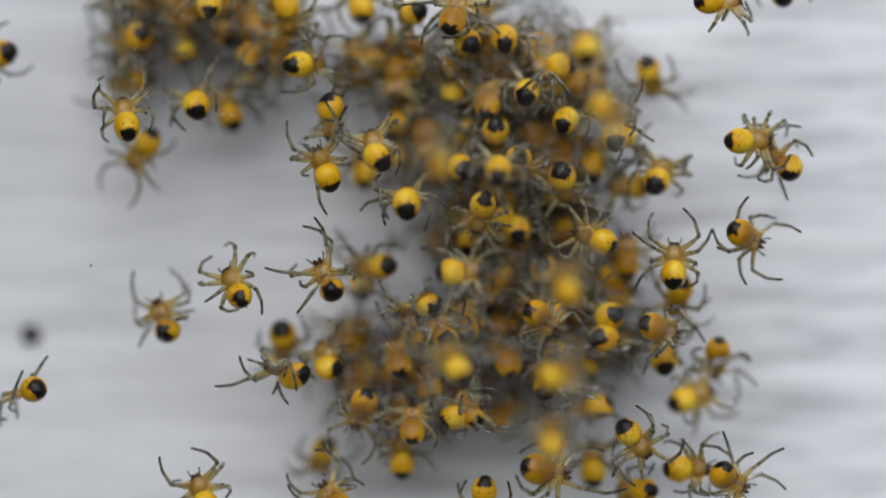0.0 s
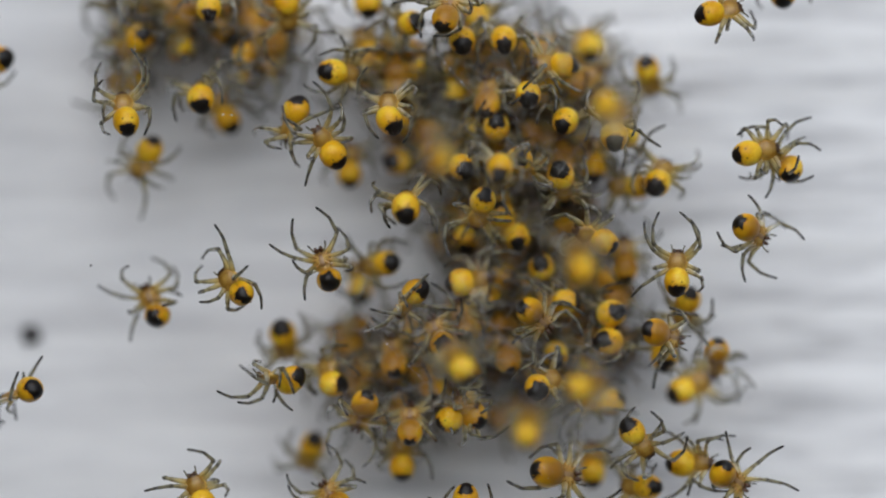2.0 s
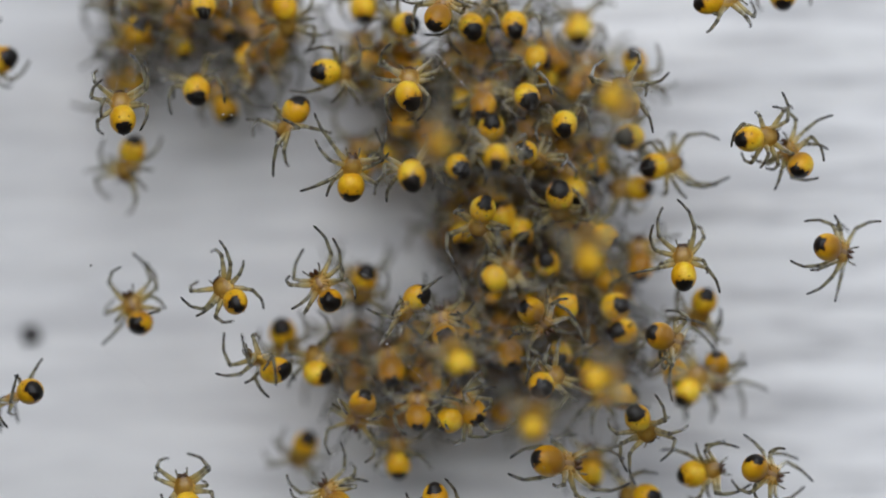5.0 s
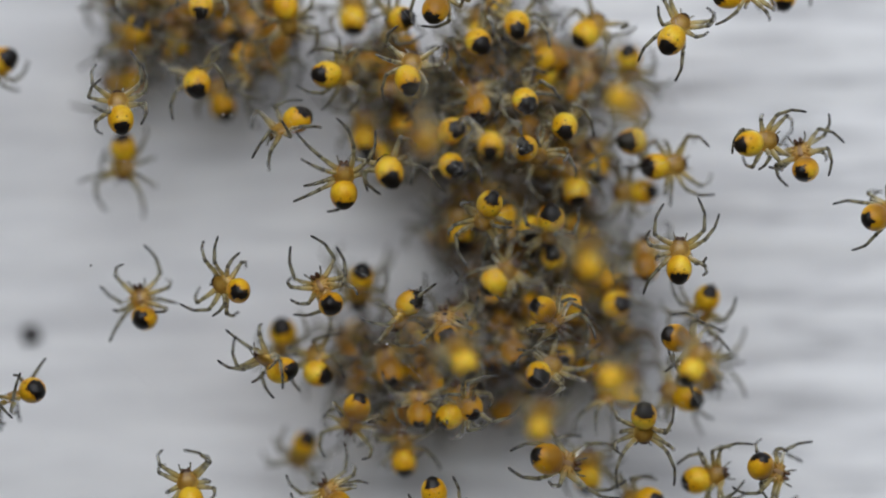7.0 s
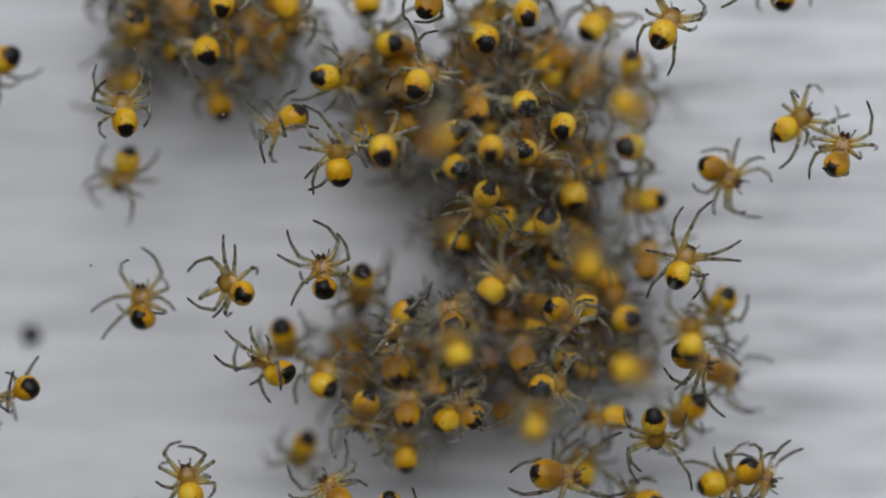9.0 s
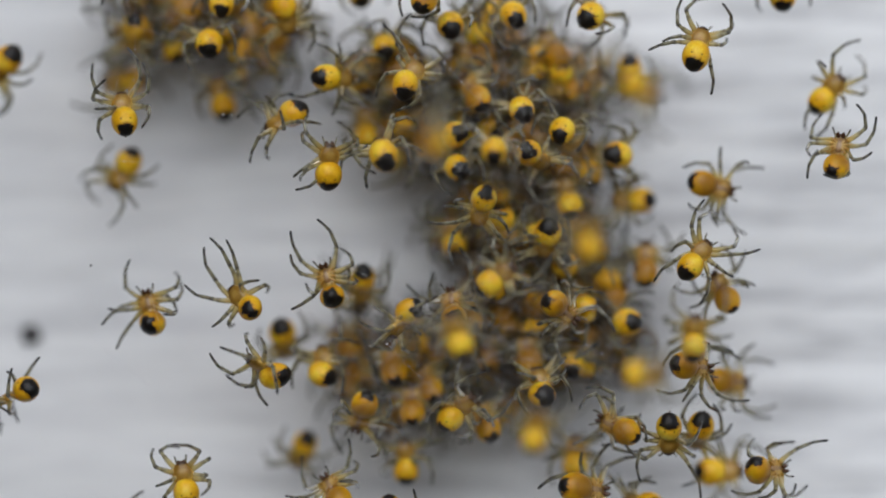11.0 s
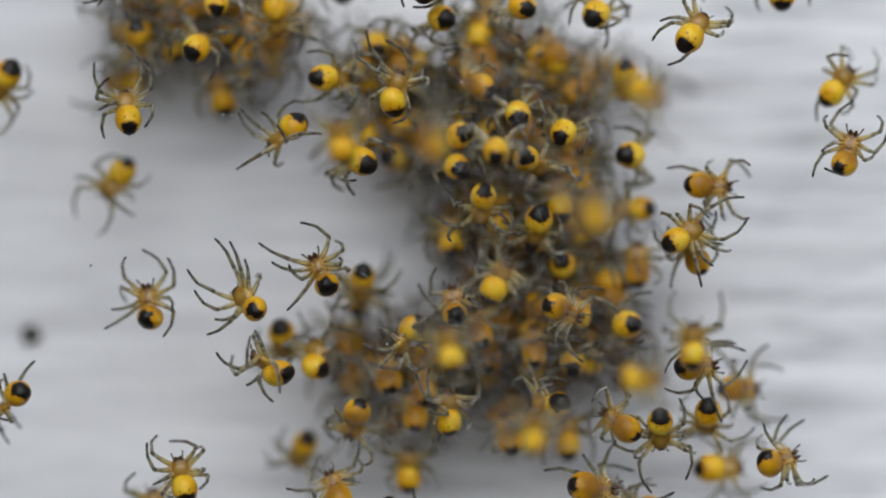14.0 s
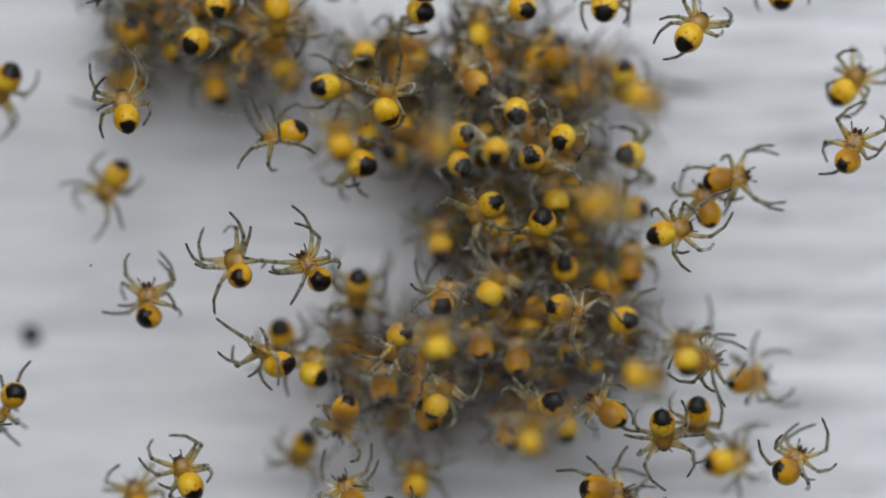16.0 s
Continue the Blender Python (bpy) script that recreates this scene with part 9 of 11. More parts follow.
    feet(36, 6.3, [(0.10, 2.08, 1.03), (0.72, 1.99, -0.63), (0.80, 0.34, -0.80), (0.68, -0.18, 1.01), (-0.48, 1.89, -1.27), (-0.34, 1.66, -1.15), (-1.04, 0.44, 0.20), (-0.70, 1.11, -1.36)])
    feet(36, 9, [(0.30, 2.90, 0.78), (1.77, 1.73, 0.31), (1.26, 1.04, 0.03), (0.65, -0.18, 0.97), (-0.43, 1.89, -1.34), (-0.39, 1.75, -1.09), (-1.30, 1.00, 0.01), (-0.61, 1.01, -1.40)])
    feet(36, 13.5, [(1.03, 1.50, 1.15), (1.80, 0.98, 0.00), (1.30, 0.28, -0.28), (0.69, -0.08, 0.87), (-0.46, 1.84, -1.27), (-1.79, 1.25, 0.11), (-1.16, 1.17, 0.08), (-0.55, 0.94, -1.35)])
    feet(36, 16, [(0.98, 1.57, 1.12), (1.17, 1.61, -0.69), (0.85, 0.29, -0.61), (0.62, -0.07, 0.83), (-0.45, 2.29, -0.71), (-1.80, 1.18, 0.07), (-1.07, 1.09, 0.14), (-1.38, -0.40, -0.55)])
    feet(15, 0, [(0.96, 2.65, -0.39), (0.88, 1.38, -1.19), (0.77, 0.64, 0.61), (0.70, -0.02, -1.13), (-0.59, 2.49, -0.62), (-0.45, 0.83, -1.47), (-0.73, 0.51, 0.61), (-0.58, -1.30, 0.41)])
    feet(15, 2, [(0.88, 2.71, -0.39), (1.33, 1.43, -0.64), (1.17, 1.26, 0.03), (0.66, -0.04, -1.04), (-0.53, 2.54, -0.60), (-0.43, 0.97, -1.47), (-0.77, 0.51, 0.67), (-1.53, -0.37, -0.01)])
    feet(15, 3.5, [(0.59, 2.40, 0.43), (1.24, 2.42, -0.28), (1.23, 1.35, 0.04), (0.62, 0.01, -1.06), (-0.47, 2.51, -0.59), (-0.42, 0.70, -1.46), (-0.71, 0.42, 0.64), (-1.38, -0.31, 0.00)])
    feet(15, 4.2, [(0.59, 2.42, 0.52), (1.24, 2.37, -0.30), (1.32, 1.38, 0.12), (0.59, 0.05, -0.98), (-1.20, 2.84, -0.82), (-1.11, 1.83, -0.53), (-0.51, -0.38, 0.18), (-1.85, -0.23, -0.10)])
    feet(15, 6.3, [(0.65, 2.49, 0.54), (1.16, 2.36, -0.26), (1.34, 1.42, 0.07), (0.53, 0.03, -1.04), (-1.82, 2.25, -0.77), (-1.78, 1.23, -0.49), (-1.66, -0.49, 0.00), (-2.10, -0.36, -0.11)])
    feet(15, 7.5, [(-1.19, 2.91, -0.84), (1.18, 2.40, -0.36), (1.30, 1.41, 0.05), (-1.50, -0.73, 0.10), (-1.58, 2.23, -0.72), (-1.46, 1.33, -0.46), (-1.56, 0.49, -0.25), (-1.83, -0.33, -0.07)])
    feet(15, 9, [(-1.25, 2.85, -0.83), (1.15, 1.63, -0.73), (1.39, 1.34, 0.03), (-1.49, -0.67, 0.12), (-0.77, 1.87, -1.25), (-1.22, 0.88, -1.07), (-1.59, -0.30, -0.04), (-1.06, -0.69, 0.16)])
    feet(15, 11.3, [(0.11, 2.25, 0.82), (0.92, 1.29, -1.15), (1.44, 1.27, 0.05), (-1.44, -0.70, 0.09), (-0.69, 1.97, -1.32), (-0.67, 1.40, -1.31), (-1.57, -0.28, -0.06), (-0.96, -0.33, -0.56)])
    feet(22, 0, [(0.58, 1.85, -1.30), (2.12, 0.15, 0.06), (0.75, 0.55, -0.83), (0.96, -0.74, 0.92), (-0.62, 1.83, 1.08), (-0.93, 1.32, -1.19), (-0.72, 0.48, -0.83), (0.33, -0.29, 0.70)])
    feet(22, 3.5, [(0.53, 1.78, -1.25), (2.07, 0.15, 0.01), (1.63, 0.33, 0.02), (0.66, -0.44, 0.75), (-0.71, 1.93, 0.99), (-0.53, 0.14, -1.18), (-0.75, 0.52, -0.81), (0.37, -0.33, 0.75)])
    feet(45, 6.3, [(0.56, 1.31, 1.43), (1.17, 2.04, 0.34), (0.77, 0.63, 0.61), (0.88, -1.29, -0.75), (-0.44, 2.48, -0.02), (-0.90, 1.73, -0.87), (-0.74, 0.52, -0.83), (-0.50, -0.14, -1.13)])
    feet(45, 7, [(0.51, 1.31, 1.41), (0.86, 2.00, -0.47), (1.04, 1.13, -0.19), (0.97, -1.27, -0.81), (-0.53, 2.57, 0.04), (-0.90, 1.61, -0.98), (-1.07, 0.86, 0.24), (-0.66, -1.14, -0.70)])
    feet(45, 9, [(0.48, 1.39, 1.43), (0.89, 1.98, -0.46), (0.96, 1.14, -0.45), (1.00, -1.34, -0.86), (-0.53, 2.50, 0.08), (-0.87, 1.65, -1.07), (-0.97, 0.46, 0.37), (-0.49, -0.88, -0.61)])
    feet(45, 11.3, [(0.40, 1.90, 1.18), (0.86, 1.99, -0.53), (0.94, 1.23, -0.50), (1.09, -1.28, -0.96), (-0.06, 2.47, -0.26), (-1.08, 2.00, 0.32), (-1.36, 0.27, -0.24), (-1.82, -0.02, -0.33)])
    feet(45, 12.5, [(0.49, 1.80, 1.24), (0.84, 1.93, -0.62), (0.96, 1.31, -0.54), (1.15, -1.19, -0.99), (-0.23, 2.50, -0.13), (-1.32, 1.93, 0.30), (-1.21, -0.01, -0.33), (-1.80, 0.15, -0.28)])
    feet(45, 14.5, [(0.40, 1.25, 1.47), (0.75, 1.94, -0.71), (0.87, 1.22, -0.46), (-0.33, -1.04, -0.66), (-0.31, 1.84, -1.26), (-1.38, 2.00, 0.21), (-1.28, 0.07, -0.36), (-0.94, -0.78, -0.58)])
    feet(47, 2, [(0.84, 2.29, -0.20), (1.16, 0.99, 0.95), (1.05, 1.14, -0.19), (0.93, 0.67, -1.26), (-0.62, 1.83, 1.08), (-0.98, 1.21, -1.19), (-0.76, 0.57, -0.83), (-0.54, -0.12, -1.13)])
    feet(47, 3.5, [(1.41, 2.29, 0.93), (2.15, 1.55, 0.43), (1.14, 0.51, -0.27), (1.01, 0.60, -1.20), (-0.49, 1.57, 1.36), (-1.03, 1.12, -1.28), (-0.80, 0.52, -0.84), (-0.49, -0.04, -1.09)])
    feet(47, 4.2, [(1.29, 2.35, 0.97), (1.18, 2.10, 0.80), (1.31, 1.13, 0.15), (0.98, 0.53, -1.18), (-0.34, 2.47, 1.05), (-0.95, 1.13, -1.25), (-0.88, 0.53, -0.80), (-0.57, -0.06, -1.03)])
    feet(47, 7.5, [(0.46, 2.10, -1.05), (1.25, 2.04, 0.76), (1.52, 0.38, -0.12), (0.90, 0.51, -1.21), (-0.59, 1.90, 1.13), (-0.80, 1.77, -0.92), (-0.84, 0.56, -0.71), (-0.62, -0.12, -1.04)])
    feet(47, 9, [(0.54, 2.03, -1.06), (1.18, 1.36, -0.96), (1.75, 0.27, -0.10), (0.35, -0.55, 0.55), (-0.67, 2.52, -0.36), (-0.86, 1.75, -0.83), (-1.48, 0.98, 0.04), (-0.89, -0.44, -0.30)])
    feet(47, 11.3, [(1.25, 2.12, -0.07), (1.05, 1.25, -1.13), (1.66, 0.28, -0.15), (0.40, -0.82, 0.26), (-1.42, 2.09, -0.21), (-1.00, 1.47, 0.92), (-1.38, 1.02, -0.06), (-0.89, -0.41, -0.37)])
    feet(47, 12.5, [(1.37, 2.00, -0.43), (0.67, 1.10, -1.38), (0.81, 0.37, 0.54), (0.16, -0.52, 0.62), (-0.65, 2.27, -0.82), (-1.06, 1.42, 0.90), (-1.34, 0.99, -0.04), (-1.60, -0.43, 0.35)])
    feet(47, 14.5, [(0.48, 2.01, 0.99), (0.77, 1.86, -0.89), (1.00, 0.57, 0.41), (0.75, -1.65, 0.40), (-1.30, 1.67, -0.91), (-1.03, 1.33, 0.96), (-1.01, 0.68, 0.43), (-1.54, -0.47, 0.38)])
    feet(47, 16, [(0.53, 2.50, -0.05), (0.88, 2.31, -0.46), (0.76, 0.42, 0.61), (0.66, -1.44, 0.36), (-1.25, 2.38, -0.28), (-1.56, 2.23, -0.22), (-0.72, 0.70, 0.73), (-0.80, -0.06, -0.93)])
    feet(48, 0, [(0.82, 1.26, 1.19), (0.90, 1.36, -1.19), (0.77, 0.63, 0.61), (0.60, -0.09, -1.13), (-1.09, 1.62, -0.99), (-1.19, 1.00, -0.85), (-0.32, 0.80, 0.91), (-1.12, -0.24, -0.09)])
    feet(48, 4, [(1.00, 1.49, 1.03), (0.87, 1.31, -1.17), (0.73, 0.60, 0.66), (0.59, -0.01, -1.13), (-0.78, 1.88, -1.04), (-1.09, 1.33, -0.85), (-0.39, 0.82, 0.99), (-1.31, 0.06, -0.10)])
    feet(48, 6.3, [(1.05, 1.42, 1.08), (0.79, 1.24, -1.15), (-0.39, 0.78, -0.87), (0.75, -0.74, -0.49), (-0.91, 1.06, -1.28), (-1.19, 1.24, -0.90), (-0.32, 0.56, 0.89), (-1.39, 0.14, -0.14)])
    feet(49, 0, [(0.50, 1.88, 1.08), (1.05, 0.88, -1.16), (1.05, 0.25, -0.06), (0.56, -0.11, -1.13), (-0.15, 1.77, -1.38), (-0.95, 1.09, 1.09), (-0.77, 0.65, -0.83), (-0.63, 0.25, -1.24)])
    feet(49, 2, [(0.40, 1.85, 1.09), (1.04, 0.92, -1.18), (0.66, 0.37, 0.66), (0.71, 0.05, -1.13), (-0.25, 1.60, -1.46), (-0.74, 1.48, 1.06), (-0.77, 0.59, -0.78), (-0.63, -0.04, -1.12)])
    feet(49, 3.5, [(0.38, 1.92, 1.00), (1.09, 0.94, -1.25), (1.05, 0.45, 0.20), (0.80, 0.48, -1.28), (-0.99, 2.20, -0.44), (-1.37, 1.82, 0.26), (-0.78, 0.55, -0.80), (0.13, -0.68, -0.55)])
    feet(49, 4.2, [(-0.08, 1.99, -1.11), (1.14, 0.99, -1.27), (1.14, 0.36, -0.21), (0.40, 0.13, -1.33), (-1.06, 2.11, -0.53), (-1.44, 1.01, 0.58), (-0.87, 0.54, -0.84), (0.18, -0.61, -0.56)])
    feet(49, 6.3, [(0.15, 1.84, -1.26), (1.09, 0.94, -1.29), (1.06, 0.36, -0.21), (0.44, 0.10, -1.31), (-0.43, 2.16, -0.94), (-0.88, 2.34, 0.43), (-1.01, 0.88, -0.54), (0.26, -0.51, -0.48)])
    feet(49, 7.5, [(0.23, 1.92, -1.32), (1.03, 1.54, -0.93), (0.98, 0.24, -0.25), (0.35, 0.19, -1.35), (-0.05, 2.05, -1.07), (-0.62, 2.30, 0.42), (-0.89, 1.01, -0.66), (0.28, -0.59, -0.49)])
    feet(49, 9, [(0.32, 1.91, -1.37), (0.91, 1.35, -1.17), (0.91, 0.24, -0.19), (1.09, -0.98, 0.26), (-0.31, 1.76, -1.42), (-0.67, 1.30, 1.16), (-0.44, 0.52, -0.90), (0.52, -0.78, 0.22)])
    feet(49, 11.3, [(-0.13, 2.05, -1.16), (0.85, 1.37, -1.11), (0.85, 0.34, -0.22), (0.69, -1.18, 0.29), (-0.36, 2.69, -0.39), (-0.71, 1.26, 1.20), (-0.48, 0.52, -0.85), (0.26, -1.26, 0.31)])
    feet(49, 12.5, [(0.22, 2.13, -1.14), (0.84, 1.43, -1.03), (0.75, 0.25, -0.19), (0.72, -0.29, -0.81), (-0.14, 1.84, -1.38), (-0.40, 1.51, 1.14), (-0.52, 0.53, -0.93), (0.31, -1.33, 0.33)])
    feet(49, 16, [(0.14, 2.18, -1.20), (0.81, 1.53, -1.08), (0.71, 0.15, -0.17), (0.55, -0.75, 0.22), (-0.08, 1.14, -1.61), (-0.59, 1.73, 0.94), (-0.53, 0.60, -1.00), (0.12, -0.63, -0.28)])
    feet(50, 0, [(0.60, 1.84, 1.08), (0.97, 1.25, -1.19), (0.76, 0.59, -0.83), (1.22, -0.33, 0.20), (-0.48, 1.89, -1.30), (-1.29, 0.77, 0.72), (-0.46, 0.62, 0.83), (-0.47, -0.07, 0.96)])
    feet(50, 3.5, [(0.62, 1.91, 1.17), (0.96, 1.21, -1.12), (1.63, -0.11, -0.22), (-0.37, -0.19, 1.00), (-0.39, 1.89, -1.35), (-1.96, 0.70, 1.17), (-1.20, 0.49, 0.91), (-0.83, -0.16, 1.25)])
    feet(50, 4.2, [(0.60, 1.85, 1.12), (0.93, 1.22, -1.12), (1.43, -0.05, -0.15), (-0.44, -0.19, 0.94), (-0.43, 1.91, -1.39), (-1.92, 0.93, 0.96), (-0.79, 0.05, 1.04), (-0.62, -0.33, 0.53)])
    feet(50, 6.3, [(0.56, 1.76, 1.10), (0.95, 1.16, -1.05), (1.48, -0.09, -0.22), (0.99, -0.25, 0.42), (-1.52, 1.73, -0.28), (-1.81, 0.68, 0.53), (-0.92, 0.14, 0.66), (-0.66, -0.24, 0.63)])
    feet(50, 7.5, [(0.33, 2.41, 0.19), (0.92, 1.21, -1.08), (1.14, 0.76, -0.32), (1.07, 0.27, 0.90), (-1.26, 1.45, -1.14), (-1.35, 1.26, 0.64), (-0.64, 1.01, 0.76), (-0.70, -0.24, 0.56)])
    feet(50, 9, [(0.14, 2.27, 0.69), (0.84, 0.09, -1.07), (0.57, 0.56, 0.75), (0.85, -0.74, 0.28), (-0.44, 2.56, -0.52), (-1.09, 1.24, 0.96), (-0.58, 0.98, 0.77), (0.43, -0.40, -0.46)])
    feet(50, 11.3, [(0.90, 2.11, 0.65), (0.87, 0.01, -0.99), (0.90, 0.68, 0.54), (1.00, -0.59, 0.10), (-0.48, 2.22, -0.97), (-1.23, 2.06, -0.15), (-1.24, 0.67, 0.15), (0.40, -0.47, -0.44)])
    feet(50, 12.5, [(0.83, 2.23, 0.53), (0.82, -0.07, -1.09), (1.01, 0.44, 0.30), (1.12, -0.69, 0.11), (-0.59, 2.20, -0.96), (-1.10, 1.90, 0.27), (-1.17, 0.54, 0.16), (0.73, -0.26, -0.29)])
    feet(50, 14.5, [(0.23, 2.50, 0.21), (0.88, 1.59, -1.08), (0.94, 0.19, -0.06), (0.87, -0.87, 0.18), (-0.77, 1.71, -1.31), (-1.18, 1.92, 0.29), (-0.89, 0.91, 0.57), (0.68, -0.43, 0.11)])
    feet(50, 16, [(0.16, 2.47, 0.30), (0.25, 1.26, -1.42), (1.03, 0.20, -0.07), (0.77, -0.07, 0.92), (-0.70, 1.72, -1.33), (-1.09, 1.99, 0.31), (-1.02, 0.96, 0.35), (0.89, -0.79, 0.16)])
    feet(51, 0, [(0.84, 1.79, -1.32), (1.22, 1.77, 0.03), (1.10, 1.08, -0.13), (1.49, 0.14, 0.28), (-1.00, 1.98, -1.03), (-1.64, 1.23, -0.06), (-0.71, -0.02, 1.03), (-0.09, -0.26, 1.13)])
    feet(51, 2, [(0.55, 1.85, -1.31), (0.86, 2.06, -0.09), (1.02, 1.20, 0.14), (1.22, -0.02, 0.52), (-1.06, 2.16, -0.58), (-1.75, 1.22, -0.02), (-0.99, 0.01, 1.07), (-0.47, -0.14, 1.09)])
    feet(51, 3.5, [(1.23, 1.72, -1.35), (0.79, 2.04, 0.20), (0.55, -0.07, 0.75), (-0.10, -0.31, 1.18), (-0.93, 2.28, -0.44), (-1.52, 0.09, 1.13), (-0.98, -0.06, 1.08), (-0.66, -0.41, 1.43)])
    feet(51, 4.2, [(1.60, 1.30, -1.00), (1.03, 1.74, 0.52), (1.31, 0.18, 0.27), (0.53, -0.40, 1.10), (-1.79, 1.12, 0.10), (-1.69, 0.28, 0.97), (-0.90, -0.13, 1.13), (-0.73, -0.30, 1.34)])
    feet(51, 6.3, [(0.13, 0.89, -1.72), (1.02, 1.80, 0.59), (0.92, 0.57, 0.51), (1.07, -0.37, 0.92), (-1.89, 1.03, 0.13), (-1.74, 0.29, 0.89), (-1.56, 0.78, 0.40), (-0.30, -0.69, 1.64)])
    feet(51, 7, [(-0.17, 0.03, -1.38), (0.92, 1.76, 0.50), (0.90, 1.31, 0.26), (1.34, -0.56, 1.06), (-1.81, 0.96, 0.08), (-0.49, 1.95, 0.76), (-1.51, 0.71, 0.35), (-0.55, -0.59, 1.60)])
    feet(52, 0, [(0.04, 1.88, -1.40), (0.87, 1.39, -1.19), (0.75, 0.55, -0.83), (0.70, -0.02, -1.13), (-0.69, 1.79, -1.30), (-0.54, 1.80, 0.96), (-1.03, 0.02, 0.54), (-0.59, -0.09, -1.13)])
    feet(52, 2, [(-0.56, 2.22, -0.69), (0.81, 1.42, -1.12), (0.69, 0.65, -0.85), (0.66, -0.06, -1.09), (-0.72, 1.12, -1.47), (-0.49, 1.85, 0.93), (-1.07, 0.03, 0.59), (-0.53, -0.01, -1.22)])
    feet(54, 0, [(0.29, 2.50, -0.55), (0.88, 1.75, 0.71), (0.73, 0.50, -0.83), (1.24, -0.19, -0.07), (-0.72, 2.32, 0.52), (-1.05, 1.65, 0.75), (-1.18, 0.41, 0.30), (-0.68, -0.03, -1.13)])
    feet(54, 2, [(-0.05, 1.81, -1.42), (1.55, 1.85, -0.65), (0.76, 0.43, -0.77), (1.33, -0.49, -0.01), (-0.42, 2.32, 0.69), (-1.04, 1.70, 0.72), (-1.08, 0.32, 0.30), (-0.61, -0.06, -1.20)])
    feet(54, 3.5, [(0.02, 1.88, -1.33), (1.18, 2.27, -0.68), (0.77, 0.34, -0.74), (1.21, -0.27, -0.04), (-0.34, 2.57, -0.43), (-0.24, 1.24, 1.29), (-1.01, 0.35, 0.27), (-0.68, -0.01, -1.18)])
    feet(54, 4.2, [(-0.47, 1.80, -1.27), (0.88, 1.50, 0.91), (0.67, 0.26, -0.66), (1.61, 0.09, -0.22), (-0.87, 2.33, -0.26), (-1.28, 2.02, -0.09), (-0.92, 0.11, 0.32), (-0.71, -0.09, -1.10)])
    feet(54, 6.3, [(-0.15, 2.13, -1.11), (0.81, 1.54, 0.83), (0.64, 0.28, -0.75), (1.46, -0.59, -0.01), (-0.52, 2.73, -0.44), (-0.95, 1.14, 1.10), (-1.17, 0.20, 0.35), (-0.69, -0.09, -1.05)])
    feet(54, 7.5, [(0.17, 1.58, -1.56), (1.64, 0.59, -0.35), (1.18, 0.63, -0.26), (1.51, -0.64, -0.01), (-0.55, 2.57, -0.39), (-0.80, 1.79, 0.82), (-1.31, 0.38, 0.33), (-0.71, -0.19, -1.09)])
    feet(54, 9, [(0.10, 1.90, -1.38), (1.90, 0.30, -0.33), (1.06, 0.69, 0.31), (1.59, -0.72, -0.03), (-0.15, 2.59, -0.48), (-0.35, 1.83, 0.96), (-1.18, 0.24, 0.34), (-0.72, -0.13, -1.13)])
    feet(54, 11.3, [(0.27, 2.44, -0.53), (1.83, 0.23, -0.36), (1.52, 0.82, -0.38), (1.55, -0.67, 0.07), (-0.99, 1.89, 0.89), (-1.23, 1.47, 0.69), (-0.90, 0.25, 0.28), (-0.76, -0.05, -1.14)])
    feet(54, 12.5, [(0.15, 2.78, -0.59), (1.02, 1.30, 0.91), (1.43, 0.85, -0.37), (1.50, -0.74, 0.03), (-0.55, 2.32, 0.64), (-1.38, 1.88, -0.04), (-0.92, 0.21, -0.10), (-0.84, -0.05, -1.18)])
    feet(54, 13.5, [(0.41, 2.31, -0.91), (1.01, 0.97, 1.00), (1.50, 0.58, -0.32), (1.55, -0.64, 0.04), (0.15, 2.57, -0.54), (-0.93, 2.14, -0.20), (-0.93, 0.18, 0.30), (-0.74, -0.12, -1.21)])
    feet(54, 14.5, [(0.37, 2.01, -1.28), (1.09, 0.91, 0.96), (1.22, 0.41, -0.21), (1.80, 0.21, -0.29), (-0.09, 2.51, 0.26), (-0.93, 2.12, -0.28), (-0.84, 0.57, -0.61), (-0.86, 0.23, 1.05)])
    feet(54, 16, [(0.40, 2.22, -1.04), (1.06, 0.87, 0.89), (1.12, 0.48, -0.21), (1.72, 0.26, -0.28), (-0.41, 2.51, 0.20), (-0.33, 2.22, 0.31), (-0.95, 0.16, 0.31), (-0.93, 0.16, 1.13)])
    feet(55, 0, [(0.17, 2.17, -1.04), (0.97, 1.25, -1.19), (0.79, 0.58, 0.57), (0.25, -0.93, -0.49), (-0.37, 2.10, -1.00), (-0.65, 0.96, 1.28), (-1.25, 0.52, 0.14), (-0.51, -0.13, -1.13)])
    feet(55, 2, [(-0.37, 2.21, -0.80), (1.16, 2.60, 0.08), (1.00, 0.48, 0.28), (0.00, -0.86, -0.42), (-0.53, 2.07, -0.99), (-0.69, 0.88, 1.35), (-1.33, 0.94, 0.25), (-0.45, -0.09, -1.23)])
    feet(55, 3.5, [(0.63, 2.06, -1.08), (1.19, 2.51, 0.05), (0.97, 0.46, 0.33), (0.14, -0.96, -0.48), (-0.28, 2.43, 0.35), (-0.01, 1.67, 1.07), (-0.97, 1.13, 0.21), (-0.41, -0.06, -1.14)])
    feet(55, 4.2, [(0.62, 2.06, -1.11), (1.14, 2.36, 0.03), (1.10, 0.58, -0.35), (0.17, -1.01, -0.38), (-0.54, 1.91, -1.13), (-0.89, 1.46, 1.02), (-1.46, 0.72, 0.23), (-0.79, -0.11, -1.00)])
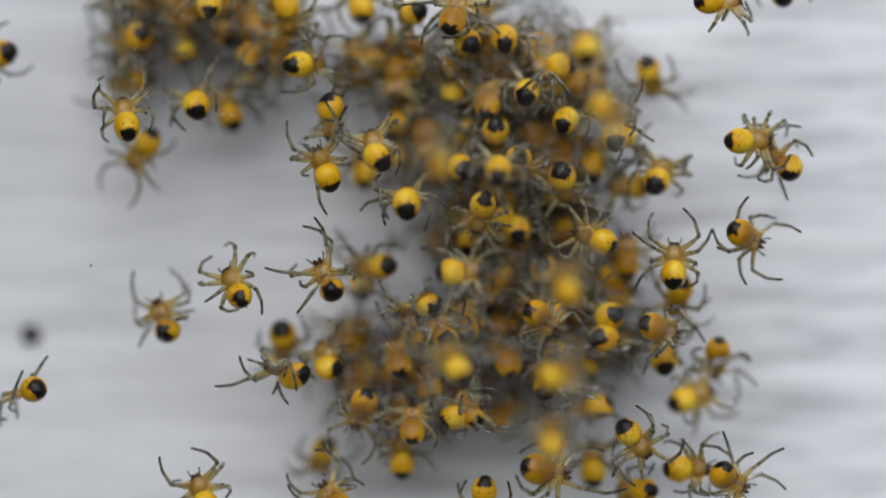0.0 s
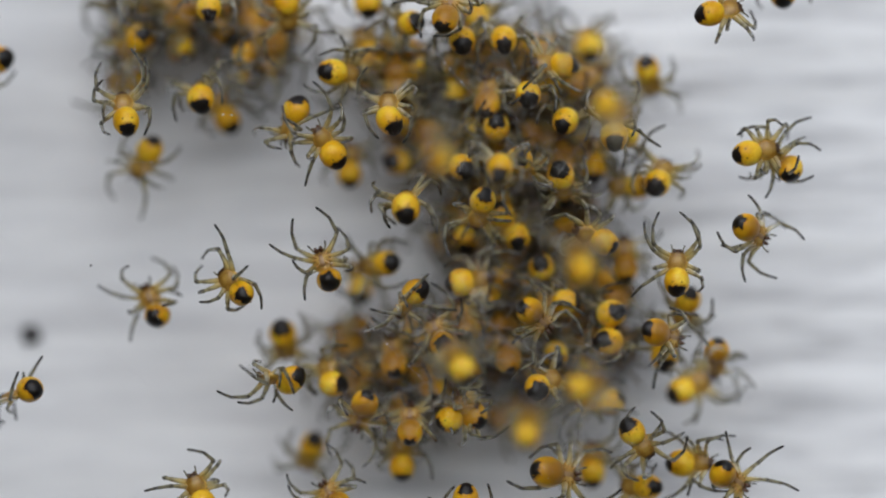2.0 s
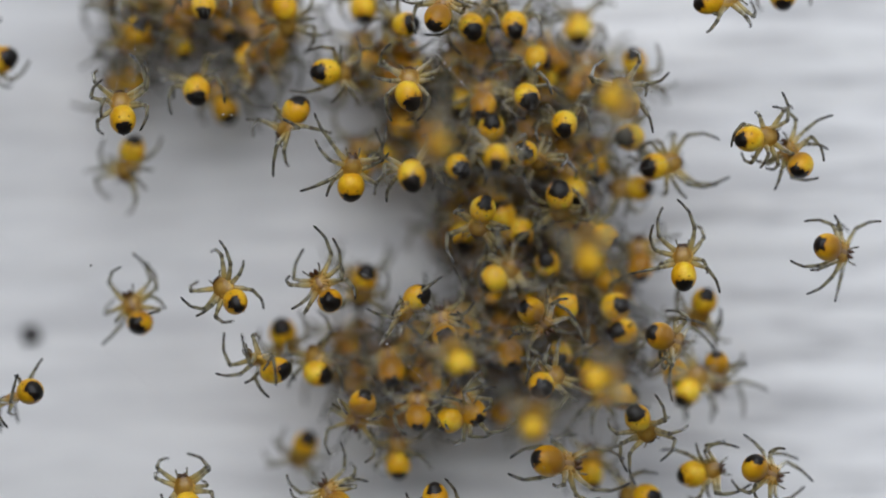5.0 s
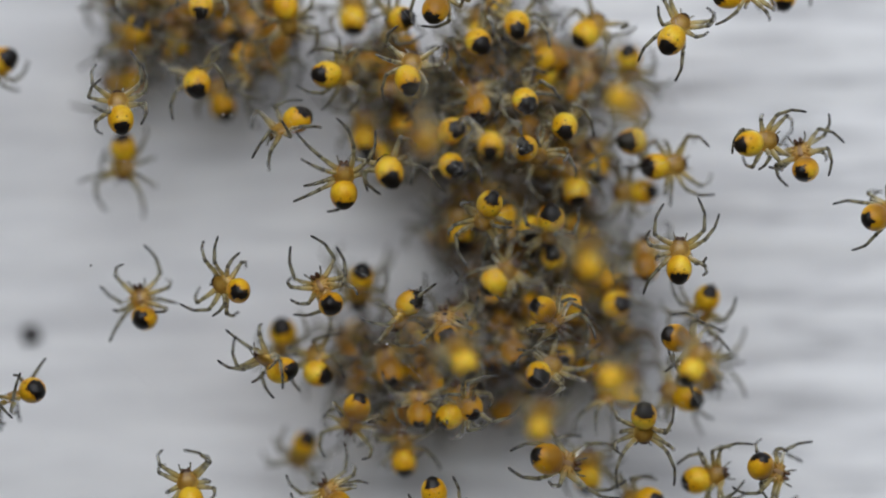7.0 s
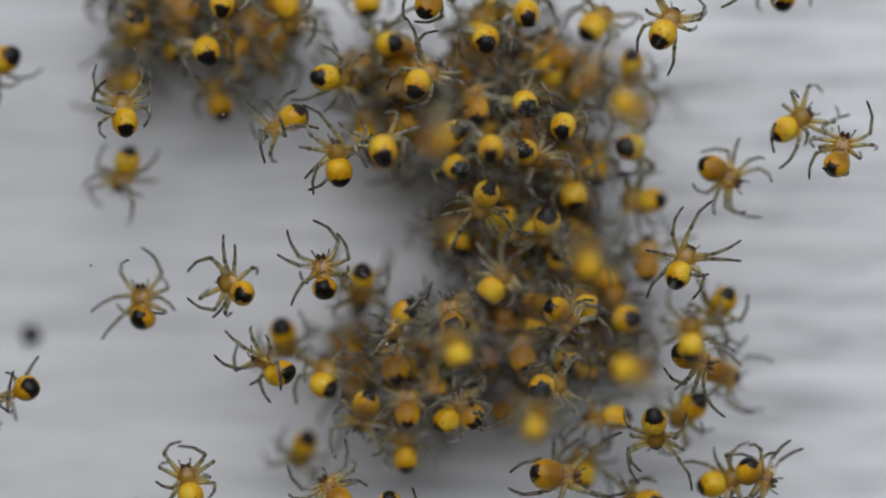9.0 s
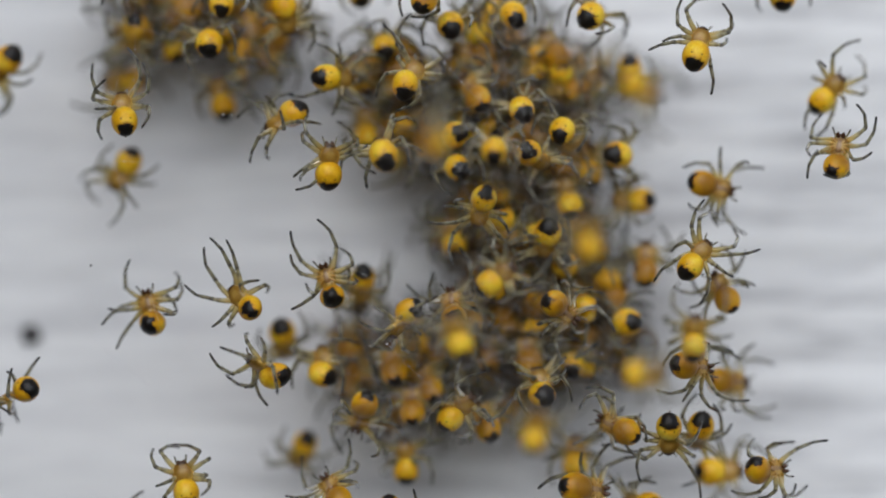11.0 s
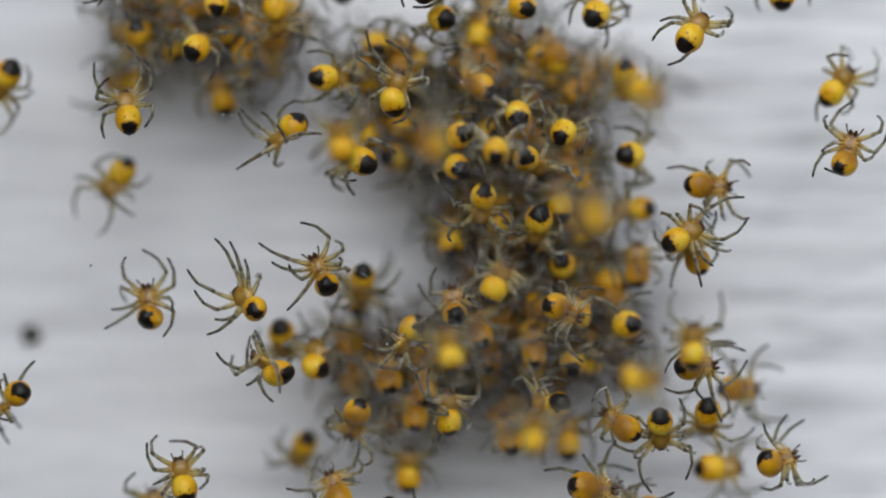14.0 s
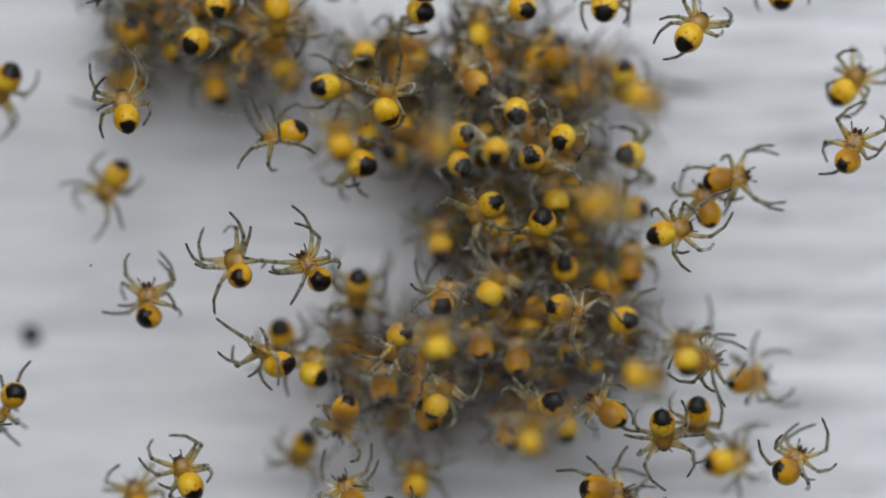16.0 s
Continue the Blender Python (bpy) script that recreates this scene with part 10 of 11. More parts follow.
    feet(55, 6.3, [(-0.06, 2.48, -0.15), (1.42, 1.78, -0.07), (1.76, 1.34, -0.39), (0.45, 0.67, -1.47), (-0.93, 2.03, -0.65), (-1.38, 1.48, 0.70), (-1.40, 0.70, 0.19), (-0.74, -0.18, -0.92)])
    feet(55, 7.5, [(1.69, 1.58, -0.25), (1.72, 1.32, -0.39), (0.94, 0.23, -0.32), (0.45, 0.64, -1.48), (-0.51, 2.03, -0.94), (-0.74, 2.11, 0.78), (-1.11, 0.78, 0.28), (-1.24, 0.66, -0.89)])
    feet(55, 9, [(-0.33, 2.38, 0.20), (1.58, 1.75, -0.14), (1.55, 1.32, -0.33), (0.41, 0.49, -1.47), (-0.83, 1.82, -0.98), (-1.01, 1.75, 0.71), (-1.34, 0.66, 0.30), (-1.16, 0.58, -0.90)])
    feet(55, 11.3, [(1.25, 2.98, 0.55), (1.39, 2.44, 0.24), (1.00, 0.34, 0.03), (0.34, 0.58, -1.47), (0.75, 2.92, 0.68), (-0.73, 2.70, 1.06), (-1.82, 0.69, 0.47), (-1.22, 0.64, -0.97)])
    feet(55, 12.5, [(1.36, 2.96, 0.50), (1.26, 2.37, 0.26), (0.65, 1.54, 0.07), (0.20, 1.18, -1.38), (0.77, 2.69, 0.57), (-0.43, 2.79, 1.00), (-1.26, 0.95, 0.41), (-1.19, 0.74, -0.99)])
    feet(55, 14.5, [(1.18, 2.81, 0.49), (1.46, 2.40, 0.21), (1.29, 1.58, -0.12), (0.59, 1.30, -1.23), (-0.77, 2.84, 1.13), (-0.84, 2.06, 0.79), (-1.22, 1.00, 0.41), (-1.97, 0.81, 0.58)])
    feet(55, 16, [(-0.17, 2.27, -0.77), (0.80, 2.32, 0.38), (1.26, 1.65, -0.08), (0.36, 0.55, -1.49), (-0.40, 2.42, 0.25), (-1.11, 1.99, 0.85), (-1.49, 1.38, 0.69), (-1.60, -0.65, -0.23)])
    feet(56, 0, [(0.95, 1.79, 0.91), (1.84, 1.78, -0.66), (0.78, 0.65, -0.83), (1.57, -0.19, -0.04), (-0.11, 2.56, -0.55), (-0.68, 2.87, -0.54), (-0.70, 0.82, 0.76), (-0.99, -0.20, -0.54)])
    feet(56, 2, [(0.47, 2.53, -0.64), (1.62, 1.92, -0.67), (1.03, 1.13, -0.33), (1.12, -0.40, 0.10), (-0.45, 2.66, -0.52), (-0.77, 1.98, 0.59), (-0.65, 0.88, 0.79), (-0.84, -0.15, -0.77)])
    feet(56, 3.5, [(0.13, 2.93, -0.70), (0.73, 1.06, -1.38), (0.97, 1.22, -0.37), (1.04, 0.41, 0.95), (-0.70, 2.09, -1.05), (-0.82, 1.86, 0.72), (-0.94, 0.88, 0.53), (-0.96, -0.40, 0.02)])
    feet(56, 4.2, [(0.22, 2.07, 0.94), (0.66, 1.11, -1.40), (1.23, 0.45, -0.17), (1.11, 0.34, 0.87), (-1.00, 2.65, -0.42), (-1.27, 2.02, -0.19), (-1.06, 1.21, 0.02), (-0.89, -0.46, -0.05)])
    feet(56, 6.3, [(0.05, 2.70, -0.62), (0.59, 1.32, -1.36), (1.57, 0.70, -0.30), (1.33, 0.58, 0.63), (-0.76, 2.66, -0.46), (-1.20, 1.86, -0.15), (-0.78, 0.50, 0.66), (-0.94, -0.54, -0.08)])
    feet(56, 7.5, [(0.42, 2.51, -0.22), (0.62, 1.17, -1.40), (0.96, 0.90, 0.45), (1.44, 0.10, -0.10), (-0.55, 2.47, -0.44), (-1.04, 1.90, 0.39), (-1.12, 1.10, 0.06), (-1.15, -0.16, -0.32)])
    feet(56, 9, [(1.10, 2.24, -0.67), (1.59, 1.40, -0.51), (0.96, 0.91, 0.45), (1.33, -0.49, 0.09), (0.12, 2.50, -0.57), (-0.57, 2.16, 0.34), (-0.84, 0.93, 0.63), (-1.07, -0.16, -0.47)])
    feet(56, 11.3, [(0.75, 2.71, -0.74), (0.91, 1.77, -0.91), (0.92, 0.90, 0.35), (1.63, -0.03, -0.10), (-0.34, 2.87, -0.60), (-0.61, 1.91, 0.79), (-0.66, 1.18, 0.66), (-1.10, 0.24, -0.78)])
    feet(56, 12.5, [(0.58, 2.59, -0.68), (0.81, 1.40, -1.24), (0.98, 0.90, 0.35), (1.60, -0.07, -0.08), (-0.59, 2.65, -0.49), (-1.02, 1.92, 0.40), (-0.70, 0.85, 0.76), (-1.13, -0.07, -0.49)])
    feet(56, 14.5, [(1.70, 2.33, -0.80), (1.48, 1.59, -0.54), (0.94, 1.39, -0.39), (1.79, -0.21, -0.08), (-0.12, 2.45, -0.51), (-0.79, 1.55, 1.02), (-0.73, 0.95, 0.73), (-0.97, -0.13, -0.66)])
    feet(56, 16, [(1.74, 2.27, -0.84), (0.86, 1.13, -1.31), (1.40, 1.40, -0.47), (1.45, -0.10, -0.05), (-0.83, 2.81, -0.49), (-0.51, 2.23, -0.38), (-0.70, 0.99, 0.72), (-0.92, -0.26, -0.55)])
    feet(57, 0, [(0.97, 2.05, 0.35), (-0.84, 1.03, -1.19), (0.74, 0.52, 0.61), (0.59, -0.09, 0.91), (-0.85, 2.86, 0.92), (-0.40, 2.15, -0.41), (-0.77, 0.60, 0.61), (-0.64, -0.06, 0.91)])
    feet(57, 2, [(1.11, 2.05, -0.05), (-0.91, 0.95, -1.22), (0.70, 0.58, 0.70), (0.55, -0.01, 0.90), (-0.46, 2.76, 0.23), (-0.57, 1.99, 0.65), (-0.72, 0.63, 0.60), (-0.74, -0.09, 0.93)])
    feet(57, 3.5, [(0.99, 2.14, -0.45), (-0.83, 0.72, -1.21), (0.73, 0.61, 0.74), (0.59, -0.03, 0.89), (0.00, 2.50, -0.57), (-0.65, 2.12, 0.01), (-0.70, 0.64, 0.62), (-0.76, -0.14, 0.85)])
    feet(57, 4.2, [(1.33, 1.78, -0.28), (-0.78, 0.82, -1.20), (0.82, 0.53, 0.70), (0.67, -0.10, 0.93), (-0.79, 1.99, -0.95), (-0.62, 1.86, 0.79), (-0.69, 0.74, 0.69), (-0.75, -0.21, 0.79)])
    feet(57, 6.3, [(0.88, 2.19, 0.19), (-0.52, 0.88, -1.42), (0.85, 0.63, 0.68), (0.69, -0.15, 1.01), (-0.14, 2.55, -0.32), (-0.64, 2.26, 0.72), (-0.62, 0.83, 0.75), (-0.78, -0.28, 0.84)])
    feet(57, 7.5, [(-0.02, 2.67, -0.58), (-0.06, 1.63, -1.30), (0.78, 0.72, 0.74), (0.69, -0.23, 1.08), (-1.32, 1.47, -0.73), (-0.56, 2.33, 0.54), (-0.72, 0.74, 0.70), (-0.74, -0.25, 0.84)])
    feet(57, 9, [(-0.03, 2.53, -0.51), (-0.19, 1.65, -1.27), (0.41, 1.13, -0.91), (0.78, -0.20, 1.03), (-1.07, 1.73, -0.91), (-0.49, 2.48, 0.37), (-0.77, 0.75, 0.65), (-0.80, -0.28, 0.89)])
    feet(57, 11.3, [(0.41, 2.39, 0.25), (-0.57, 1.49, -1.22), (0.46, 1.14, -0.87), (0.86, -0.27, 1.11), (-0.46, 2.53, 0.29), (-1.21, 1.50, 0.33), (-0.69, 0.76, 0.73), (-0.76, -0.36, 0.89)])
    feet(57, 12.5, [(0.41, 2.46, -0.20), (-0.95, 1.29, -0.98), (0.35, 1.54, -0.93), (0.96, -0.31, 1.16), (-1.23, 1.80, -0.60), (-0.45, 2.52, 0.28), (-0.71, 0.71, 0.75), (-0.66, -0.45, 0.93)])
    feet(57, 14.5, [(1.40, 1.62, -0.02), (-0.56, 1.19, -1.35), (0.26, 1.55, -0.90), (0.87, -0.23, 1.19), (-1.39, 1.65, -0.37), (-0.47, 2.34, 0.38), (-0.78, 0.79, 0.75), (-0.57, -0.36, 0.85)])
    feet(57, 16, [(-0.14, 2.91, -0.42), (-1.02, 1.37, -0.83), (0.30, 1.32, -0.77), (0.90, -0.17, 1.28), (-1.36, 1.68, -0.42), (-0.55, 2.24, 0.55), (-0.68, 0.78, 0.79), (-0.65, -0.28, 0.78)])
    feet(58, 2, [(0.47, 1.89, -1.30), (0.94, 1.31, -1.19), (0.34, 0.23, 0.64), (0.71, -0.57, 1.03), (0.80, 1.72, -1.15), (-0.88, 1.39, -1.19), (0.54, 1.07, -0.78), (-0.67, -0.04, 0.91)])
    feet(58, 9, [(0.49, 1.89, -1.37), (0.97, 1.26, -1.26), (-0.06, 0.59, 0.80), (0.70, -0.58, 0.96), (0.81, 1.79, -1.20), (-1.27, 0.43, -0.49), (0.53, 0.98, -0.75), (-0.58, 0.03, 0.90)])
    feet(58, 16, [(0.52, 1.84, -1.38), (1.07, 1.33, -1.30), (0.56, -0.27, 0.83), (0.79, -1.25, 0.10), (1.14, 1.74, -0.67), (-1.25, 0.48, -0.40), (0.46, 0.91, -0.68), (1.17, 0.95, -0.66)])
    feet(60, 0, [(0.21, 2.23, 0.85), (0.98, 1.23, -1.19), (0.75, 0.55, -0.83), (0.80, 0.04, 0.96), (-1.02, 2.32, -0.06), (-0.58, 1.17, -1.35), (-0.74, 0.53, -0.83), (-0.60, -0.08, -1.13)])
    feet(60, 2, [(0.23, 2.13, 0.97), (1.03, 1.24, -1.15), (0.53, 0.76, -0.92), (0.88, -0.03, 1.04), (-0.73, 1.27, -1.46), (-1.87, 1.28, -0.06), (-0.67, 0.53, -0.75), (-0.56, -0.16, -1.14)])
    feet(60, 3.5, [(0.57, 2.13, 0.90), (0.89, 1.29, -1.19), (0.61, 0.75, -0.87), (0.79, -0.13, 1.01), (-0.58, 1.90, -1.24), (-1.86, 1.23, -0.12), (-1.01, 0.71, 0.41), (-0.47, -0.21, -1.05)])
    feet(60, 4.2, [(0.35, 1.97, 1.12), (0.80, 1.29, -1.14), (0.62, 0.88, -0.87), (0.73, -0.20, 1.04), (-0.57, 1.86, -1.21), (-0.78, 1.55, -1.12), (-0.98, 0.66, 0.43), (-0.45, -0.23, -1.00)])
    feet(60, 6.3, [(0.34, 2.01, 1.08), (0.80, 1.29, -1.07), (0.55, 0.76, -0.91), (0.64, -0.15, 1.06), (-0.03, 1.90, -1.28), (-0.72, 1.43, -1.22), (-0.67, 0.57, 0.72), (-0.38, -0.20, -1.01)])
    feet(60, 7.5, [(-0.09, 1.92, 1.13), (0.46, 1.76, -1.09), (0.48, 0.76, -1.01), (0.62, -0.13, 1.12), (-1.10, 2.03, -0.75), (-0.75, 1.54, -1.14), (-0.73, 0.60, 0.65), (-0.28, -0.29, -1.08)])
    feet(60, 9, [(-0.14, 1.98, 1.04), (0.76, 1.04, -1.32), (0.54, 0.75, -0.99), (0.59, -0.20, 1.03), (-0.02, 2.08, -1.14), (-0.57, 1.38, -1.29), (-1.20, 0.81, -0.06), (-0.35, -0.27, -1.05)])
    feet(60, 11.3, [(-0.21, 1.90, 1.11), (0.79, 1.03, -1.25), (0.72, 0.62, -0.82), (0.57, -0.13, 1.12), (-0.01, 1.71, -1.40), (-0.98, 1.92, -0.55), (-1.08, 0.46, -0.06), (-0.40, -0.27, -1.08)])
    feet(60, 13.5, [(-0.16, 1.89, 1.17), (0.67, 1.38, -1.26), (0.74, 0.64, -0.81), (0.56, -0.09, 1.08), (-0.58, 2.18, -0.97), (-0.97, 2.03, -0.06), (-1.10, 0.41, -0.06), (-0.36, -0.18, -1.10)])
    feet(60, 16, [(0.09, 2.09, 1.01), (0.69, 1.31, -1.21), (0.84, 0.47, -0.68), (0.64, -0.09, 1.17), (-0.57, 2.20, -0.98), (-1.31, 1.82, -0.06), (-1.04, 0.65, 0.35), (-0.41, -0.24, -1.06)])
    feet(75, 0, [(0.58, 1.85, -1.30), (0.73, 1.99, 0.51), (1.35, 1.08, -0.37), (0.51, -0.13, -1.13), (-0.58, 1.85, -1.30), (-1.07, 1.68, 0.65), (-0.95, 0.32, 0.38), (-0.55, -0.11, -1.13)])
    feet(75, 2, [(0.61, 1.94, -1.28), (0.64, 2.06, 0.43), (1.11, 0.50, 0.07), (0.43, -0.21, -1.06), (-0.61, 1.83, -1.33), (-1.02, 1.75, 0.63), (-0.87, 0.28, 0.41), (-0.53, -0.07, -1.13)])
    feet(75, 7.5, [(0.70, 1.03, -1.61), (0.55, 2.06, 0.34), (1.28, 0.36, 0.16), (0.49, -0.20, -1.01), (-0.57, 1.75, -1.30), (-0.53, 2.06, 0.57), (-1.08, 0.77, -0.31), (-0.44, -0.16, -1.07)])
    feet(75, 13.5, [(0.79, 1.01, -1.68), (0.56, 1.96, 0.41), (1.70, 0.84, -0.22), (1.07, -0.23, 0.61), (-0.23, 2.19, 0.76), (-0.49, 1.96, 0.49), (-0.90, 0.59, -0.59), (-0.49, -0.16, -1.09)])
    feet(75, 16, [(0.69, 1.06, -1.63), (0.62, 1.94, 0.35), (1.10, 0.97, 0.16), (1.15, -0.31, 0.61), (-0.32, 2.17, 0.71), (-0.44, 1.98, 0.71), (-1.04, 0.49, 0.27), (-0.48, -0.11, -1.09)])
    feet(62, 0, [(-1.15, 1.30, -1.03), (0.85, 1.42, -1.19), (0.77, 0.61, 0.61), (0.07, -0.39, -1.04), (-0.64, 1.82, -1.30), (-1.34, 1.16, 0.21), (-0.77, 0.64, -0.83), (0.57, -0.53, 0.22)])
    feet(62, 2, [(0.41, 2.35, -0.77), (1.26, 1.48, -0.52), (0.83, 0.68, 0.59), (-0.06, -0.80, 0.04), (-0.59, 1.74, -1.40), (-1.26, 1.21, 0.16), (-0.74, 0.63, -0.87), (-1.08, -0.39, 1.81)])
    feet(62, 4.2, [(-0.42, 2.35, -0.70), (1.09, 1.36, -0.97), (0.86, 0.73, 0.52), (-0.20, -1.02, 0.29), (-0.54, 1.81, -1.48), (-1.11, 1.17, 0.78), (-0.83, 0.68, -0.90), (-0.98, -0.34, 1.78)])
    feet(62, 6.3, [(-0.81, 2.04, -0.88), (1.07, 1.33, -0.96), (0.56, 0.67, -1.02), (-0.27, -1.21, 0.40), (-0.56, 1.87, -1.49), (-1.03, 1.19, 0.77), (-0.50, 0.67, 0.81), (-0.92, -0.39, 1.80)])
    feet(62, 7.5, [(-0.77, 1.70, -1.24), (1.13, 1.28, -1.02), (0.57, 0.54, -1.05), (-0.36, -0.97, 0.56), (-0.53, 1.85, -1.52), (-1.28, 1.17, 0.46), (-0.47, 0.61, 0.72), (-0.65, -0.18, 1.06)])
    feet(82, 0, [(0.71, 1.78, -1.30), (0.95, 1.28, 0.97), (0.78, 0.65, 0.61), (0.66, -0.04, 0.91), (-0.38, 2.78, -1.44), (-1.16, 0.62, -1.01), (-0.77, 0.65, 0.61), (0.02, 0.05, 1.15)])
    feet(82, 2, [(0.67, 1.77, -1.24), (0.97, 1.36, 0.89), (0.94, 0.07, 0.18), (0.60, -0.08, 0.85), (-0.40, 2.31, -1.07), (-1.13, 0.71, -0.96), (-0.71, 0.56, 0.51), (-0.18, -0.72, 1.20)])
    feet(82, 3.5, [(-0.09, 2.34, -1.20), (1.25, 1.51, 0.46), (0.93, 0.16, 0.11), (0.16, -0.70, 1.06), (-0.75, 2.55, -1.13), (-1.10, 0.80, -0.87), (-0.62, 0.62, 0.45), (-0.27, -0.70, 1.28)])
    feet(82, 7.5, [(0.71, 1.94, -1.19), (1.21, 1.69, 0.25), (0.99, 0.10, 0.09), (0.21, -0.75, 1.03), (-0.26, 2.45, -1.22), (-0.78, 2.50, -1.08), (-0.55, 0.60, 0.55), (-0.29, -0.64, 1.17)])
    feet(82, 9, [(1.35, 2.04, -1.50), (1.42, 1.49, -0.03), (1.12, 0.33, -0.09), (0.20, -0.71, 1.05), (-0.75, 2.77, -1.29), (-0.54, 2.49, -1.15), (-0.61, 0.66, 0.63), (-0.25, -0.64, 1.25)])
    feet(82, 12.5, [(0.98, 2.22, -0.20), (1.54, 0.93, -0.71), (1.27, 0.22, -0.06), (0.13, -0.79, 1.04), (-0.40, 2.63, -1.31), (-0.63, 2.49, -1.13), (-0.69, 0.69, 0.66), (-0.15, -0.69, 1.31)])
    feet(82, 14.5, [(0.81, 2.26, 0.15), (1.53, 0.90, -0.65), (1.09, 0.03, 0.15), (0.77, -0.92, 1.01), (-0.09, 2.79, -1.55), (-0.57, 2.45, -1.22), (-0.73, 0.76, 0.73), (-0.22, -0.66, 1.40)])
    feet(82, 16, [(0.74, 2.31, 0.05), (1.46, 0.89, -0.66), (1.31, -0.25, 0.29), (0.85, -1.18, 1.18), (-0.06, 2.44, -0.62), (-0.47, 2.37, -1.30), (-0.65, 0.71, 0.64), (-0.31, -0.73, 1.40)])
    feet(83, 0, [(0.68, 1.80, -1.30), (0.98, 1.70, -0.88), (0.75, 0.56, 0.61), (0.53, -0.12, -1.13), (-0.70, 1.78, -1.30), (-1.01, 1.95, 0.32), (-1.15, 0.33, 0.50), (-0.67, -0.04, -1.13)])
    feet(83, 7.5, [(0.76, 1.79, -1.22), (1.02, 0.96, -1.25), (0.66, 0.53, 0.55), (0.51, -0.16, -1.16), (-1.61, 1.71, -0.43), (-1.09, 1.61, 0.73), (-1.26, 0.24, 0.59), (-0.61, -0.06, -1.05)])
    feet(83, 13.5, [(0.15, 2.38, 0.34), (1.67, 1.09, -0.55), (0.74, 0.47, 0.52), (0.55, -0.15, -1.14), (-1.56, 1.70, -0.46), (-1.02, 1.70, 0.76), (-0.48, 1.24, 0.73), (-0.56, -0.07, -1.14)])
    feet(83, 16, [(0.09, 2.40, -0.64), (0.68, 0.26, -1.28), (0.78, 0.44, 0.59), (0.58, -0.23, -1.23), (-1.58, 1.78, -0.45), (-1.53, 1.20, -0.07), (-0.42, 1.14, 0.68), (-0.47, 0.00, -1.07)])
    feet(91, 0, [(0.25, 2.52, 0.12), (1.37, 1.78, 0.04), (0.72, 0.48, -0.83), (0.65, -0.30, -0.93), (-0.82, 2.36, -0.36), (-1.61, 1.57, 0.02), (-0.76, 0.56, -0.83), (-1.43, -0.62, -0.21)])
    feet(91, 2, [(0.01, 2.63, 0.13), (0.42, 2.38, 0.10), (0.69, 0.51, -0.87), (0.83, -0.24, -0.87), (-0.74, 2.61, 0.13), (-1.30, 2.21, 0.09), (-0.73, 0.57, -0.79), (-1.68, -0.61, -0.21)])
    feet(91, 3.5, [(-0.16, 3.01, 0.17), (0.06, 2.89, 0.16), (0.72, 0.57, -0.85), (0.75, -0.21, -0.94), (-0.88, 2.45, 0.11), (-1.08, 1.38, 0.90), (-0.81, 0.50, -0.77), (-1.81, -0.16, -0.16)])
    feet(91, 4.2, [(-0.23, 2.98, 0.17), (0.45, 1.63, -1.17), (0.80, 0.48, -0.76), (1.31, -0.67, -0.22), (-0.93, 2.68, 0.14), (-1.09, 1.36, 0.95), (-0.84, 0.46, -0.69), (-2.05, 0.26, -0.12)])
    feet(91, 6.3, [(0.37, 2.75, 0.14), (0.69, 2.62, 0.13), (0.77, 0.25, 0.49), (1.24, -0.59, -0.26), (-0.40, 2.43, -0.53), (-1.10, 2.45, 0.11), (-0.88, 0.43, -0.68), (-1.67, -0.46, -0.19)])
    feet(91, 7, [(0.60, 2.72, 0.14), (1.42, 2.16, 0.08), (0.99, 0.48, 0.37), (0.91, -0.08, -0.95), (-0.65, 2.46, 0.11), (-1.15, 1.35, 0.85), (-0.80, 0.41, -0.70), (-1.31, -0.95, -0.25)])
    feet(91, 9, [(1.58, 2.20, 0.09), (1.91, 1.50, 0.01), (1.02, 0.51, 0.33), (0.85, -0.56, -0.21), (-0.00, 3.09, 0.18), (-0.90, 2.44, 0.11), (-1.49, 0.36, -0.11), (-0.71, -1.29, -0.28)])
    feet(91, 11.3, [(0.39, 2.21, -0.95), (1.92, 2.36, 0.10), (1.78, 0.74, -0.07), (1.21, -0.91, -0.24), (-0.29, 2.28, -0.87), (-1.09, 2.36, 0.10), (-0.85, 0.02, -0.14), (-0.74, -1.22, -0.24)])
    feet(91, 12.5, [(1.80, 2.78, 0.15), (2.43, 1.77, 0.04), (0.91, 0.57, 0.52), (1.64, -0.63, -0.21), (0.34, 2.24, -0.76), (-0.11, 1.42, 1.19), (-0.79, 0.65, -0.79), (-1.30, 0.26, -0.70)])
    feet(91, 14.5, [(0.25, 2.73, 0.14), (1.10, 1.76, -0.63), (1.93, 0.76, -0.07), (2.08, 0.18, -0.13), (-0.35, 3.10, 0.18), (-0.09, 1.41, 1.10), (-0.70, 0.72, -0.70), (-0.97, 0.08, -1.00)])
    feet(91, 16, [(-0.12, 2.82, 0.15), (0.82, 1.93, -0.69), (0.88, 0.80, 0.56), (1.65, 0.72, -0.07), (-0.96, 3.09, 0.18), (-0.06, 1.43, 1.01), (-1.06, 0.98, -0.36), (-0.69, -0.02, -1.13)])
    feet(100, 0, [(0.48, 2.09, -1.22), (1.86, 1.33, -1.13), (1.26, 0.65, -0.39), (1.56, -0.50, 0.39), (-0.57, 1.85, -1.30), (-0.88, 1.39, -1.19), (-0.74, 0.52, -0.83), (-0.04, 0.70, 1.34)])
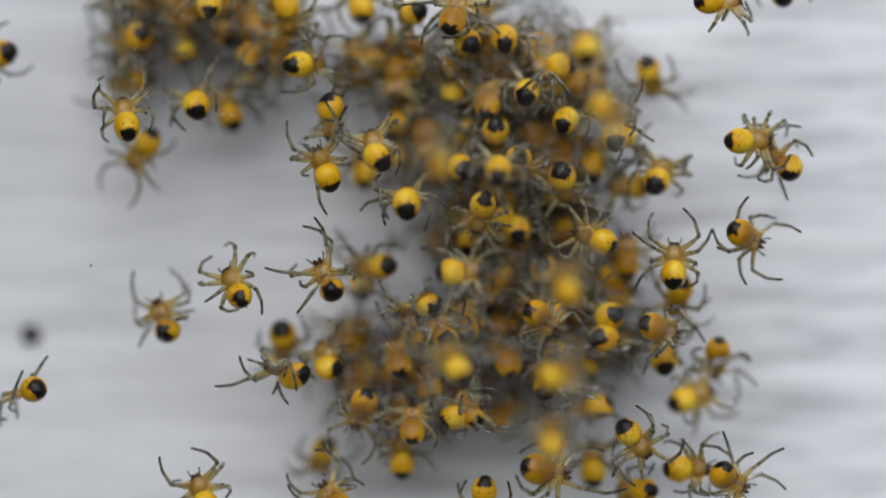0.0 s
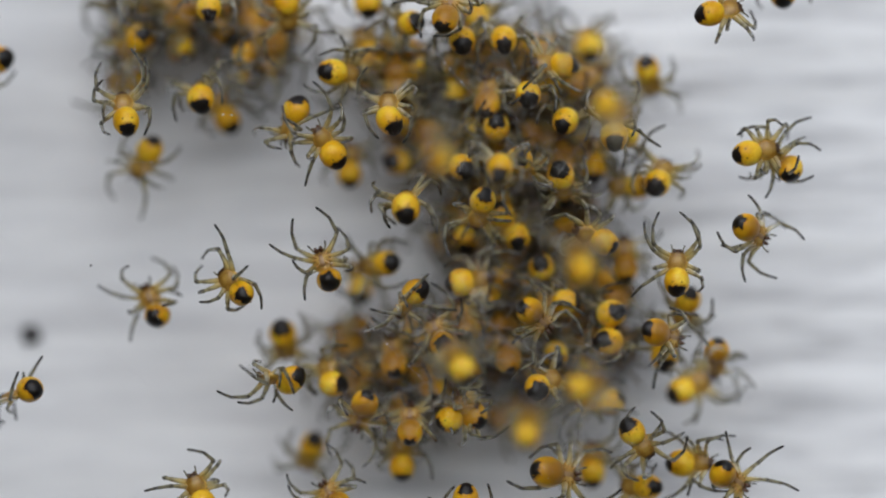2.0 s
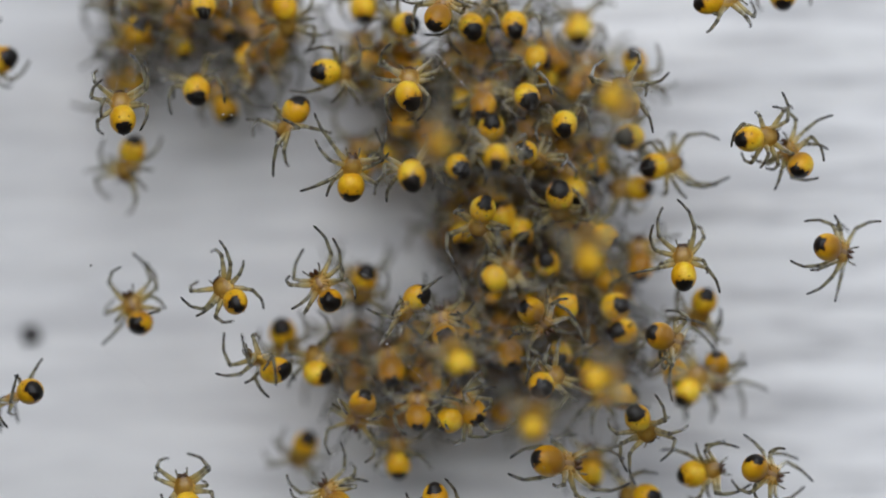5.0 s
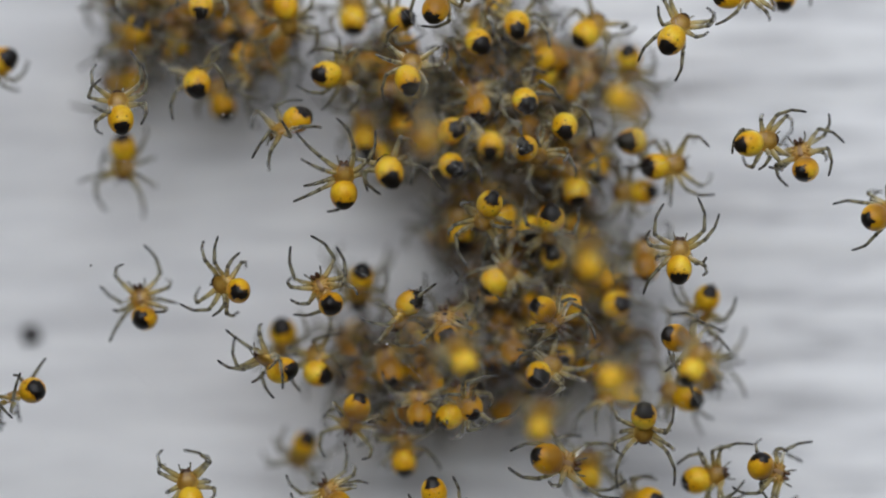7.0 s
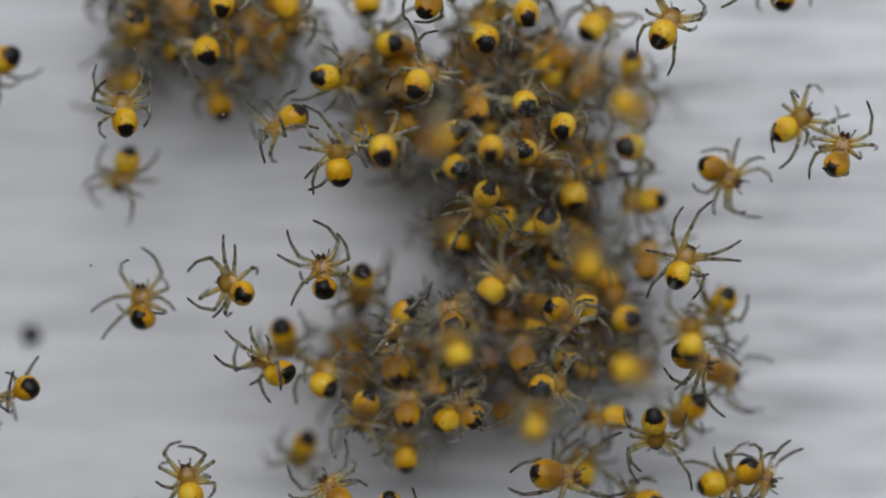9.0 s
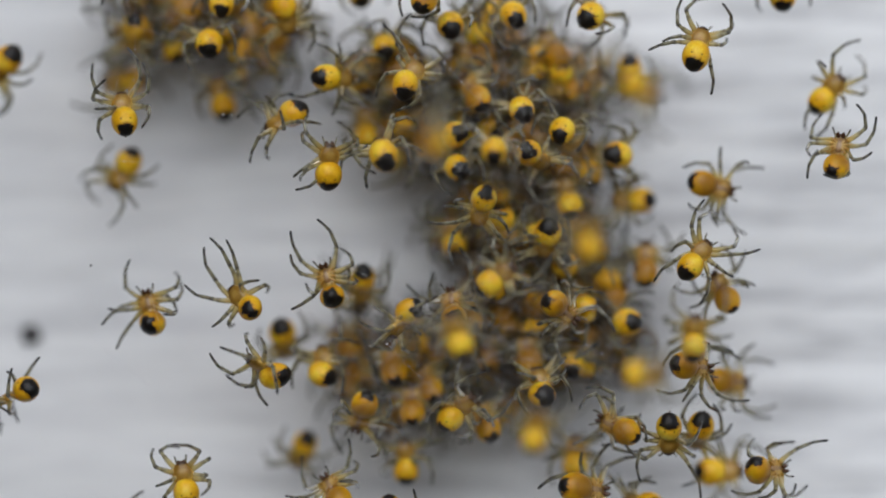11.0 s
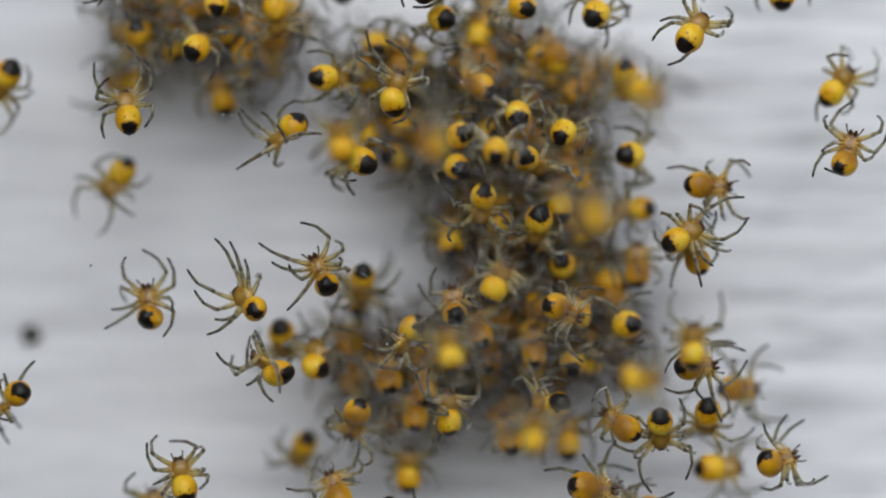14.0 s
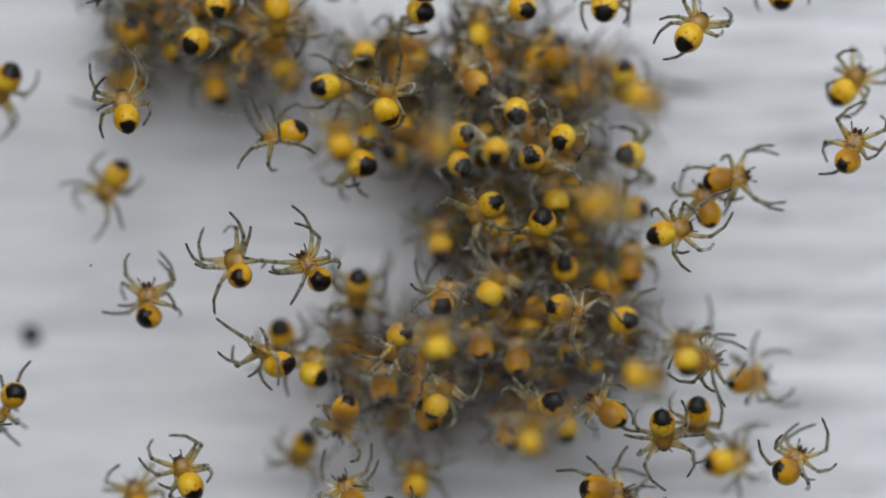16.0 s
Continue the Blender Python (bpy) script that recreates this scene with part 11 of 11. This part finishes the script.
    feet(100, 2, [(0.59, 2.45, -1.54), (1.95, 1.32, -1.16), (1.35, 0.51, -0.32), (1.56, -0.41, 0.32), (-0.48, 1.82, -1.32), (-0.81, 1.47, -1.20), (-0.70, 0.53, -0.76), (0.53, 0.50, 1.14)])
    feet(100, 3.5, [(0.69, 2.47, -1.52), (1.14, 1.82, -0.44), (1.46, 1.10, -0.81), (1.27, -0.55, 0.54), (0.07, 2.50, -0.19), (-0.79, 1.47, -1.11), (-0.60, 1.21, 0.71), (-0.35, -0.32, 0.95)])
    feet(100, 4.2, [(0.15, 2.15, -1.14), (0.99, 1.97, -0.03), (1.22, 0.93, -0.59), (1.15, -0.60, 0.62), (0.16, 2.47, -0.11), (-0.81, 1.52, -1.07), (-1.06, 0.83, 0.32), (-0.46, 0.23, 1.20)])
    feet(100, 6.3, [(0.39, 2.43, -0.11), (1.17, 1.83, -0.21), (0.56, 0.32, -0.82), (1.29, 0.15, 0.54), (0.12, 2.50, -0.13), (-1.29, 0.47, -0.78), (-1.00, 0.84, 0.32), (-0.45, -0.44, 1.08)])
    feet(100, 7.5, [(1.24, 1.84, 0.35), (1.60, 1.26, -0.98), (0.77, 0.53, -0.80), (1.20, 0.36, 0.79), (-0.62, 2.25, 0.64), (-1.33, 0.63, -0.79), (-0.94, 0.88, 0.26), (-1.05, -0.13, 1.06)])
    feet(100, 9, [(1.47, 1.35, -1.01), (1.63, 0.90, -0.71), (1.08, 0.77, -0.41), (1.15, 0.34, 0.84), (-0.68, 2.30, 0.63), (-0.94, 0.67, -1.19), (-0.97, 0.23, 0.75), (-1.14, -0.21, 1.03)])
    feet(100, 11.3, [(0.62, 2.40, -1.51), (1.03, 1.94, -0.12), (0.69, 0.69, -0.88), (1.42, 0.59, 0.51), (-0.46, 2.49, 0.08), (-0.92, 0.68, -1.21), (-0.88, 0.31, 0.66), (-0.43, -0.54, 1.15)])
    feet(100, 12.5, [(0.95, 2.10, -1.39), (2.05, 0.85, -0.83), (0.59, 0.36, -0.84), (1.35, 0.81, 0.63), (-0.62, 2.21, -0.91), (-0.90, 2.21, -0.81), (-0.84, 0.38, 0.71), (-0.58, -0.51, 1.18)])
    feet(100, 14.5, [(1.18, 2.06, -0.29), (1.36, 1.59, -0.26), (1.60, 0.24, -0.20), (1.34, 0.73, 0.57), (-1.10, 2.21, 0.10), (-1.29, 0.62, -0.85), (-0.84, 1.14, 0.55), (-0.51, 0.36, 1.24)])
    feet(100, 16, [(0.19, 2.45, -0.28), (0.73, 2.11, -0.27), (0.75, 0.78, -0.84), (1.52, 0.44, -0.32), (-0.06, 2.20, -1.10), (-1.48, 1.11, -0.56), (-0.96, 0.67, 0.40), (-0.66, 0.72, 1.23)])
    feet(104, 0, [(0.71, 1.78, -1.30), (0.85, 1.42, 0.97), (0.91, 0.84, -0.04), (0.34, -0.63, 0.53), (-0.43, 1.90, -1.30), (-0.98, 1.23, -1.19), (0.34, 0.42, -0.92), (-0.18, -1.05, -0.38)])
    feet(104, 9, [(1.31, 1.65, -0.49), (-0.32, 0.97, 1.31), (0.95, 0.91, -0.01), (0.47, -0.51, 0.76), (-0.40, 1.97, -1.34), (-0.92, 1.14, -1.23), (0.06, 0.60, -1.07), (-0.26, -0.99, -0.36)])
    feet(104, 12.5, [(1.32, 1.71, -0.56), (-0.35, 1.06, 1.26), (0.98, 0.93, 0.41), (0.66, -0.67, 0.48), (-0.39, 1.04, -1.61), (-0.91, 1.96, 0.48), (-0.42, 1.09, 0.83), (-0.22, -1.04, -0.33)])
    feet(104, 14.5, [(0.42, 1.83, 1.05), (-0.30, 1.09, 1.17), (0.83, 0.37, 0.50), (0.36, -0.81, 0.63), (-0.45, 1.04, -1.70), (-1.07, 1.80, 0.56), (-1.26, 1.21, 0.09), (-0.31, -1.11, -0.42)])
    feet(104, 16, [(0.34, 1.77, 1.05), (-0.31, 1.12, 1.20), (0.92, 0.40, 0.50), (-0.04, -1.05, 0.85), (-0.55, 0.35, -1.42), (-0.63, 1.59, 1.07), (-0.98, 0.31, 0.45), (-0.33, -1.10, -0.48)])
    feet(94, 9, [(0.39, 2.43, -0.41), (0.82, 2.07, -0.31), (0.75, 0.56, -0.83), (0.54, -0.12, 0.91), (-1.71, 2.17, -0.62), (-1.29, 0.27, -0.65), (-1.24, 0.42, 0.57), (-0.55, -0.11, 0.91)])
    feet(94, 12.5, [(0.48, 2.41, -0.48), (0.73, 2.16, -0.34), (0.76, 0.55, -0.88), (-0.09, -0.39, 0.88), (-0.42, 2.42, -1.15), (-1.88, 1.57, -0.12), (-1.24, 0.46, 0.61), (-0.89, -0.48, 1.15)])
    feet(94, 14.5, [(0.39, 2.43, -0.52), (0.80, 2.19, -0.31), (0.85, 0.50, -0.83), (-0.01, -0.44, 0.95), (0.11, 2.48, -0.24), (-2.16, 1.21, 0.23), (-1.17, 0.82, 0.26), (-0.49, -0.46, 1.03)])
    feet(94, 16, [(0.16, 2.46, -0.30), (0.76, 2.11, -0.29), (0.75, 0.48, -0.91), (-0.00, -0.46, 0.95), (-0.20, 2.51, -0.06), (-1.84, 1.15, 0.18), (-1.22, 0.85, 0.16), (-0.09, -0.54, 0.98)])
    feet(95, 9, [(0.58, 1.85, -1.30), (0.86, 1.41, -1.19), (0.97, 0.45, -0.57), (0.15, -0.45, -0.92), (-0.42, 1.90, 1.08), (-0.88, 1.39, -1.19), (-1.18, 0.09, -0.33), (-0.56, -0.11, 0.91)])
    feet(95, 12.5, [(0.60, 1.91, -1.22), (0.78, 1.39, -1.12), (0.89, 1.07, -0.65), (0.79, -0.49, -1.09), (0.42, 2.15, 0.98), (-0.95, 1.36, -1.22), (-0.98, -0.10, -0.78), (-0.29, -0.45, -1.05)])
    feet(95, 14.5, [(0.58, 1.98, -1.17), (0.79, 1.32, -1.07), (0.97, 1.04, -0.74), (0.64, 0.68, -1.41), (-0.16, 0.80, 1.52), (-1.91, 0.66, -0.18), (-0.86, 1.15, -0.64), (-0.35, -0.48, -0.96)])
    feet(95, 16, [(0.58, 1.92, -1.10), (0.70, 1.41, -1.04), (1.06, 0.99, -0.72), (0.90, 0.11, -1.14), (-0.06, 1.31, 1.47), (-0.50, 1.82, -0.96), (-0.89, 1.21, -0.65), (-0.68, -0.54, -0.36)])
    feet(97, 0, [(0.57, 1.88, -1.26), (1.14, 1.89, -0.06), (1.32, -0.08, -0.06), (0.55, -0.11, -1.13), (-0.69, 2.11, -1.00), (-0.94, 1.31, -1.19), (-0.76, 0.57, -0.83), (-0.62, -0.07, -1.13)])
    feet(97, 3.5, [(0.88, 2.41, -0.06), (0.95, 1.95, -0.53), (1.31, -0.08, -0.09), (1.29, -0.38, -0.06), (-0.69, 2.10, -0.99), (-0.88, 1.36, -1.28), (-0.70, 0.66, -0.84), (-0.56, -0.06, -1.06)])
    feet(97, 9, [(0.92, 2.50, -0.03), (0.76, 0.87, -1.34), (1.41, 0.60, -0.00), (1.35, -0.35, -0.06), (-0.65, 2.20, -0.99), (-0.92, 1.43, 0.98), (-0.63, 0.63, -0.91), (-0.59, -0.09, -1.14)])
    feet(98, 0, [(-0.03, 1.59, -1.44), (1.08, 1.69, 0.66), (1.67, 0.94, -0.06), (0.67, -0.04, 0.91), (-1.44, 1.46, 0.69), (-1.14, 0.64, -1.06), (-1.06, -0.01, -0.09), (-0.85, -0.58, -0.11)])
    feet(98, 2, [(-0.02, 1.62, -1.49), (0.93, 1.57, 0.90), (1.50, 0.62, -0.07), (-0.67, -0.62, -0.11), (-1.52, 1.38, 0.72), (-1.53, 1.25, -0.04), (-1.15, 0.42, -0.07), (-1.00, -0.20, 0.59)])
    feet(98, 3.5, [(0.85, 2.47, 0.71), (1.45, 2.43, 0.69), (1.43, 0.64, -0.14), (0.83, 0.06, -1.16), (0.14, 0.84, 1.48), (-2.39, 1.91, 0.45), (-1.45, 1.19, 0.11), (-1.13, 0.20, 0.65)])
    feet(98, 4.2, [(1.39, 2.09, 0.53), (1.41, 1.74, 0.37), (1.43, 0.56, -0.11), (0.92, 0.02, -1.19), (0.24, 0.77, 1.39), (-1.59, 1.29, 0.16), (-1.00, 1.01, -0.50), (-0.84, -0.52, -0.04)])
    feet(98, 6.3, [(1.22, 2.29, 0.63), (1.18, 1.25, 0.86), (0.83, 1.12, -0.68), (0.97, 0.00, -1.12), (-0.57, 2.40, 0.68), (-1.06, 1.81, -0.56), (-1.00, 0.94, -0.53), (-1.07, -0.35, -0.02)])
    feet(98, 7.5, [(0.82, 2.89, 0.90), (0.72, 1.00, 1.22), (0.73, 1.07, -0.68), (1.06, -0.05, -1.13), (-1.40, 2.55, 0.75), (-1.11, 1.69, -0.67), (-0.97, 0.88, -0.57), (-1.14, -0.29, -0.16)])
    feet(98, 9, [(0.75, 2.27, 0.62), (0.65, 1.54, 1.06), (0.84, 0.82, -0.78), (0.96, -0.05, -1.13), (-1.18, 2.66, 0.80), (-0.89, 1.68, -0.91), (-0.95, 0.83, -0.62), (-1.24, -0.19, -0.07)])
    feet(98, 11.3, [(1.05, 2.08, 0.53), (1.79, 0.84, -0.05), (0.75, 0.91, -0.80), (1.03, 0.04, -1.12), (-1.18, 2.61, 0.89), (-0.63, 1.58, -1.14), (-1.05, 0.83, -0.66), (-1.23, -0.16, -0.13)])
    feet(98, 12.5, [(1.01, 2.10, 0.51), (1.37, 1.95, 0.46), (1.47, 0.57, -0.17), (1.05, -0.10, -0.84), (-0.53, 1.69, 1.29), (-0.57, 1.59, -1.14), (-0.91, 0.92, -0.68), (-0.91, -0.44, -0.65)])
    feet(98, 14.5, [(0.27, 2.65, 0.79), (0.84, 0.52, 1.14), (1.50, 0.52, -0.27), (0.95, 0.32, -1.18), (-0.95, 2.17, 0.57), (-1.37, 1.56, -0.35), (-0.91, 0.96, -0.69), (-0.74, -0.59, -0.72)])
    feet(98, 16, [(0.06, 2.50, 0.72), (0.86, 0.42, 1.17), (1.45, 0.53, -0.34), (0.84, -0.15, -1.00), (-0.72, 1.79, 1.16), (-0.99, 1.89, -0.51), (-1.60, 0.72, -0.11), (-0.78, -0.51, -0.71)])
    feet(112, 0, [(0.48, 1.89, 1.08), (0.95, 1.28, 0.97), (1.26, 0.63, -0.06), (1.05, 0.21, -0.97), (-0.55, 1.86, -1.30), (-0.91, 1.34, 0.97), (-0.76, 0.59, -0.83), (-0.61, -0.08, -1.13)])
    feet(112, 12.5, [(0.45, 1.79, 0.99), (0.87, 1.28, 1.05), (1.44, -0.17, -0.06), (0.65, -1.11, -0.06), (-0.62, 1.81, -1.30), (-0.91, 1.39, 0.98), (-0.68, 0.66, -0.80), (0.41, -0.42, -0.62)])
    feet(112, 14.5, [(0.38, 1.88, 0.96), (0.83, 1.23, 1.08), (1.33, -0.39, -0.06), (0.92, -0.58, -0.06), (-0.60, 1.76, -1.28), (-0.98, 1.36, 0.98), (-0.61, 0.68, -0.78), (0.58, -0.90, -0.06)])
    feet(112, 16, [(0.34, 1.84, 0.90), (0.77, 1.28, 1.16), (1.34, -0.38, -0.06), (0.94, -0.56, -0.06), (-0.67, 1.72, -1.23), (-0.90, 1.34, 0.89), (-0.68, 0.74, -0.87), (0.62, -0.94, -0.06)])
    feet(113, 0, [(-0.00, 1.26, -1.55), (1.00, 1.19, -1.19), (0.78, 0.65, 0.61), (0.52, -0.13, 0.91), (-0.44, 1.90, 1.08), (-0.63, 1.26, -1.31), (-0.73, 0.51, -0.83), (-0.58, -0.10, -1.13)])
    feet(113, 14.5, [(0.06, 1.21, -1.56), (0.97, 1.18, -1.09), (0.72, 0.66, -0.83), (0.57, -0.10, 0.83), (-0.43, 1.95, 1.16), (-0.57, 1.23, -1.34), (-0.81, 0.57, -0.73), (-0.62, -0.14, -1.06)])
    feet(113, 16, [(0.45, 1.51, -1.47), (1.02, 1.21, -1.16), (0.70, 0.74, -0.82), (0.59, -0.07, 0.83), (-0.21, 1.91, 1.17), (-0.99, 1.03, -1.20), (-0.89, 0.54, -0.79), (-0.59, -0.16, -0.97)])
    for sp in herd:
        walk(sp.root, sp.rows)
        way = sum((b[1].translation - a[1].translation).length for a, b in zip(sp.rows, sp.rows[1:]))
        base = sp.rest()
        stances = sp.stances
        if not stances:
            much = min(0.35, way / MM * 0.12)
            stances = [(t, sp.stir(base, much)) for t, m in sp.rows] if much > 0.05 else [(0, base)]
        for j, (s, k, leg, shin) in enumerate(sp.legs):
            keyed = [(t, *bend(s, k, places[j])) for t, places in stances]
            if len(keyed) == 1:
                leg.matrix_basis, shin.matrix_basis = keyed[0][1], keyed[0][2]
                continue
            if keyed[-1][0] < 16.0:
                keyed.append((16.0, *keyed[-1][1:]))
            walk(leg, [(t, a) for t, a, b in keyed])
            walk(shin, [(t, b) for t, a, b in keyed])


motions()
